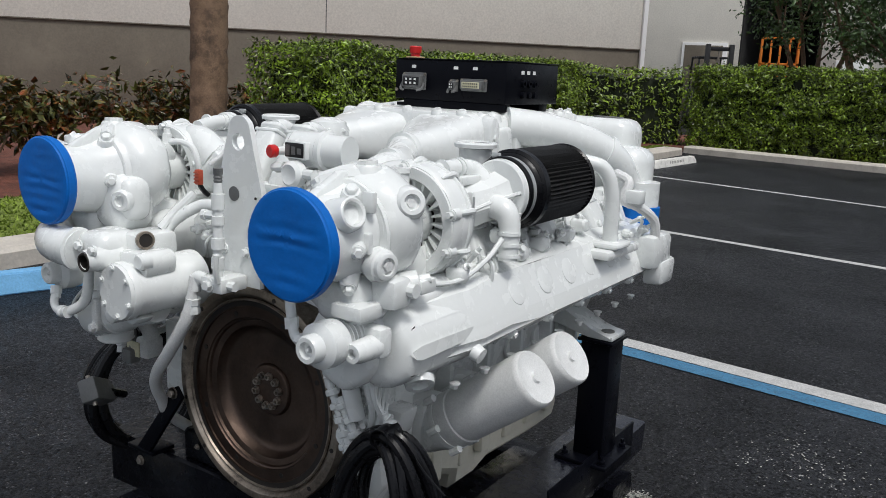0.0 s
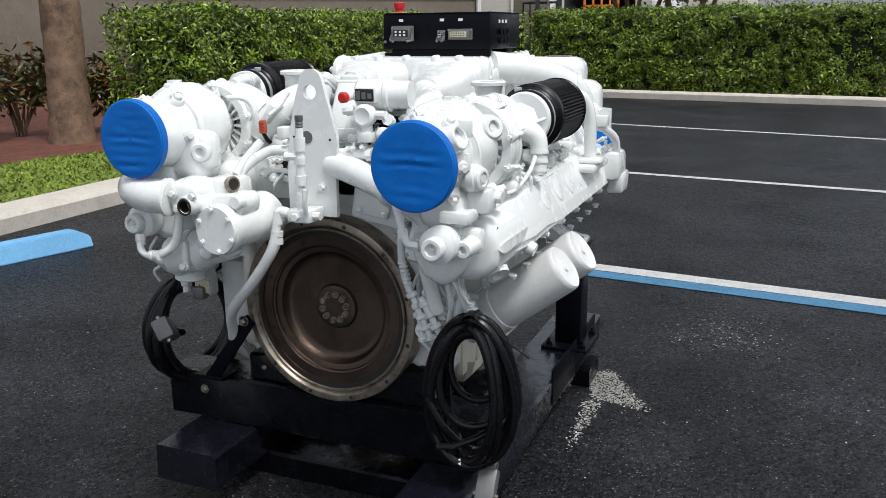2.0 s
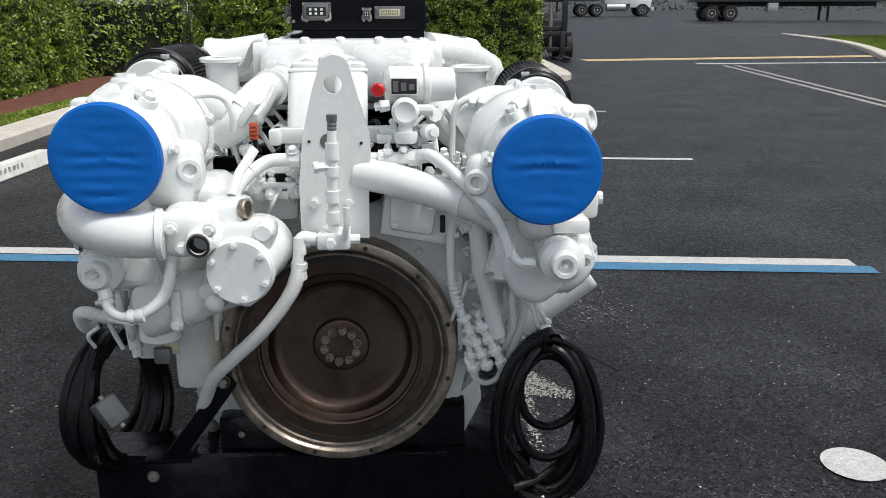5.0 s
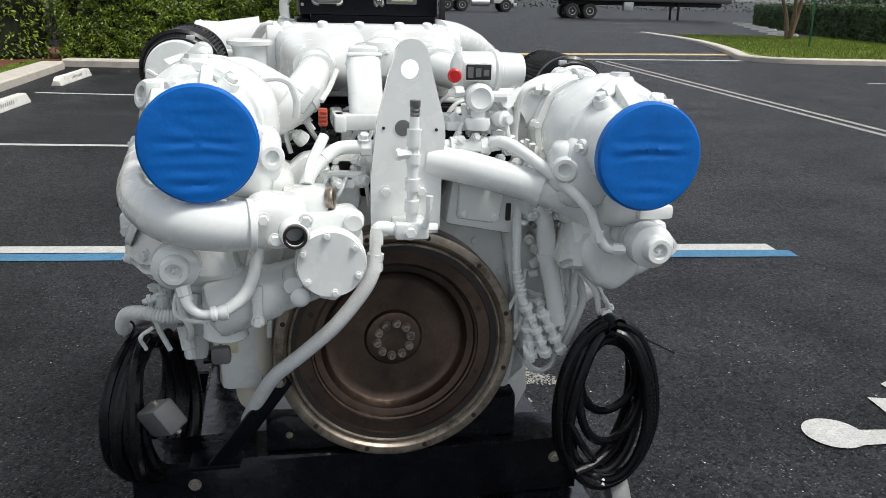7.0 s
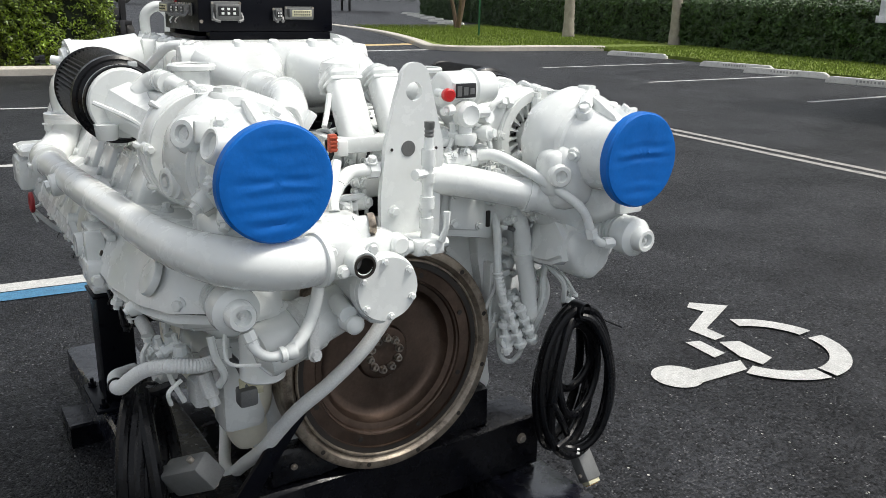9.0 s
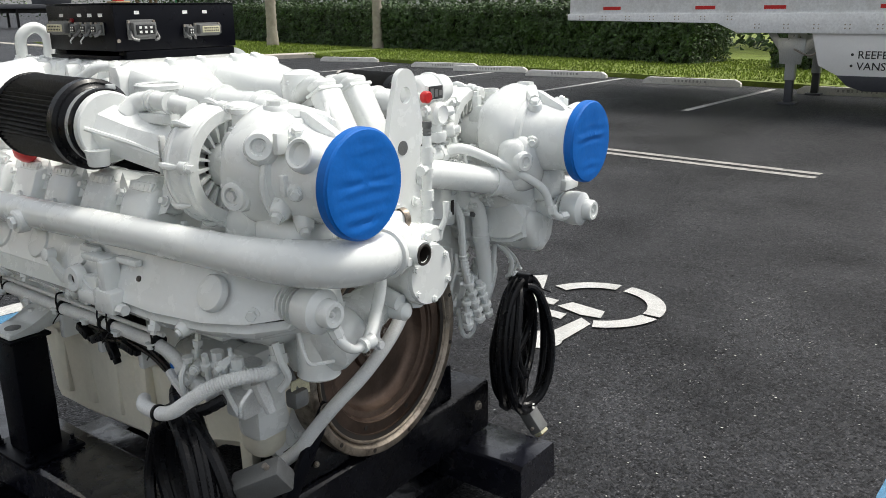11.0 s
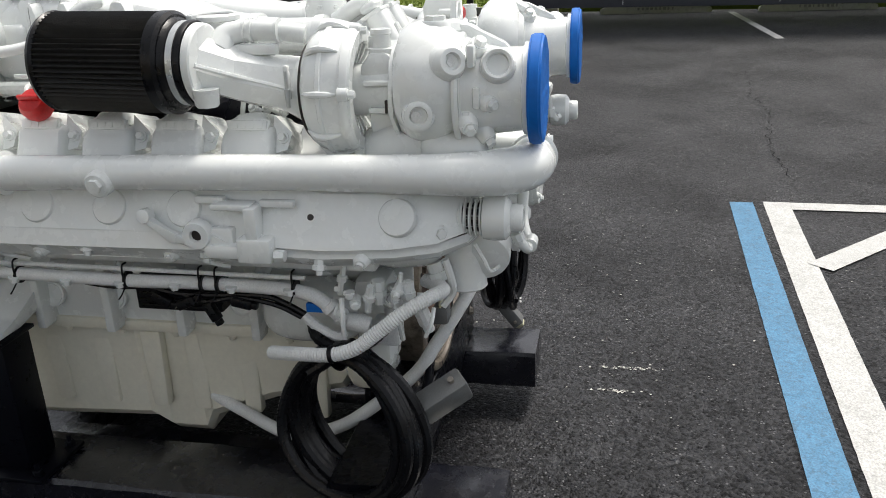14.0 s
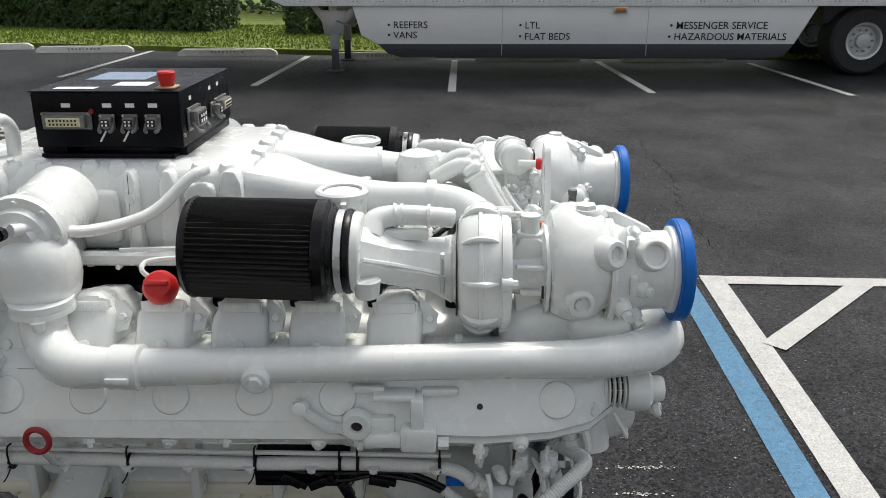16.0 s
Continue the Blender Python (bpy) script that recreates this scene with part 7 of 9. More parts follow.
# side casting under the turbochargers: turbo pedestals
P("turbo_pedestal", lambda bm: (oval(-0.37, -0.10, 0.985, 0.075, 0.12, 0.08, bm, 20, 0.55), oval(-0.29, -0.04, 0.97, 0.07, 0.09, 0.07, bm, 18, 0.6), oval(-0.36, -0.06, 0.86, 0.11, 0.10, 0.10, bm, 20, 0.6), lumpy(bm, 0.008, 16, -1)), WHITE)
P("turbo_pedestal", lambda bm: (oval(0.41, -0.10, 0.985, 0.075, 0.12, 0.085, bm, 22, 0.5), oval(0.33, -0.03, 0.97, 0.07, 0.07, 0.07, bm, 20, 0.5), oval(0.40, -0.02, 0.875, 0.085, 0.07, 0.075, bm, 20, 0.5), lumpy(bm, 0.009, 20, 1)), WHITE)
P("side_wall", lambda bm: (prism(bm, [(0.245, 0.92), (0.37, 0.92), (0.385, 0.80), (0.37, 0.66), (0.335, 0.58), (0.30, 0.56), (0.285, 0.68), (0.262, 0.80)], "y", -0.020, 0.03, 0.010), lumpy(bm, 0.003, 25, 2)), WHITE)
P("lower_casting", lambda bm: (prism(bm, [(0.37, 0.92), (0.50, 0.88), (0.49, 0.81), (0.44, 0.78), (0.39, 0.80), (0.36, 0.85)], "y", -0.25, -0.06, 0.024, None, 4), lumpy(bm, 0.008, 20, 5)), WHITE)
P("lower_casting", lambda bm: (prism(bm, [(-0.31, 0.91), (-0.49, 0.88), (-0.475, 0.84), (-0.41, 0.825), (-0.33, 0.83)], "y", -0.20, -0.06, 0.02), lumpy(bm, 0.008, 15, 6)), WHITE)
P("actuator_bracket", lambda bm: (box(bm, 0.455, 0.53, -0.30, -0.22, 0.955, 0.985, 0.008), box(bm, 0.50, 0.56, -0.24, -0.18, 0.97, 1.03, 0.012), lathe(bm, (0.545, -0.19, 1.005), (1, 0, 0), [(0, 0.016), (0.03, 0.014)], 10)), WHITE)


# expansion caps with bellows on both sides
def bellows_cap(s, c):
    C = V(c)
    d = V((0, -1, 0.0))
    b = P("relief_valve", lambda bm: lathe(bm, C + V((0, 0.11, 0)), d, [(0, 0.030), (0.035, 0.030), (0.035, 0.043), (0.055, 0.046), (0.078, 0.044), (0.086, 0.034), (0.088, 0.028), (0.108, 0.027), (0.112, 0.024), (0.112, 0.016), (0.100, 0.014), (0.100, 0)], 34, closed=False), WHITE, label="white round relief valve with bellows")
    P("valve_nut", lambda bm: lathe(bm, C + V((0, 0.012, 0)), d, [(0, 0.007), (0.006, 0.006), (0.012, 0.003)], 10), CONDUIT, b)
    P("bellows", lambda bm: lathe(bm, C + V((0, 0.125, 0)), d, [(0.052 * q / 20, 0.0385 if q % 4 in (1, 2) else 0.0285) for q in range(21)], 30), WHITE, b)
    # black sleeve fills the bellows grooves to paint their shade
    P("groove_shade_core", lambda bm: lathe(bm, C + V((0, 0.122, 0)), d, [(0, 0.0302), (0.046, 0.0302)], 24), RUBBER, b)
    P("valve_body", lambda bm: (lathe(bm, C + V((0, 0.20, 0)), d, [(0, 0.045), (0.06, 0.040), (0.085, 0.034)], 26), box(bm, C.x - 0.034, C.x + 0.034, C.y + 0.135, C.y + 0.20, C.z - 0.036, C.z + 0.034, 0.014)), WHITE, b)
    if s > 0:
        P("valve_port", lambda bm: (lathe(bm, C + V((0.052, 0.13, -0.012)), d, [(0, 0.024), (0.05, 0.022), (0.066, 0.018), (0.066, 0.010), (0.052, 0.009), (0.052, 0)], 20, closed=False), box(bm, C.x + 0.01, C.x + 0.075, C.y + 0.12, C.y + 0.16, C.z - 0.036, C.z + 0.026, 0.012)), WHITE, b)
    return b


bellows_cap(-1, (-0.448, -0.315, 0.887))
bellows_cap(1, (0.469, -0.375, 0.912))
P("sensor_wire", lambda bm: tube(bm, [(-0.435, -0.30, 0.845), (-0.425, -0.315, 0.82), (-0.40, -0.32, 0.805), (-0.36, -0.315, 0.81), (-0.32, -0.30, 0.84), (-0.30, -0.30, 0.90), (-0.295, -0.30, 0.95)], [0.011, 0.010, 0.009, 0.012, 0.013, 0.012, 0.011], n=12), WHITE, label="white formed pipe looping round the starter")
P("pipe_nut", lambda bm: lathe(bm, (-0.437, -0.30, 0.855), (0.3, -0.3, -1), [(0, 0.014), (0.018, 0.014), (0.020, 0.012), (0.03, 0.012)], 8), WHITE)
P("pipe_nut", lambda bm: lathe(bm, (-0.385, -0.322, 0.806), (1, 0, 0.1), [(0, 0.015), (0.008, 0.015), (0.012, 0.012), (0.018, 0.015), (0.03, 0.015)], 12), WHITE)

# thermostat housing, raw water pump, starter
th = P("thermostat_housing", lambda bm: (oval(-0.262, -0.265, 0.968, 0.056, 0.060, 0.050, bm, 22, 0.5), lathe(bm, (-0.23, -0.27, 0.96), (0, -1, 0), [(0, 0.034), (0.06, 0.028), (0.082, 0.026), (0.086, 0.023), (0.084, 0.0175)], 24, closed=False), box(bm, -0.25, -0.16, -0.26, -0.15, 0.955, 1.015, 0.014), lathe(bm, (-0.19, -0.235, 1.0), (1, -0.3, 0.1), [(0, 0.020), (0.028, 0.018)], 16), lumpy(bm, 0.003, 20, 1)), WHITE)
P("open_bore", lambda bm: lathe(bm, (-0.23, -0.3555, 0.957), (0, 1, 0), [(0.0, 0.0225), (-0.002, 0.0215), (-0.002, 0.0175), (0.002, 0.0165), (0.05, 0.016), (0.05, 0)], 24, closed=False), DARKHOLE, th, "open dark threaded bore")
P("brass_bore", lambda bm: lathe(bm, (-0.1605, -0.244, 1.003), (1, -0.3, 0.1), [(0.0, 0.0158), (0.006, 0.0158), (0.006, 0)], 20, closed=False), DARKHOLE, th)
P("brass_ring", lambda bm: lathe(bm, (-0.165, -0.243, 1.0025), (1, -0.3, 0.1), [(0, 0.0205), (0.004, 0.0215), (0.012, 0.0215), (0.014, 0.020), (0.014, 0.016), (0.0, 0.0155)], 24, closed=False), RIM, th, "bare metal threaded ring")
for x, y, z in ((-0.265, -0.338, 0.948), (-0.21, -0.345, 0.985), (-0.285, -0.33, 0.985)):
    P("housing_bolt", lambda bm: bolt(bm, (x, y, z), (0, -1, 0), 0.010, 0.010), WHITE, th)
rw = P("raw_water_pump", lambda bm: (lathe(bm, (-0.164, -0.315, 0.893), (0.05, 1, 0.0), [(0, 0.066), (0.004, 0.068), (0.018, 0.068), (0.020, 0.063), (0.13, 0.062), (0.14, 0.068), (0.20, 0.07)], 44), prism(bm, [(-0.235, 0.975), (-0.115, 0.985), (-0.098, 0.965), (-0.105, 0.93), (-0.20, 0.90), (-0.245, 0.93)], "y", -0.285, -0.20, 0.010), lathe(bm, (-0.118, -0.27, 0.965), (0, -1, 0), [(0, 0.022), (0.022, 0.019), (0.026, 0.015)], 18), lathe(bm, (-0.222, -0.25, 0.822), (0, -1, 0), [(0, 0.022), (0.050, 0.019), (0.054, 0.015), (0.058, 0.009)], 18), prism(bm, [(-0.20, 0.84), (-0.13, 0.828), (-0.155, 0.808), (-0.185, 0.815)], "y", -0.29, -0.24, 0.006)), WHITE, label="white raw water pump with a flat round cover")
P("pump_cover", lambda bm: lathe(bm, (-0.1645, -0.324, 0.893), (0.05, 1, 0.0), [(0, 0.062), (0.0, 0.063), (0.006, 0.065), (0.010, 0.065)], 44), WHITE, rw, "plain grey-white cover plate")
for p in ring_points((-0.1645, -0.3245, 0.893), (0.05, 1, 0.0), 0.056, 6, 0.4):
    P("cover_screw", lambda bm: bolt(bm, p, (-0.05, -1, 0), 0.006, 0.006), WHITE, rw)
st = P("starter_motor", lambda bm: (lathe(bm, (-0.40, -0.225, 0.775), (0.93, 0.05, 0.28), [(0, 0.0), (0.0, 0.03), (0.012, 0.055), (0.02, 0.058), (0.13, 0.056), (0.14, 0.050), (0.24, 0.046)], 32), lathe(bm, (-0.235, -0.245, 0.855), (0, -1, -0.2), [(0, 0.02), (0.05, 0.018)], 14), lathe(bm, (-0.370, -0.186, 0.706), (0.03, 0.0, 1), [(0, 0), (0, 0.042), (0.004, 0.0455), (0.008, 0.044), (0.10, 0.045), (0.130, 0.041), (0.144, 0.030), (0.150, 0)], 30), box(bm, -0.352, -0.326, -0.232, -0.195, 0.835, 0.865, 0.006)), WHITE, label="white starter motor cylinder")
P("starter_band", lambda bm: (lathe(bm, (-0.318, -0.2205, 0.80), (0.93, 0.05, 0.28), [(0, 0.0585), (0.0, 0.061), (0.016, 0.061), (0.016, 0.0585)], 32), box(bm, -0.313, -0.292, -0.290, -0.275, 0.765, 0.845, 0.004), bolt(bm, (-0.303, -0.290, 0.775), (0, -1, 0), 0.010, 0.012)), CONDUIT, st)
P("solenoid_cable", lambda bm: tube(bm, [(-0.45, -0.22, 0.83), (-0.46, -0.24, 0.80), (-0.452, -0.25, 0.775), (-0.40, -0.26, 0.765)], 0.004, n=6), WHITE, st)
P("mount_foot", lambda bm: (oval(-0.325, 0.03, 0.60, 0.05, 0.05, 0.10, bm, 18, 0.7), oval(-0.32, 0.06, 0.50, 0.05, 0.05, 0.08, bm, 18, 0.7)), PANWHITE)
# instrument cluster: sensor head, red knob, name plate
ih = P("sensor_head", lambda bm: (lathe(bm, (0.120, -0.048, 1.229), (1, 0.12, 0), [(0, 0.030), (0.004, 0.036), (0.010, 0.0405), (0.080, 0.0405), (0.084, 0.045), (0.094, 0.045), (0.098, 0.038), (0.150, 0.036)], 36), box(bm, 0.132, 0.194, -0.0905, -0.05, 1.209, 1.250, 0.006), lathe(bm, (0.165, -0.085, 1.178), (0, -1, 0), [(0, 0.030), (0.02, 0.030), (0.024, 0.026), (0.028, 0.022), (0.026, 0.018), (0.026, 0)], 26), lathe(bm, (0.19, -0.09, 1.180), (1, -0.1, 0), [(0, 0.012), (0.035, 0.012)], 10), lathe(bm, (0.165, -0.09, 1.155), (0, 0, -1), [(0, 0.016), (0.02, 0.016), (0.02, 0.026), (0.03, 0.028), (0.045, 0.024)], 14), box(bm, 0.10, 0.215, -0.08, -0.03, 1.105, 1.125, 0.006), lathe(bm, (0.13, -0.09, 1.19), (-1, -0.2, -0.1), [(0, 0.012), (0.02, 0.013), (0.02, 0.009), (0.03, 0.009)], 8)), WHITE, label="white sensor head with a black plate")
npl = P("name_plate", lambda bm: box(bm, 0.136, 0.190, -0.0945, -0.0905, 1.214, 1.246, 0.002), PLATE, ih, "small black name plate with pale print")
for i in range(3):
    P("print_bar", lambda bm: box(bm, 0.139 + 0.017 * i, 0.151 + 0.017 * i, -0.0952, -0.0946, 1.218 + 0.002 * i, 1.241 - 0.003 * i), GREYPLUG, npl)
P("red_knob", lambda bm: lathe(bm, (0.110, -0.095, 1.224), (-0.15, -1, 0), [(0, 0.012), (0.004, 0.0145), (0.016, 0.0145), (0.019, 0.011), (0.0185, 0.006), (0.020, 0)], 24), RED, ih, "red plastic cap")
P("knob_base", lambda bm: lathe(bm, (0.116, -0.05, 1.224), (-0.15, -1, 0), [(0, 0.010), (0.045, 0.010)], 12), WHITE, ih)
P("red_connector", lambda bm: (box(bm, -0.170, -0.152, -0.092, -0.078, 1.118, 1.155, 0.003), [box(bm, -0.169, -0.153, -0.095, -0.091, 1.122 + 0.008 * k, 1.126 + 0.008 * k, 0.001) for k in range(4)]), material("orange_red_plug", (0.42, 0.07, 0.03), 0.5), label="small orange-red plug")
P("plug_wire", lambda bm: tube(bm, [(-0.161, -0.083, 1.118), (-0.160, -0.07, 1.10), (-0.155, -0.06, 1.09)], 0.006, n=6), RUBBER)
P("small_filters", lambda bm: [lathe(bm, (0.22 + 0.028 * k, -0.06, 1.075 - 0.012 * k), (0, -0.3, 1), [(0, 0.011), (0.02, 0.011), (0.022, 0.008), (0.03, 0.008)], 8) for k in range(3)], WHITE)
for k in range(7):
    P("injector_body", lambda bm: (box(bm, -0.115 + 0.036 * k, -0.09 + 0.036 * k, 0.03, 0.09, 1.05, 1.09, 0.005), bolt(bm, (-0.102 + 0.036 * k, 0.03, 1.07), (0, -1, 0), 0.008, 0.012)), WHITE)
# loose white wiring and small pipes at the right of the flywheel
riser = P("drain_riser", lambda bm: tube(bm, [(0.315, -0.09, 0.95), (0.322, -0.11, 0.90), (0.332, -0.112, 0.83), (0.350, -0.112, 0.745), (0.368, -0.105, 0.665)], [0.020, 0.021, 0.023, 0.0205, 0.019], n=16), WHITE, label="thick white drain hose beside the flywheel")
P("riser_collar", lambda bm: lathe(bm, (0.331, -0.112, 0.838), (0.15, 0, -1), [(0, 0.024), (0, 0.026), (0.016, 0.026), (0.016, 0.024)], 20), WHITE, riser)
thin = P("thin_pipe", lambda bm: tube(bm, [(0.268, -0.07, 0.935), (0.262, -0.095, 0.89), (0.262, -0.10, 0.82), (0.268, -0.10, 0.765), (0.285, -0.10, 0.715)], [0.010, 0.011, 0.010, 0.010, 0.011], n=10), WHITE)
for k in range(6):
    P("thread_ring", lambda bm: lathe(bm, (0.264 + 0.003 * k, -0.10, 0.795 - 0.011 * k), (0.15, 0, -1), [(0, 0.011), (0.002, 0.0128), (0.005, 0.0128), (0.007, 0.011)], 12), WHITE, thin)
for a0, a1, m in (((0.283, -0.10, 0.722), (0.350, -0.10, 0.578), 5), ((0.322, -0.112, 0.705), (0.385, -0.105, 0.585), 4), ((0.300, -0.085, 0.665), (0.318, -0.08, 0.56), 3)):
    A0, A1 = V(a0), V(a1)
    run = P("fitting_run", lambda bm: tube(bm, [A0, A0.lerp(A1, 0.5), A1], 0.0095, n=10), WHITE)
    for k in range(m):
        P("hex_nut", lambda bm: lathe(bm, A0.lerp(A1, (k + 0.35) / m), A1 - A0, [(0, 0.013), (0.003, 0.0165), (0.013, 0.0165), (0.016, 0.012)], 6 if k % 2 else 10), WHITE, run)
for pts, r in (([(0.31, -0.05, 0.62), (0.315, -0.06, 0.55), (0.345, -0.06, 0.525), (0.375, -0.06, 0.54), (0.385, -0.06, 0.58)], 0.007), ([(0.42, -0.10, 0.84), (0.40, -0.11, 0.76), (0.405, -0.10, 0.69), (0.385, -0.08, 0.62)], 0.008), ([(0.40, -0.12, 0.80), (0.44, -0.14, 0.75), (0.455, -0.13, 0.70), (0.47, -0.11, 0.68)], 0.007),
               ([(0.375, -0.06, 0.79), (0.365, -0.08, 0.755), (0.372, -0.08, 0.715), (0.405, -0.08, 0.70), (0.42, -0.08, 0.73)], 0.006), ([(0.395, -0.06, 0.80), (0.385, -0.09, 0.76), (0.40, -0.09, 0.72), (0.395, -0.08, 0.68)], 0.005), ([(0.42, -0.07, 0.77), (0.43, -0.09, 0.72), (0.42, -0.09, 0.67), (0.40, -0.08, 0.60)], 0.010)):
    P("small_pipe", lambda bm: tube(bm, pts, r, n=8, k=6), WHITE)
P("cross_arm", lambda bm: (loft(bm, [[V((x, -0.06, z + h)), V((x, -0.105, z + h * 0.5)), V((x, -0.105, z - h * 0.6)), V((x, -0.06, z - h))] for x, z, h in ((0.345, 0.815, 0.018), (0.375, 0.822, 0.028), (0.41, 0.815, 0.030), (0.44, 0.79, 0.020))]), lumpy(bm, 0.004, 30, 2)), WHITE)
for k, (x, z) in enumerate(((0.275, 0.905), (0.295, 0.90), (0.30, 0.925), (0.355, 0.90), (0.375, 0.895), (0.392, 0.90), (0.36, 0.925), (0.345, 0.865))):
    P("terminal_lug", lambda bm: box(bm, -0.006, 0.006, -0.012, 0.012, -0.005, 0.005, 0.002, Matrix.Translation((x, -0.10 - 0.004 * (k % 3), z)) @ Matrix.Rotation(0.7 * k, 4, "Y")), GREYPLUG if k % 4 == 1 else WHITE)
P("ring_fitting", lambda bm: lathe(bm, (0.315, -0.075, 0.60), (0, -1, 0), [(0, 0.022), (0.014, 0.022), (0.014, 0.012), (0.004, 0.011), (0.004, 0)], 20, closed=False), WHITE)
P("lower_bracket", lambda bm: (prism(bm, [(0.33, 0.66), (0.42, 0.66), (0.40, 0.59), (0.35, 0.565), (0.30, 0.58)], "y", -0.01, 0.06, 0.012), box(bm, 0.26, 0.37, 0.03, 0.11, 0.54, 0.74, 0.015)), WHITE)

# ---- oil filter canisters on the right side ----
def canister(y, tip):
    T = V(tip)
    d = V((0.80, 0.0, 0.60)).normalized()
    base = T - d * 0.29
    c = P("oil_filter", lambda bm: lathe(bm, base, d, [(0, 0.066), (0.010, 0.072), (0.05, 0.072), (0.052, 0.068), (0.06, 0.068), (0.062, 0.0705), (0.275, 0.0705), (0.286, 0.068), (0.290, 0.064), (0.288, 0.058), (0.284, 0.02), (0.286, 0.014), (0.292, 0.012), (0.292, 0)], 44, closed=False), CONDUIT, label="white painted cylindrical oil filter canister")
    P("filter_head", lambda bm: (lathe(bm, base - d * 0.09, d, [(0, 0.05), (0.05, 0.06), (0.088, 0.074), (0.10, 0.074)], 30), box(bm, base.x - 0.14, base.x - 0.04, y - 0.06, y + 0.06, base.z - 0.06, base.z + 0.05, 0.02)), WHITE, c)
    for q in ring_points(base + d * 0.01, d, 0.079, 6):
        P("head_bolt", lambda bm: (lathe(bm, q - d * 0.02, d, [(0, 0.010), (0.03, 0.010)], 8)), WHITE, c)


canister(0.225, (0.628, 0.225, 0.730))
canister(0.385, (0.640, 0.385, 0.742))

# ---- wiring along the left side ----
con = P("side_conduit", lambda bm: tube(bm, [(-0.515, 1.32, 0.757), (-0.522, 1.05, 0.760), (-0.522, 0.77, 0.755), (-0.521, 0.51, 0.750), (-0.518, 0.34, 0.750), (-0.519, 0.20, 0.747), (-0.520, 0.14, 0.744), (-0.517, 0.10, 0.732), (-0.512, 0.07, 0.706), (-0.508, 0.04, 0.678)], 0.0138, n=12, k=6, ridge=0.0009, step=0.006), CONDUIT, label="pale corrugated wiring conduit held by black ties")
P("carrier_rod", lambda bm: tube(bm, [(-0.520, 1.30, 0.782), (-0.524, 0.75, 0.780), (-0.521, 0.115, 0.772)], 0.005, n=8), CONDUIT, con)
for y in (1.22, 1.01, 0.768, 0.511, 0.340, 0.304, 0.139):
    P("cable_tie", lambda bm: (lathe(bm, (-0.520, y - 0.005, 0.752), (0, 1, 0), [(0, 0.0160), (0, 0.0185), (0.006, 0.0185), (0.006, 0.0160)], 20), tube(bm, [(-0.536, y - 0.002, 0.760), (-0.537, y - 0.002, 0.775), (-0.532, y - 0.002, 0.789), (-0.518, y - 0.002, 0.789)], 0.0022, n=5), tube(bm, [(-0.532, y, 0.739), (-0.542, y + 0.004, 0.726), (-0.544, y + 0.012, 0.715)], 0.0016, n=5)), RUBBER, con, "black cable tie")
bw = P("black_wire", lambda bm: (tube(bm, [(-0.505, 0.48, 0.732), (-0.503, 0.41, 0.717), (-0.502, 0.33, 0.716), (-0.505, 0.22, 0.722), (-0.506, 0.17, 0.708), (-0.505, 0.125, 0.683)], 0.0062, n=8), tube(bm, [(-0.502, 0.40, 0.716), (-0.513, 0.34, 0.706), (-0.510, 0.27, 0.717), (-0.508, 0.19, 0.704), (-0.507, 0.135, 0.678)], 0.0055, n=8), tube(bm, [(-0.49, 0.66, 0.730), (-0.50, 0.56, 0.724), (-0.50, 0.47, 0.728)], 0.005, n=8), tube(bm, [(-0.47, 0.64, 0.806), (-0.49, 0.57, 0.800), (-0.48, 0.50, 0.806)], 0.009, n=8), tube(bm, [(-0.48, 0.37, 0.802), (-0.50, 0.335, 0.806), (-0.48, 0.28, 0.795)], 0.007, n=8)), RUBBER, label="loose black wire bundle under the conduit")
for y, z, a in ((0.44, 0.708, 0.5), (0.385, 0.702, -0.4), (0.330, 0.685, 1.1), (0.26, 0.708, 0.2)):
    P("loom_plug", lambda bm: (box(bm, -0.010, 0.010, -0.022, 0.022, -0.010, 0.010, 0.003, Matrix.Translation((-0.514, y, z)) @ Matrix.Rotation(a, 4, "X")), box(bm, -0.007, 0.007, -0.034, -0.020, -0.007, 0.007, 0.002, Matrix.Translation((-0.514, y, z)) @ Matrix.Rotation(a, 4, "X"))), RUBBER, bw)
P("clear_loom", lambda bm: tube(bm, [(-0.506, 0.130, 0.683), (-0.507, 0.105, 0.660), (-0.512, 0.070, 0.643), (-0.515, 0.035, 0.640)], 0.0105, n=10, ridge=0.0016, step=0.008), CONDUIT, label="short translucent corrugated loom")
P("blue_clip", lambda bm: box(bm, -0.508, -0.496, 0.085, 0.125, 0.690, 0.710, 0.003), BLUE, label="small blue connector clip")
for y, z in ((0.813, 0.862), (0.548, 0.866), (0.289, 0.862), (0.06, 0.845)):
    P("drain_fitting", lambda bm: lathe(bm, (-0.572, y, z), (-0.25, 0, -1), [(0, 0.010), (0.020, 0.010), (0.020, 0.0135), (0.030, 0.0135), (0.032, 0.007), (0.040, 0.007)], 6), WHITE, label="white hexagonal plug under the casting")
for y0, z0 in ((0.77, 0.80), (0.31, 0.80)):
    P("stay_rod", lambda bm: tube(bm, [(-0.555, y0 + 0.03, z0 + 0.025), (-0.53, y0 - 0.01, z0), (-0.515, y0 - 0.035, z0 - 0.012)], 0.005, n=6), WHITE)
P("black_grille", lambda bm: (box(bm, -0.47, -0.42, 0.33, 0.53, 0.66, 0.735, 0.004), [box(bm, -0.475, -0.468, 0.34, 0.52, 0.668 + 0.014 * k, 0.674 + 0.014 * k, 0.001) for k in range(5)]), RUBBER)
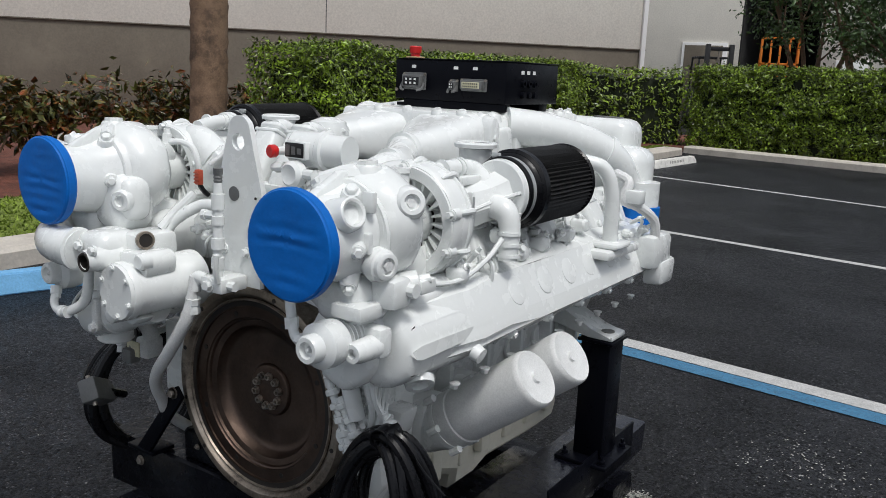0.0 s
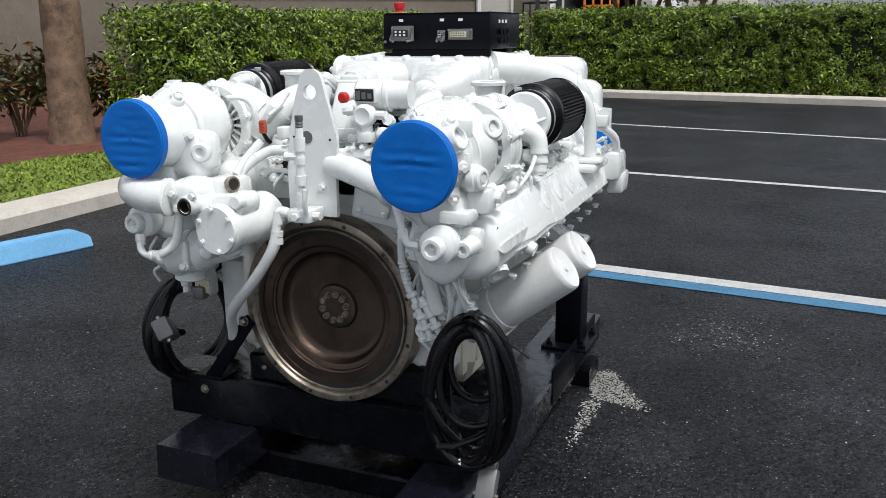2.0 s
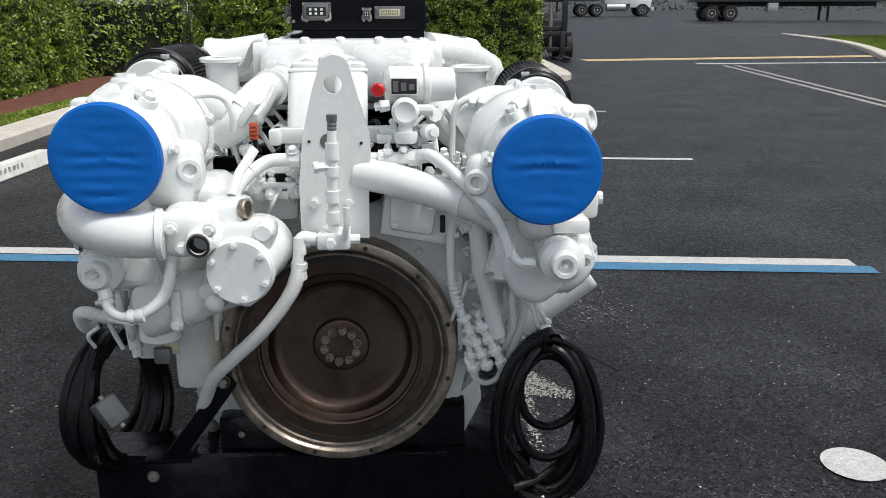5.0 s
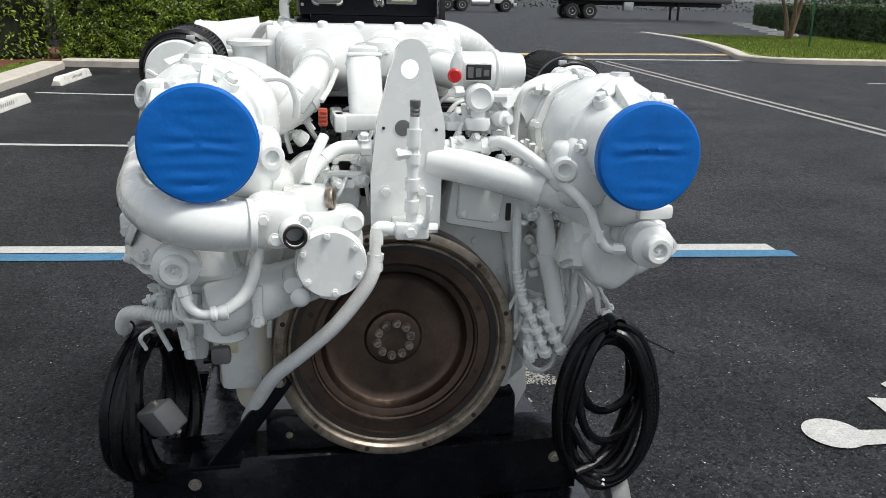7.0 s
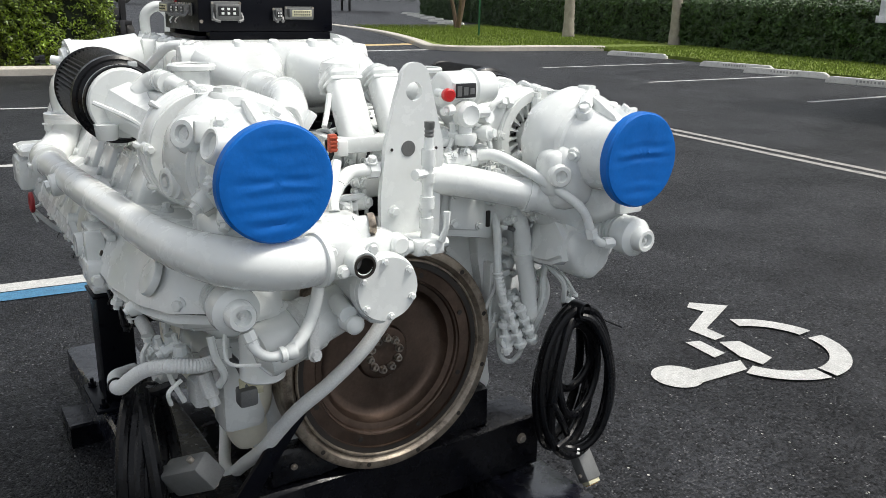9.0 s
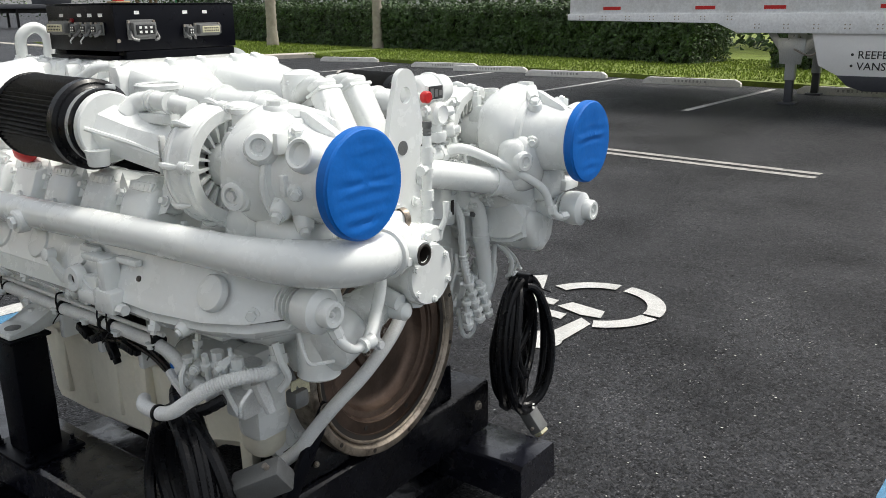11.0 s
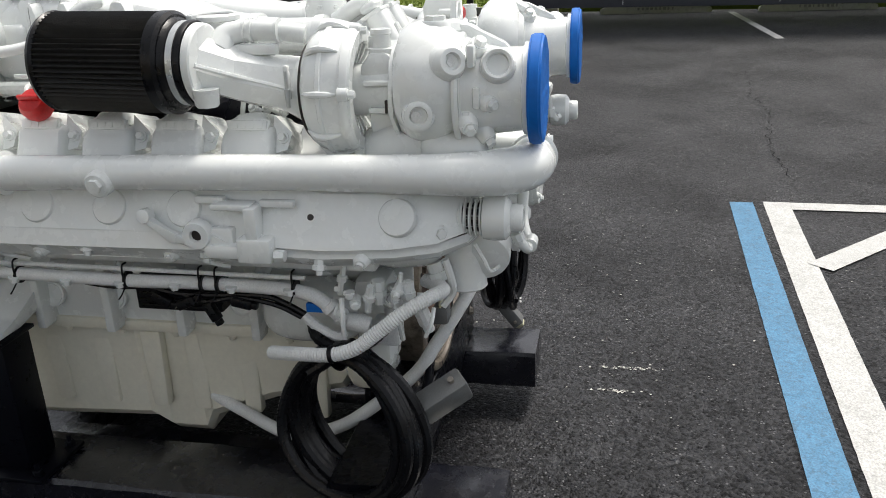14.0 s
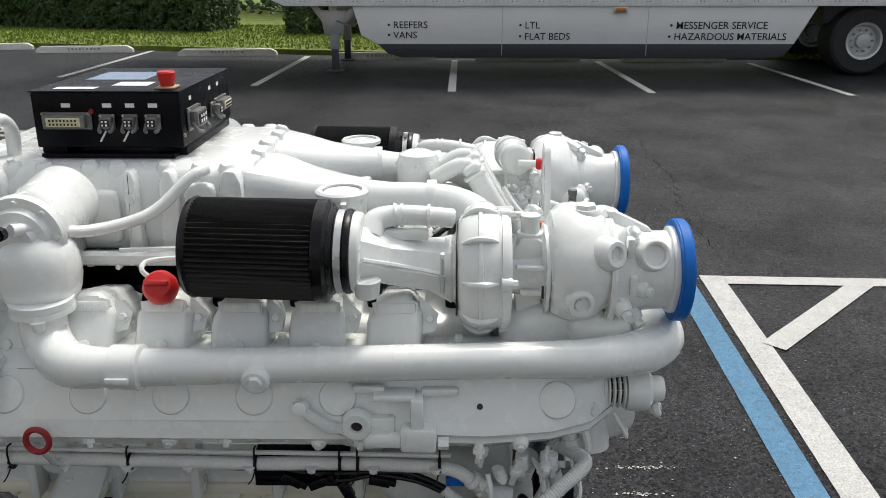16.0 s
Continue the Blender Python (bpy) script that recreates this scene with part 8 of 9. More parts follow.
P("dipstick_ring", lambda bm: tube(bm, [V((-0.617, 0.895, 0.858)) + V((0, math.cos(q) * 0.022, math.sin(q) * 0.024)) for q in [k * 2 * math.pi / 14 for k in range(15)]], 0.006, n=8, k=3), DARKRED, label="dark red dipstick ring")
P("dipstick_tube", lambda bm: tube(bm, [(-0.614, 0.890, 0.836), (-0.590, 0.893, 0.806), (-0.552, 0.90, 0.768), (-0.50, 0.90, 0.755)], 0.007, n=8), WHITE)
P("conduit_joint", lambda bm: (lathe(bm, (-0.514, 0.075, 0.714), (0.1, -0.6, -0.6), [(0, 0.018), (0.012, 0.020), (0.016, 0.016), (0.032, 0.016), (0.036, 0.020), (0.048, 0.018)], 16), lathe(bm, (-0.508, 0.035, 0.678), (0.1, -1, -0.3), [(0, 0.018), (0.022, 0.021), (0.045, 0.019)], 14)), CONDUIT)
gcn = P("grey_conduit", lambda bm: tube(bm, [(-0.530, 0.200, 0.605), (-0.554, 0.165, 0.618), (-0.588, 0.11, 0.637), (-0.600, 0.044, 0.646), (-0.600, -0.005, 0.663), (-0.592, -0.05, 0.696), (-0.572, -0.10, 0.732), (-0.535, -0.145, 0.750), (-0.49, -0.160, 0.745), (-0.45, -0.14, 0.738), (-0.42, -0.11, 0.735)], 0.0132, n=16, k=8, ridge=0.0016, step=0.0046), CONDUIT, label="pale grey corrugated conduit arching over a cable coil")
P("conduit_tie", lambda bm: lathe(bm, (-0.600, 0.047, 0.6455), (0, -1, 0.2), [(0, 0.0150), (0, 0.0178), (0.007, 0.0178), (0.007, 0.0150)], 18), RUBBER, gcn)
P("loom_junction", lambda bm: (box(bm, -0.47, -0.42, -0.06, 0.0, 0.60, 0.66, 0.01), lathe(bm, (-0.46, -0.10, 0.70), (0.2, -0.3, -1), [(0, 0.016), (0.05, 0.016), (0.052, 0.012), (0.07, 0.012)], 10), lathe(bm, (-0.43, -0.05, 0.72), (0.1, 0.2, -1), [(0, 0.022), (0.06, 0.022)], 12)), CONDUIT)
for y in (-0.09, -0.03):
    P("side_fitting", lambda bm: lathe(bm, (-0.50, y, 0.765), (0, 0, -1), [(0, 0.014), (0.02, 0.014), (0.02, 0.017), (0.032, 0.017), (0.034, 0.011), (0.05, 0.011)], 8), WHITE)
P("paper_tag", lambda bm: box(bm, -0.40, -0.35, -0.135, -0.13, 0.645, 0.685, 0.001, None), IVORY, label="small cream paper tag")
P("side_bracket", lambda bm: (box(bm, -0.40, -0.30, -0.02, 0.06, 0.50, 0.72, 0.02), oval(-0.36, 0.16, 0.63, 0.06, 0.12, 0.07, bm, 18, 0.65)), WHITE)

# ---- small fittings on the engine ----
for s in (-1, 1):
    # core plugs and bosses on the crankcase sides
    for k in range(6):
        y = 0.20 + 0.17 * k
        P("core_plug", lambda bm: lathe(bm, (s * 0.283, y, 0.60), (s, 0, 0.1), [(0, 0.034), (0.012, 0.034), (0.014, 0.030), (0.010, 0.026), (0.010, 0)], 22, closed=False), WHITE, crankcase)
        P("side_boss", lambda bm: (lathe(bm, (s * 0.36, y + 0.07, 0.735), (s * 0.8, 0, -0.6), [(0, 0.020), (0.03, 0.017)], 14), bolt(bm, (s * 0.384, y + 0.07, 0.717), (s * 0.8, 0, -0.6), 0.011, 0.012)), WHITE, crankcase)
    for k in range(9):
        P("flange_bolt", lambda bm: bolt(bm, (s * 0.535, 0.02 + 0.125 * k, 0.751), (0, 0, -1), 0.009, 0.012), WHITE, manL if s < 0 else manR)
        P("top_bolt", lambda bm: (lathe(bm, (s * 0.455, 0.10 + 0.118 * k, 0.985), (0, 0, 1), [(0, 0.015), (0.010, 0.013)], 12), bolt(bm, (s * 0.455, 0.10 + 0.118 * k, 0.995), (0, 0, 1), 0.009, 0.012)), WHITE, manL if s < 0 else manR)
# cast letters and pads on the left cover
for y0, y1, z in ((0.10, 0.17, 0.945), (0.24, 0.30, 0.95)):
    P("cast_pad", lambda bm: box(bm, -0.578, -0.560, y0, y1, z - 0.008, z + 0.006, 0.004), WHITE, manL)
P("cover_rib", lambda bm: box(bm, -0.598, -0.575, 0.22, 0.27, 0.84, 0.90, 0.006), WHITE, manL)
P("front_bolt", lambda bm: (lathe(bm, (-0.50, -0.155, 0.875), (-0.8, -0.5, 0), [(0, 0.018), (0.018, 0.016)], 14), bolt(bm, (-0.514, -0.164, 0.875), (-0.8, -0.5, 0), 0.011, 0.012)), WHITE, manL)
# wire and sensors under the right filter
P("sensor_wire", lambda bm: tube(bm, [(0.50, -0.10, 1.0), (0.525, -0.05, 0.985), (0.54, 0.02, 0.985), (0.55, 0.10, 1.015), (0.55, 0.16, 1.05), (0.535, 0.20, 1.06)], 0.006, n=8), WHITE)
for k, (x, y, z) in enumerate(((0.535, 0.03, 0.995), (0.54, 0.20, 1.055), (0.53, 0.30, 1.0), (0.525, 0.42, 1.005), (0.53, 0.55, 1.01), (0.52, 0.66, 1.02))):
    P("injector_clamp", lambda bm: (oval(x - 0.012, y, z - 0.004, 0.024, 0.022, 0.018, bm, 12, 0.5), bolt(bm, (x - 0.005, y, z + 0.012), (0.3, 0, 1), 0.008, 0.010), tube(bm, [(x - 0.01, y + 0.015, z), (x - 0.03, y + 0.035, z + 0.02), (x - 0.07, y + 0.04, z + 0.03)], 0.007, n=8), lumpy(bm, 0.004, 50, y)), WHITE)
P("bracket_plate", lambda bm: (prism(bm, [(0.04, 1.06), (0.13, 1.07), (0.14, 0.985), (0.06, 0.97)], "x", 0.470, 0.486, 0.004), bolt(bm, (0.487, 0.07, 1.03), (1, 0, 0), 0.010, 0.012), bolt(bm, (0.487, 0.11, 1.01), (1, 0, 0), 0.008, 0.010)), WHITE)
P("actuator", lambda bm: (lathe(bm, (0.505, -0.17, 0.995), (0.5, 0.5, 0.2), [(0, 0.026), (0.02, 0.028), (0.05, 0.024), (0.055, 0.012), (0.075, 0.010)], 16), box(bm, 0.50, 0.56, -0.15, -0.10, 0.985, 1.015, 0.006)), WHITE)
# return lines behind the left heads
P("return_line", lambda bm: tube(bm, [(-0.33, 0.42, 1.115), (-0.36, 0.60, 1.135), (-0.39, 0.72, 1.14), (-0.42, 0.735, 1.13), (-0.415, 0.71, 1.105), (-0.40, 0.70, 1.10)], 0.0055, n=8), WHITE)
P("return_line", lambda bm: tube(bm, [(-0.34, 0.56, 1.13), (-0.35, 0.66, 1.15), (-0.36, 0.80, 1.15)], 0.0055, n=8), WHITE)
# thin lines between turbochargers and valley
P("link_rod", lambda bm: tube(bm, [(-0.125, 0.0, 1.225), (-0.143, -0.025, 1.19), (-0.162, -0.05, 1.165)], 0.006, n=8), CONDUIT)
P("oil_pipe", lambda bm: tube(bm, [(-0.285, -0.07, 1.212), (-0.25, -0.06, 1.213), (-0.225, -0.05, 1.20), (-0.212, -0.045, 1.165), (-0.214, -0.04, 1.13)], 0.008, n=10), WHITE)
P("oil_pipe", lambda bm: tube(bm, [(0.33, -0.02, 1.185), (0.30, -0.03, 1.195), (0.275, -0.03, 1.17), (0.268, -0.02, 1.10), (0.27, -0.02, 1.04)], 0.008, n=10), WHITE)
for x in (0.305, 0.325):
    P("pipe_nut", lambda bm: lathe(bm, (x, -0.028, 1.19), (1, 0, -0.2), [(0, 0.014), (0.014, 0.014)], 6), WHITE)
# black wiring down in the valley
for k in range(7):
    x = -0.13 + 0.035 * k
    P("valley_wire", lambda bm: tube(bm, [(x, 0.02, 1.065), (x + 0.02, 0.06, 1.10), (x + 0.015, 0.11, 1.13), (x - 0.02, 0.16, 1.11)], 0.006, n=6), WHITE if k % 3 else RUBBER)
P("control_unit", lambda bm: box(bm, -0.14, -0.02, 0.045, 0.16, 1.00, 1.075, 0.005), RUBBER, label="black electronic unit in the valley")
P("control_unit", lambda bm: box(bm, 0.10, 0.20, 0.0, 0.10, 1.03, 1.10, 0.005), RUBBER)
P("pressure_sensor", lambda bm: (lathe(bm, (0.205, -0.075, 1.13), (0.4, -0.8, 0.1), [(0, 0.014), (0.016, 0.014), (0.016, 0.018), (0.036, 0.018), (0.038, 0.010), (0.05, 0.010)], 12)), WHITE)
P("pressure_sensor", lambda bm: (lathe(bm, (0.225, -0.06, 1.16), (0.1, -1, 0.3), [(0, 0.012), (0.02, 0.012), (0.02, 0.016), (0.035, 0.016)], 8)), WHITE)
for k, (x, y, z) in enumerate(((0.13, -0.088, 1.085), (0.16, -0.085, 1.09), (0.235, -0.075, 1.06), (0.255, -0.085, 1.035), (0.215, -0.09, 1.045), (0.30, -0.105, 0.955), (0.325, -0.12, 0.94), (0.345, -0.12, 0.925), (0.29, -0.09, 0.915))):
    P("small_fitting", lambda bm: lathe(bm, (x, y, z), (0.2 * (k % 3 - 1), -1, 0.3), [(0, 0.012), (0.012, 0.012), (0.012, 0.009), (0.024, 0.009), (0.024, 0.006), (0.03, 0.006)], 6), WHITE)
# ribs and webs on the front castings
for k, (x, z0, z1) in enumerate(((0.285, 0.62, 0.80), (-0.285, 0.64, 0.80))):
    P("web", lambda bm: box(bm, x - 0.006, x + 0.006, -0.05, 0.03, z0, z1, 0.004), WHITE, housing)
for x, z in ((-0.215, 0.935), (-0.12, 0.94), (0.12, 0.94), (0.185, 0.928), (0.245, 0.885), (0.275, 0.80), (-0.268, 0.83)):
    P("housing_bolt", lambda bm: bolt(bm, (x, 0.012, z), (0, -1, 0), 0.010, 0.010), WHITE, housing)
# thin drooping harness ends beside the right coil
for k in range(4):
    P("thin_wire", lambda bm: tube(bm, [(0.43 + 0.01 * k, -0.12, 0.79 - 0.02 * k), (0.455 + 0.008 * k, -0.15, 0.745 - 0.012 * k), (0.47 + 0.004 * k, -0.14, 0.715), (0.478, -0.125, 0.695 + 0.004 * k)], 0.0035, n=6), WHITE)
P("wire_end", lambda bm: (box(bm, 0.462, 0.488, -0.14, -0.115, 0.672, 0.70, 0.006)), WHITE)
# actuator pipes at the left front under the valve
P("drain_tube", lambda bm: tube(bm, [(-0.46, -0.16, 0.80), (-0.455, -0.17, 0.76), (-0.44, -0.17, 0.72), (-0.445, -0.15, 0.69)], 0.008, n=8), WHITE)
P("sender", lambda bm: (lathe(bm, (-0.43, -0.13, 0.78), (-0.1, -0.3, -1), [(0, 0.016), (0.02, 0.016), (0.02, 0.020), (0.04, 0.020), (0.042, 0.012), (0.06, 0.012)], 10)), WHITE)
P("dirty_plug", lambda bm: (box(bm, -0.405, -0.365, -0.15, -0.115, 0.625, 0.665, 0.008), tube(bm, [(-0.385, -0.13, 0.66), (-0.39, -0.12, 0.70), (-0.41, -0.11, 0.73)], 0.008, n=8)), GREYPLUG, label="grubby loose connector")
# black strip added for the shaded gap between castings, a thin dark line
P("cooler_gap_strip", lambda bm: box(bm, -0.268, 0.268, 0.535, 1.17, 1.082, 1.0875, 0.001), RUBBER, ic)


# crowded small hardware where pipes, sensors and harness ends meet
def clutter(lo, hi, count, seed, face):
    rng = random.Random(seed)
    for k in range(count):
        c = V([rng.uniform(a, b) for a, b in zip(lo, hi)])
        f = (V(face) + V((rng.uniform(-0.6, 0.6), rng.uniform(-0.4, 0.4), rng.uniform(-0.6, 0.6)))).normalized()
        kind = k % 5
        r = rng.uniform(0.006, 0.011)
        if kind == 0:
            P("sensor_plug", lambda bm: lathe(bm, c, f, [(-0.02, r * 0.8), (0, r), (0.012, r), (0.012, r * 1.4), (0.020, r * 1.4), (0.022, r * 0.8), (0.032, r * 0.7)], 8), WHITE)
        elif kind == 1:
            P("union_nut", lambda bm: lathe(bm, c, V((rng.uniform(-0.3, 0.3), -0.2, 1)), [(-0.03, r * 0.75), (0, r * 0.75), (0, r * 1.3), (0.012, r * 1.3), (0.014, r * 0.8), (0.035, r * 0.75)], 6), WHITE)
        elif kind == 2:
            e = c + V((rng.uniform(-0.04, 0.04), rng.uniform(-0.01, 0.015), -rng.uniform(0.05, 0.11)))
            P("harness_wire", lambda bm: tube(bm, [c, c.lerp(e, 0.4) + V(face) * rng.uniform(0.008, 0.025), e], rng.uniform(0.0035, 0.006), n=7), WHITE)
        elif kind == 3:
            P("clip", lambda bm: box(bm, -r * 1.4, r * 1.4, -0.008, 0.008, -r * 0.9, r * 0.9, 0.002, Matrix.Translation(c) @ Matrix.Rotation(rng.uniform(-0.8, 0.8), 4, "Y") @ Matrix.Rotation(rng.uniform(-0.4, 0.4), 4, "Z")), WHITE)
        else:
            P("hardware_bolt", lambda bm: (lathe(bm, c - f * 0.02, f, [(0, r * 1.7), (0.018, r * 1.5)], 10), bolt(bm, c, f, r, 0.009)), WHITE)


clutter((0.29, -0.075, 0.62), (0.41, -0.045, 0.93), 36, 1, (0, -1, 0))
clutter((0.235, -0.105, 0.98), (0.36, -0.06, 1.10), 16, 2, (0.1, -1, 0.3))
clutter((-0.19, -0.075, 0.98), (-0.07, -0.05, 1.05), 10, 4, (0, -1, 0.2))
clutter((0.10, -0.085, 1.085), (0.23, -0.05, 1.135), 14, 5, (0, -1, 0.3))
clutter((0.49, 0.02, 0.985), (0.53, 0.62, 1.03), 22, 6, (0.9, -0.2, 0.5))
clutter((0.40, -0.20, 0.86), (0.50, -0.10, 0.98), 8, 7, (0.5, -0.8, 0))
clutter((-0.53, -0.15, 0.70), (-0.47, 0.06, 0.765), 14, 8, (-1, -0.3, 0))
clutter((-0.28, 0.02, 1.05), (-0.20, 0.40, 1.13), 14, 9, (-0.7, 0, 0.8))
clutter((0.55, 0.86, 0.90), (0.60, 1.06, 1.02), 10, 10, (1, -0.2, 0.2))
clutter((-0.60, 0.95, 0.82), (-0.57, 1.12, 0.95), 8, 11, (-1, -0.2, 0.2))

# ---- stand ----
STAND = root("engine_stand", 0.0, 0.5, 0.0, "black painted timber and steel stand carrying the engine", "stand")


def Q(name, build, mat, parent=None, label="", smooth=0.6):
    bm = bmesh.new()
    build(bm)
    return part(name, bm, mat, parent or STAND, label, smooth)


def timber(bm, x0, x1, y0, y1, z0, z1, seed):
    """A painted beam with slightly worn, uneven edges."""
    n = max(3, int(max(x1 - x0, y1 - y0) / 0.09))
    along_y = (y1 - y0) > (x1 - x0)
    secs = []
    rng = random.Random(seed)
    for i in range(n + 1):
        u = i / n
        j = [rng.uniform(-0.004, 0.004) for _ in range(8)]
        c = 0.008
        if along_y:
            y = y0 + (y1 - y0) * u
            secs.append([V((x0 + j[0], y, z0)), V((x1 + j[1], y, z0)), V((x1 + j[2], y, z1 - c)), V((x1 - c + j[3], y, z1 + j[4])), V((x0 + c + j[5], y, z1 + j[6])), V((x0 + j[7], y, z1 - c))])
        else:
            x = x0 + (x1 - x0) * u
            secs.append([V((x, y0 + j[0], z0)), V((x, y1 + j[1], z0)), V((x, y1 + j[2], z1 - c)), V((x, y1 - c + j[3], z1 + j[4])), V((x, y0 + c + j[5], z1 + j[6])), V((x, y0 + j[7], z1 - c))])
    loft(bm, secs)


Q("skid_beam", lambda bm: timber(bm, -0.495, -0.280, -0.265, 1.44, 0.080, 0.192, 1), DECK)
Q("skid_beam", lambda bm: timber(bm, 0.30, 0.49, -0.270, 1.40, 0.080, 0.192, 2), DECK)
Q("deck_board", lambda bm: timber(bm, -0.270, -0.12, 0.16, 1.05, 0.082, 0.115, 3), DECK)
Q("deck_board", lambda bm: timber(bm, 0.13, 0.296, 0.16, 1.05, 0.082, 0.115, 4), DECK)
Q("cross_timber", lambda bm: timber(bm, -0.57, 0.53, 1.04, 1.20, 0.0, 0.078, 5), TIMBER)
Q("cross_timber", lambda bm: timber(bm, -0.47, 0.47, 0.0, 0.14, 0.0, 0.078, 7), TIMBER)
Q("front_beam", lambda bm: timber(bm, -0.60, 0.46, -0.055, 0.085, 0.194, 0.345, 8), TIMBER)
Q("wheel_chock", lambda bm: timber(bm, 0.13, 0.298, -0.03, 0.08, 0.347, 0.455, 12), TIMBER)
Q("wheel_chock", lambda bm: timber(bm, -0.30, -0.13, -0.03, 0.08, 0.347, 0.43, 13), TIMBER)
for x, z in ((-0.465, 0.291), (0.40, 0.285)):
    Q("beam_bolt", lambda bm: bolt(bm, (x, -0.056, z), (0, -1, 0), 0.011, 0.010), STEEL, label="bare bolt head")
Q("beam_bolt", lambda bm: bolt(bm, (-0.248, -0.034, 0.388), (0, -1, 0), 0.006, 0.006), STEEL)
Q("strut", lambda bm: (prism(bm, [(-0.262, 0.575), (-0.238, 0.545), (-0.385, 0.345), (-0.44, 0.345)], "y", -0.092, -0.078, 0.003), box(bm, -0.47, -0.36, -0.095, -0.02, 0.346, 0.358, 0.003)), BLACKMETAL, label="flat black steel strut to the engine")
Q("strut_bolt", lambda bm: (lathe(bm, (-0.268, -0.092, 0.556), (0, -1, 0), [(0, 0.016), (0.004, 0.016)], 18), bolt(bm, (-0.268, -0.094, 0.556), (0, -1, 0), 0.011, 0.012)), STEEL)
for s, x, zt in ((-1, -0.425, 0.545), (1, 0.455, 0.590)):
    y = 0.955 if s < 0 else 1.02
    zb = 0.193
    post = Q("post", lambda bm: box(bm, x - 0.05, x + 0.05, y - 0.055, y + 0.055, zb + 0.012, zt, 0.004), BLACKMETAL, label="square black steel post")
    Q("base_plate", lambda bm: box(bm, x - 0.09, x + 0.09, y - 0.11, y + 0.11, zb, zb + 0.012, 0.003), BLACKMETAL, post)
    for dx in (-0.065, 0.065):
        for dy in (-0.085, 0.085):
            Q("plate_bolt", lambda bm: (bolt(bm, (x + dx, y + dy, zb + 0.012), (0, 0, 1), 0.012, 0.014), lathe(bm, (x + dx, y + dy, zb + 0.02), (0, 0, 1), [(0, 0.006), (0.02, 0.006)], 8)), BLACKMETAL, post)
    Q("top_plate", lambda bm: box(bm, x - 0.06, x + 0.06, y - 0.065, y + 0.065, zt, zt + 0.010, 0.003), BLACKMETAL, post)
    # white engine mount arm resting on the post
    P("mount_arm", lambda bm: (prism(bm, [(x - s * 0.25, zt + 0.16), (x - s * 0.25, zt + 0.06), (x - s * 0.03, zt + 0.011), (x + s * 0.055, zt + 0.011), (x + s * 0.055, zt + 0.030), (x - s * 0.02, zt + 0.034)], "y", y - 0.055, y + 0.055, 0.008)), WHITE, label="white engine mount bracket")
    P("mount_hole", lambda bm: (lathe(bm, (x + s * 0.02, y - 0.01, zt + 0.032), (0, 0, 1), [(0, 0.022), (0.002, 0.022), (0.002, 0.0)], 18)), GREYPLUG)
    P("mount_bolt", lambda bm: bolt(bm, (x - s * 0.06, y + 0.03, zt + 0.045), (0, 0, 1), 0.012, 0.014), WHITE)
Q("side_angle", lambda bm: (box(bm, 0.487, 0.495, 0.62, 1.27, 0.10, 0.232, 0.002), box(bm, 0.40, 0.487, 1.10, 1.27, 0.187, 0.193, 0.002)), BLACKMETAL, label="black steel angle along the skid")

# ---- cable coils ----
def coil(name, c, rx, rz, face, loops, label, seed, thick=0.012):
    """A hanging coil of black corrugated cable. Each loop: share of the width and height, turn from the coil's plane, offset across it, thickness, drop below the top."""
    ob = root(name, *c, label, "cable coil", "cable coils")
    rng = random.Random(seed)
    top = V((c[0], c[1], c[2] + rz))
    for kx, kz, turn, off, th, *drop in loops:
        a = face + turn
        along, across = V((math.cos(a), math.sin(a), 0)), V((-math.sin(face), math.cos(face), 0))
        lean, ph = rng.uniform(-0.10, 0.10), rng.uniform(0, 6)
        pts = []
        for i in range(21):
            q = 2 * math.pi * i / 20
            w = 0.90 - 0.10 * math.cos(q) + 0.03 * math.sin(2 * q + ph)
            fall = 1 - math.cos(q)
            p = top + along * (math.sin(q) * rx * kx * w + lean * rx * fall * 0.5) + V((0, 0, -rz * kz * fall - sum(drop)))
            p += across * (off * (0.35 + 0.65 * fall / 2) + 0.006 * math.sin(2 * q + ph))
            pts.append(p)
        pts[-1] = pts[0]
        bm = bmesh.new()
        tube(bm, pts, thick * th, n=10, k=6, caps=False, ridge=0.0010, step=0.0075)
        part("cable_turn", bm, RUBBER, ob)
    bm = bmesh.new()
    lathe(bm, top - V((math.sin(-face) * 0.03, math.cos(face) * 0.03, 0.006)), (-math.sin(face), math.cos(face), 0), [(0, 0.020), (0, 0.0225), (0.06, 0.0225), (0.06, 0.020)], 16, closed=False)
    part("cable_tie", bm, RUBBER, ob)
    return ob


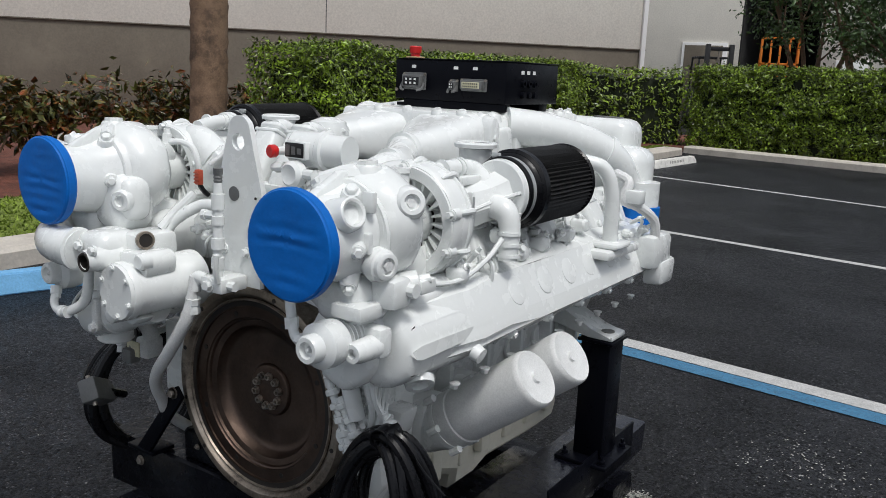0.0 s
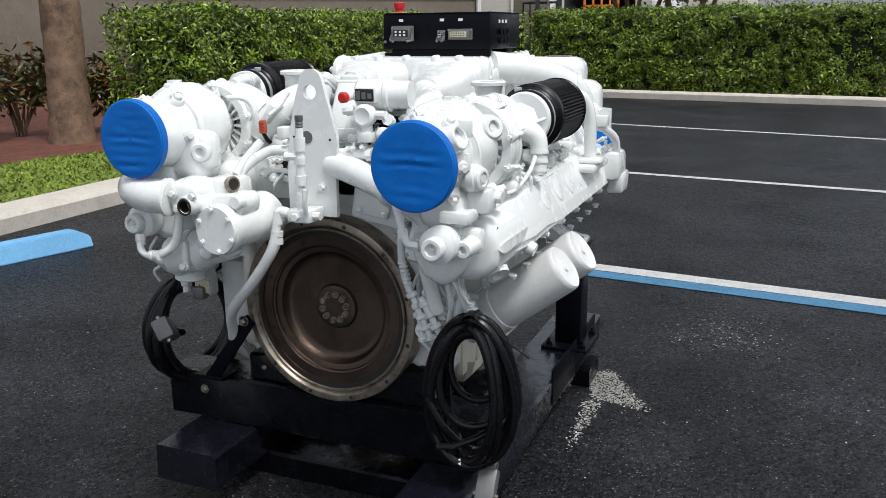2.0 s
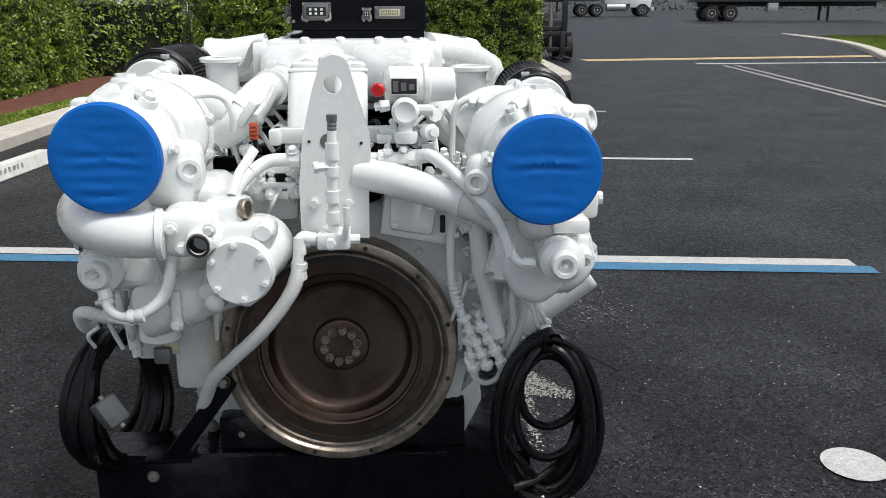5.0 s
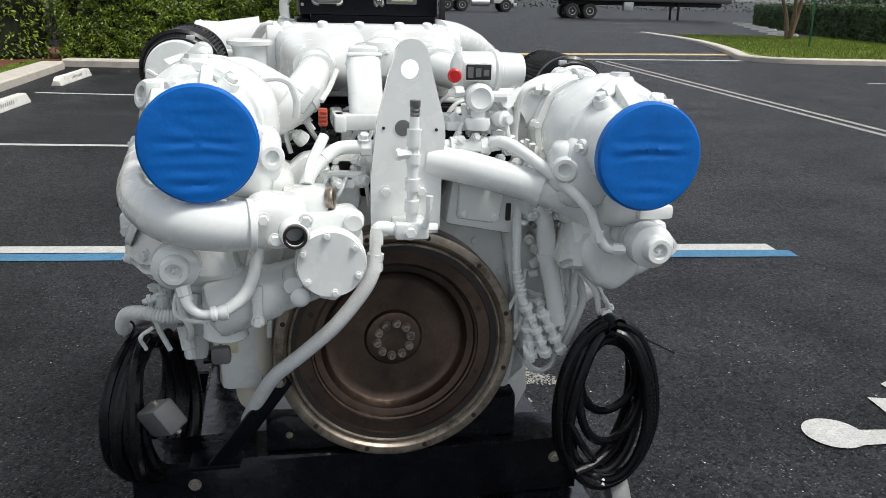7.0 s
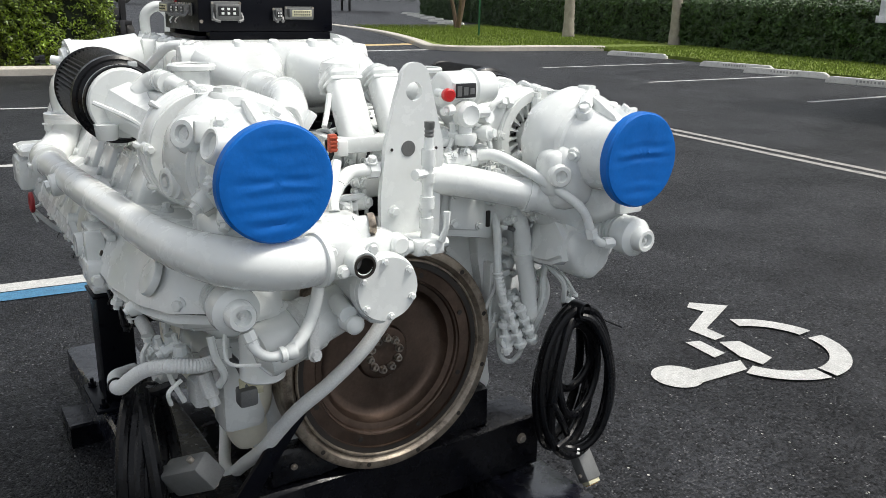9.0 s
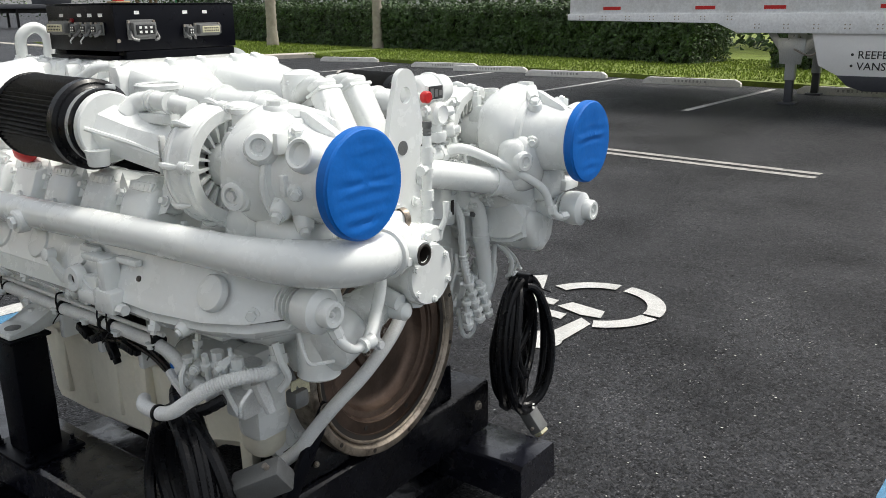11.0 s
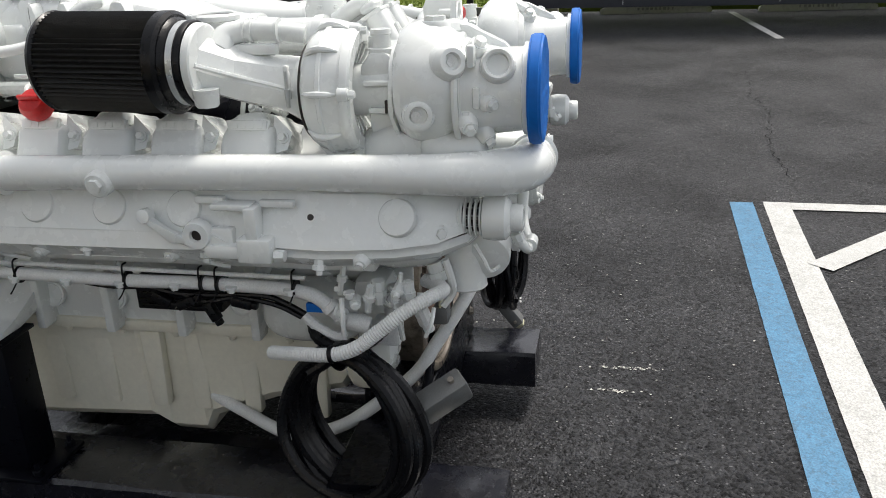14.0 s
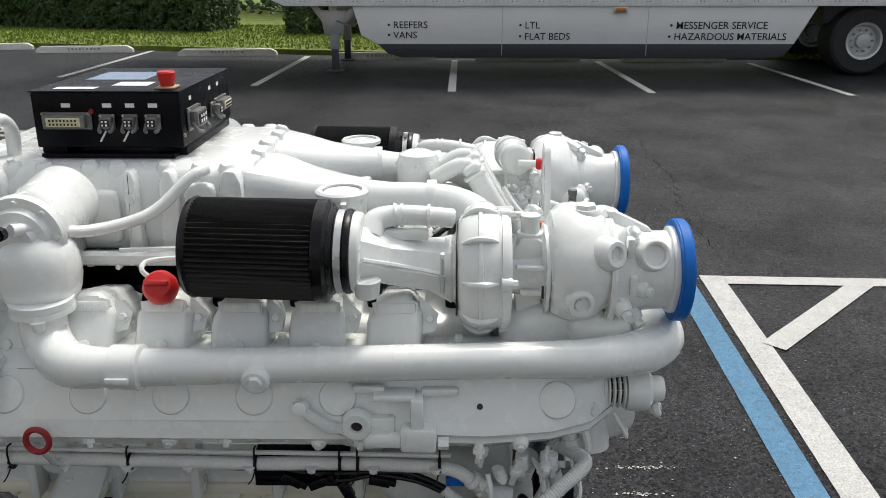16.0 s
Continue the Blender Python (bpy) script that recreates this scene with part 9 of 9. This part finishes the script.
cR = coil("cable_coil", (0.482, -0.150, 0.480), 0.130, 0.200, 0.14,
          [(1.0, 1.0, 0.10, 0.030, 1.0), (1.0, 1.01, -0.10, -0.030, 1.0), (0.96, 0.95, 0.26, 0.0, 1.0, 0.018), (0.80, 0.92, -0.66, -0.030, 0.95, 0.022), (0.98, 0.97, 0.34, 0.045, 0.95, 0.008), (0.60, 0.46, -0.10, 0.015, 0.85, 0.050), (0.76, 0.64, 0.10, -0.02, 0.85, 0.040), (0.86, 0.99, -0.58, -0.005, 0.95, 0.004)],
          "coil of black corrugated cable hung from the engine by a tie", 3)
for pts in ([(0.375, -0.20, 0.46), (0.41, -0.20, 0.40), (0.45, -0.18, 0.345), (0.48, -0.16, 0.315)], [(0.40, -0.20, 0.325), (0.46, -0.18, 0.335), (0.53, -0.14, 0.37), (0.585, -0.10, 0.45)]):
    bm = bmesh.new()
    tube(bm, pts, 0.0085, n=9, k=6, ridge=0.001, step=0.008)
    part("loose_strand", bm, RUBBER, cR)
bm = bmesh.new()
tube(bm, [(0.475, -0.12, 0.655), (0.52, -0.13, 0.655), (0.58, -0.15, 0.625), (0.64, -0.16, 0.595)], 0.0022, n=5)
part("tie_tail", bm, RUBBER, cR)
for dz, r in ((0.0, 0.005), (0.012, 0.004)):
    bm = bmesh.new()
    lathe(bm, (0.468, -0.205, 0.292 + dz), (0.3, -0.8, 0.2), [(0, r), (0.006, r * 0.7)], 3)
    part("tie_end", bm, LABEL, cR, "pale cable tie end")
cL = coil("cable_coil", (-0.556, 0.030, 0.466), 0.162, 0.165, 1.25,
          [(1.0, 0.99, 0.04, 0.014, 1.1), (0.97, 1.0, -0.06, -0.004, 1.15), (1.04, 0.98, 0.08, -0.022, 1.1), (0.97, 0.98, -0.08, 0.032, 1.0), (0.94, 0.96, 0.06, -0.038, 1.0), (1.06, 0.96, 0.0, 0.050, 0.9), (0.95, 1.0, -0.10, -0.050, 0.9)],
          "coil of black corrugated cable hung beside the oil pan", 8, thick=0.0145)
for pts in ([(-0.50, -0.04, 0.66), (-0.53, -0.01, 0.64), (-0.55, 0.04, 0.625), (-0.56, 0.11, 0.58)], [(-0.49, 0.12, 0.66), (-0.52, 0.10, 0.64), (-0.545, 0.05, 0.628), (-0.56, -0.03, 0.60)]):
    bm = bmesh.new()
    tube(bm, pts, 0.012, n=9, k=6, ridge=0.0013, step=0.008)
    part("lead_in", bm, RUBBER, cL)


def multi_plug(name, c, m, label, pins=True):
    """A rectangular multi-pole plug with pins and locking pegs."""
    ob = root(name, *c, label, "plug", "plugs")
    def piece(nm, build, mat, lb="", par=None):
        b = bmesh.new()
        build(b)
        bmesh.ops.transform(b, matrix=Matrix.Translation(c) @ m, verts=b.verts)
        return part(nm, b, mat, par or ob, lb)
    piece("shell", lambda b: (box(b, -0.026, 0.026, -0.05, 0.04, -0.020, 0.020, 0.006), box(b, -0.020, 0.020, 0.035, 0.062, -0.015, 0.015, 0.006)), GREYPLUG)
    if pins:
        ins = piece("insert", lambda b: box(b, -0.020, 0.020, -0.060, -0.045, -0.014, 0.014, 0.002), IVORY, "pale yellow contact insert")
        piece("pin_rows", lambda b: [box(b, -0.016 + 0.0085 * i, -0.012 + 0.0085 * i, -0.0625, -0.058, -0.009 + 0.012 * j, -0.004 + 0.012 * j) for i in range(4) for j in range(2)], BRASS, par=ins)
    for s in (-1, 1):
        piece("lock_peg", lambda b: [lathe(b, (s * 0.026, yy, 0), (s, 0, 0), [(0, 0.005), (0.008, 0.005)], 10) for yy in (-0.03,)], STEEL)
    return ob


multi_plug("cable_plug", (0.531, -0.165, 0.226), Matrix.Rotation(radians(4), 4, "Z") @ Matrix.Rotation(radians(52), 4, "X"), "grey multi-pole cable plug with pale contacts hanging from the coil")
multi_plug("cable_plug", (-0.515, -0.150, 0.514), Matrix.Rotation(radians(30), 4, "Z") @ Matrix.Rotation(radians(-25), 4, "X") @ Matrix.Rotation(radians(65), 4, "Y") @ Matrix.Scale(1.25, 4), "grey cable plug tied to the cable coil", False)
bm = bmesh.new()
tube(bm, [(-0.54, -0.05, 0.47), (-0.53, -0.09, 0.49), (-0.52, -0.115, 0.505)], 0.012, n=8)
part("plug_lead", bm, RUBBER, cL)
bm = bmesh.new()
tube(bm, [(0.475, -0.15, 0.275), (0.50, -0.15, 0.262), (0.53, -0.155, 0.245)], 0.012, n=8)
part("plug_lead", bm, RUBBER, cR)

# ---- control box on top ----
BX0, BX1, BY0, BY1, BZ0, BZ1 = -0.175, 0.225, 0.705, 1.03, 1.325, 1.445
BOX = root("control_box", 0.025, 0.87, 1.312, "black steel control box with grey sockets on the engine top", "control box")


def B(name, build, mat, parent=None, label="", smooth=0.6):
    bm = bmesh.new()
    build(bm)
    return part(name, bm, mat, parent or BOX, label, smooth)


B("case", lambda bm: box(bm, BX0, BX1, BY0, BY1, BZ0, BZ1, 0.003), BLACKMETAL)
B("lid", lambda bm: box(bm, BX0 - 0.002, BX1 + 0.002, BY0 - 0.002, BY1 + 0.002, BZ1 + 0.0005, BZ1 + 0.004, 0.001), BLACKMETAL)
B("mount_rail", lambda bm: box(bm, BX0 + 0.03, BX1 - 0.005, BY0 + 0.004, BY0 + 0.04, 1.302, 1.3245, 0.002), BLACKMETAL)
B("mount_rail", lambda bm: box(bm, BX0 + 0.01, BX1 - 0.03, BY1 - 0.06, BY1 - 0.005, 1.302, 1.3245, 0.002), BLACKMETAL)
B("mount_rail", lambda bm: box(bm, BX0 - 0.008, BX0 + 0.03, BY0 + 0.02, BY1 - 0.01, 1.303, 1.313, 0.001), BLACKMETAL)
B("lid_label", lambda bm: box(bm, -0.10, -0.04, 0.80, 0.88, BZ1 + 0.0042, BZ1 + 0.0052), LABEL, label="white paper label", smooth=0)
B("lid_label", lambda bm: box(bm, -0.15, -0.12, 0.90, 0.99, BZ1 + 0.0042, BZ1 + 0.0052), LABEL, smooth=0)
# thin blue patch paints the bluish reflection on the black lid
B("lid_reflection", lambda bm: box(bm, 0.0, 0.14, 0.84, 0.98, BZ1 + 0.0042, BZ1 + 0.0048), material("pale_blue_reflection", (0.20, 0.26, 0.36), 0.4), label="pale blue patch painted as a reflection on the lid", smooth=0)
btn = B("button_base", lambda bm: box(bm, -0.152, -0.108, 0.722, 0.766, BZ1 + 0.004, BZ1 + 0.009, 0.002), YELLOW, label="yellow button base")
B("emergency_button", lambda bm: lathe(bm, (-0.13, 0.744, BZ1 + 0.008), (0, 0, 1), [(0, 0.015), (0.012, 0.015), (0.012, 0.0185), (0.030, 0.0195), (0.033, 0.017), (0.034, 0)], 26), RED, btn, "red push button")


def socket(face, c, w, h, pins, lever=False, big=True):
    """A panel socket: grey flange, insert and lever; face 'front' or 'left' or 'right'."""
    rot = {"front": Matrix.Identity(4), "left": Matrix.Rotation(radians(-90), 4, "Z"), "right": Matrix.Rotation(radians(90), 4, "Z")}[face]
    m = Matrix.Translation(c) @ rot

    def piece(nm, build, mat, par=None, lb=""):
        b = bmesh.new()
        build(b)
        bmesh.ops.transform(b, matrix=m, verts=b.verts)
        return part(nm, b, mat, par or BOX, lb)

    s = piece("socket", lambda b: (box(b, -w / 2, w / 2, -0.006, 0.0, -h / 2, h / 2, 0.003), box(b, -w * 0.42, w * 0.42, -0.024, -0.006, -h * 0.36, h * 0.36, 0.003)), GREYPLUG, lb="grey die-cast panel socket")
    piece("insert", lambda b: box(b, -w * 0.34, w * 0.34, -0.0262, -0.022, -h * 0.25, h * 0.25, 0.002), IVORY if pins > 4 else PLATE, s)
    n = pins
    piece("contact_strip", lambda b: [box(b, -w * 0.29 + w * 0.58 * (i + 0.25) / n, -w * 0.29 + w * 0.58 * (i + 0.7) / n, -0.0272, -0.0258, z - h * 0.06, z + h * 0.06) for i in range(n) for z in (-h * 0.11, h * 0.11)], PLATE if pins > 4 else LABEL, s)
    if lever:
        for q in (-1, 1):
            piece("lever", lambda b: tube(b, [(q * w * 0.46, -0.012, -h * 0.1), (q * w * 0.47, -0.022, -h * 0.42), (q * w * 0.30, -0.03, -h * 0.52)], 0.0042, n=6), GREYPLUG, s)
    for sx in (-1, 1):
        piece("flange_screw", lambda b: lathe(b, (sx * w * 0.46, -0.006, h * 0.40), (0, -1, 0), [(0, 0.004), (0.003, 0.0035)], 10), STEEL, s)
    return s


def tag(face, c, w=0.016, h=0.009):
    x, y, z = c
    if face == "front":
        B("label_sticker", lambda bm: box(bm, x - w / 2, x + w / 2, y - 0.0008, y - 0.0002, z - h / 2, z + h / 2), LABEL, smooth=0)
    else:
        k = -1 if face == "left" else 1
        B("label_sticker", lambda bm: box(bm, min(x + k * 0.0002, x + k * 0.0008), max(x + k * 0.0002, x + k * 0.0008), y - w / 2, y + w / 2, z - h / 2, z + h / 2), LABEL, smooth=0)


socket("front", (-0.098, BY0, 1.380), 0.085, 0.052, 3, True)
socket("front", (0.050, BY0, 1.372), 0.024, 0.036, 2, True)
socket("front", (0.118, BY0, 1.376), 0.090, 0.036, 8)
for x in (-0.105, 0.050, 0.118):
    tag("front", (x, BY0, 1.424))
socket("left", (BX0, 0.955, 1.385), 0.110, 0.038, 8)
for y in (0.865, 0.815, 0.765):
    socket("left", (BX0, y, 1.383), 0.030, 0.034, 2, True)
for y in (0.955, 0.865, 0.815, 0.765):
    tag("left", (BX0, y, 1.418), 0.020, 0.009)
for i in range(3):
    tag("right", (BX1, 0.80 + 0.035 * i, 1.418), 0.018, 0.011)
    B("small_socket", lambda bm: lathe(bm, (BX1, 0.80 + 0.035 * i, 1.385), (1, 0, 0), [(0, 0.011), (0.010, 0.011), (0.010, 0.006), (0.004, 0.005), (0.004, 0)], 16, closed=False), BLACKMETAL)
    B("small_socket", lambda bm: lathe(bm, (BX1, 0.80 + 0.035 * i, 1.352), (1, 0, 0), [(0, 0.010), (0.012, 0.010)], 14), BLACKMETAL)
B("indicator", lambda bm: lathe(bm, (BX0, 0.90, 1.405), (-1, 0, 0), [(0, 0.006), (0.006, 0.005)], 12), DARKRED)
B("front_knob", lambda bm: lathe(bm, (-0.168, BY0, 1.352), (0, -1, 0), [(0, 0.005), (0.004, 0.005)], 10), STEEL)
# thin grey pigtails at the sockets
for y in (0.865, 0.815):
    B("pigtail", lambda bm: tube(bm, [(BX0 - 0.02, y, 1.366), (BX0 - 0.03, y + 0.006, 1.352), (BX0 - 0.026, y + 0.012, 1.345)], 0.0022, n=5), CONDUIT)
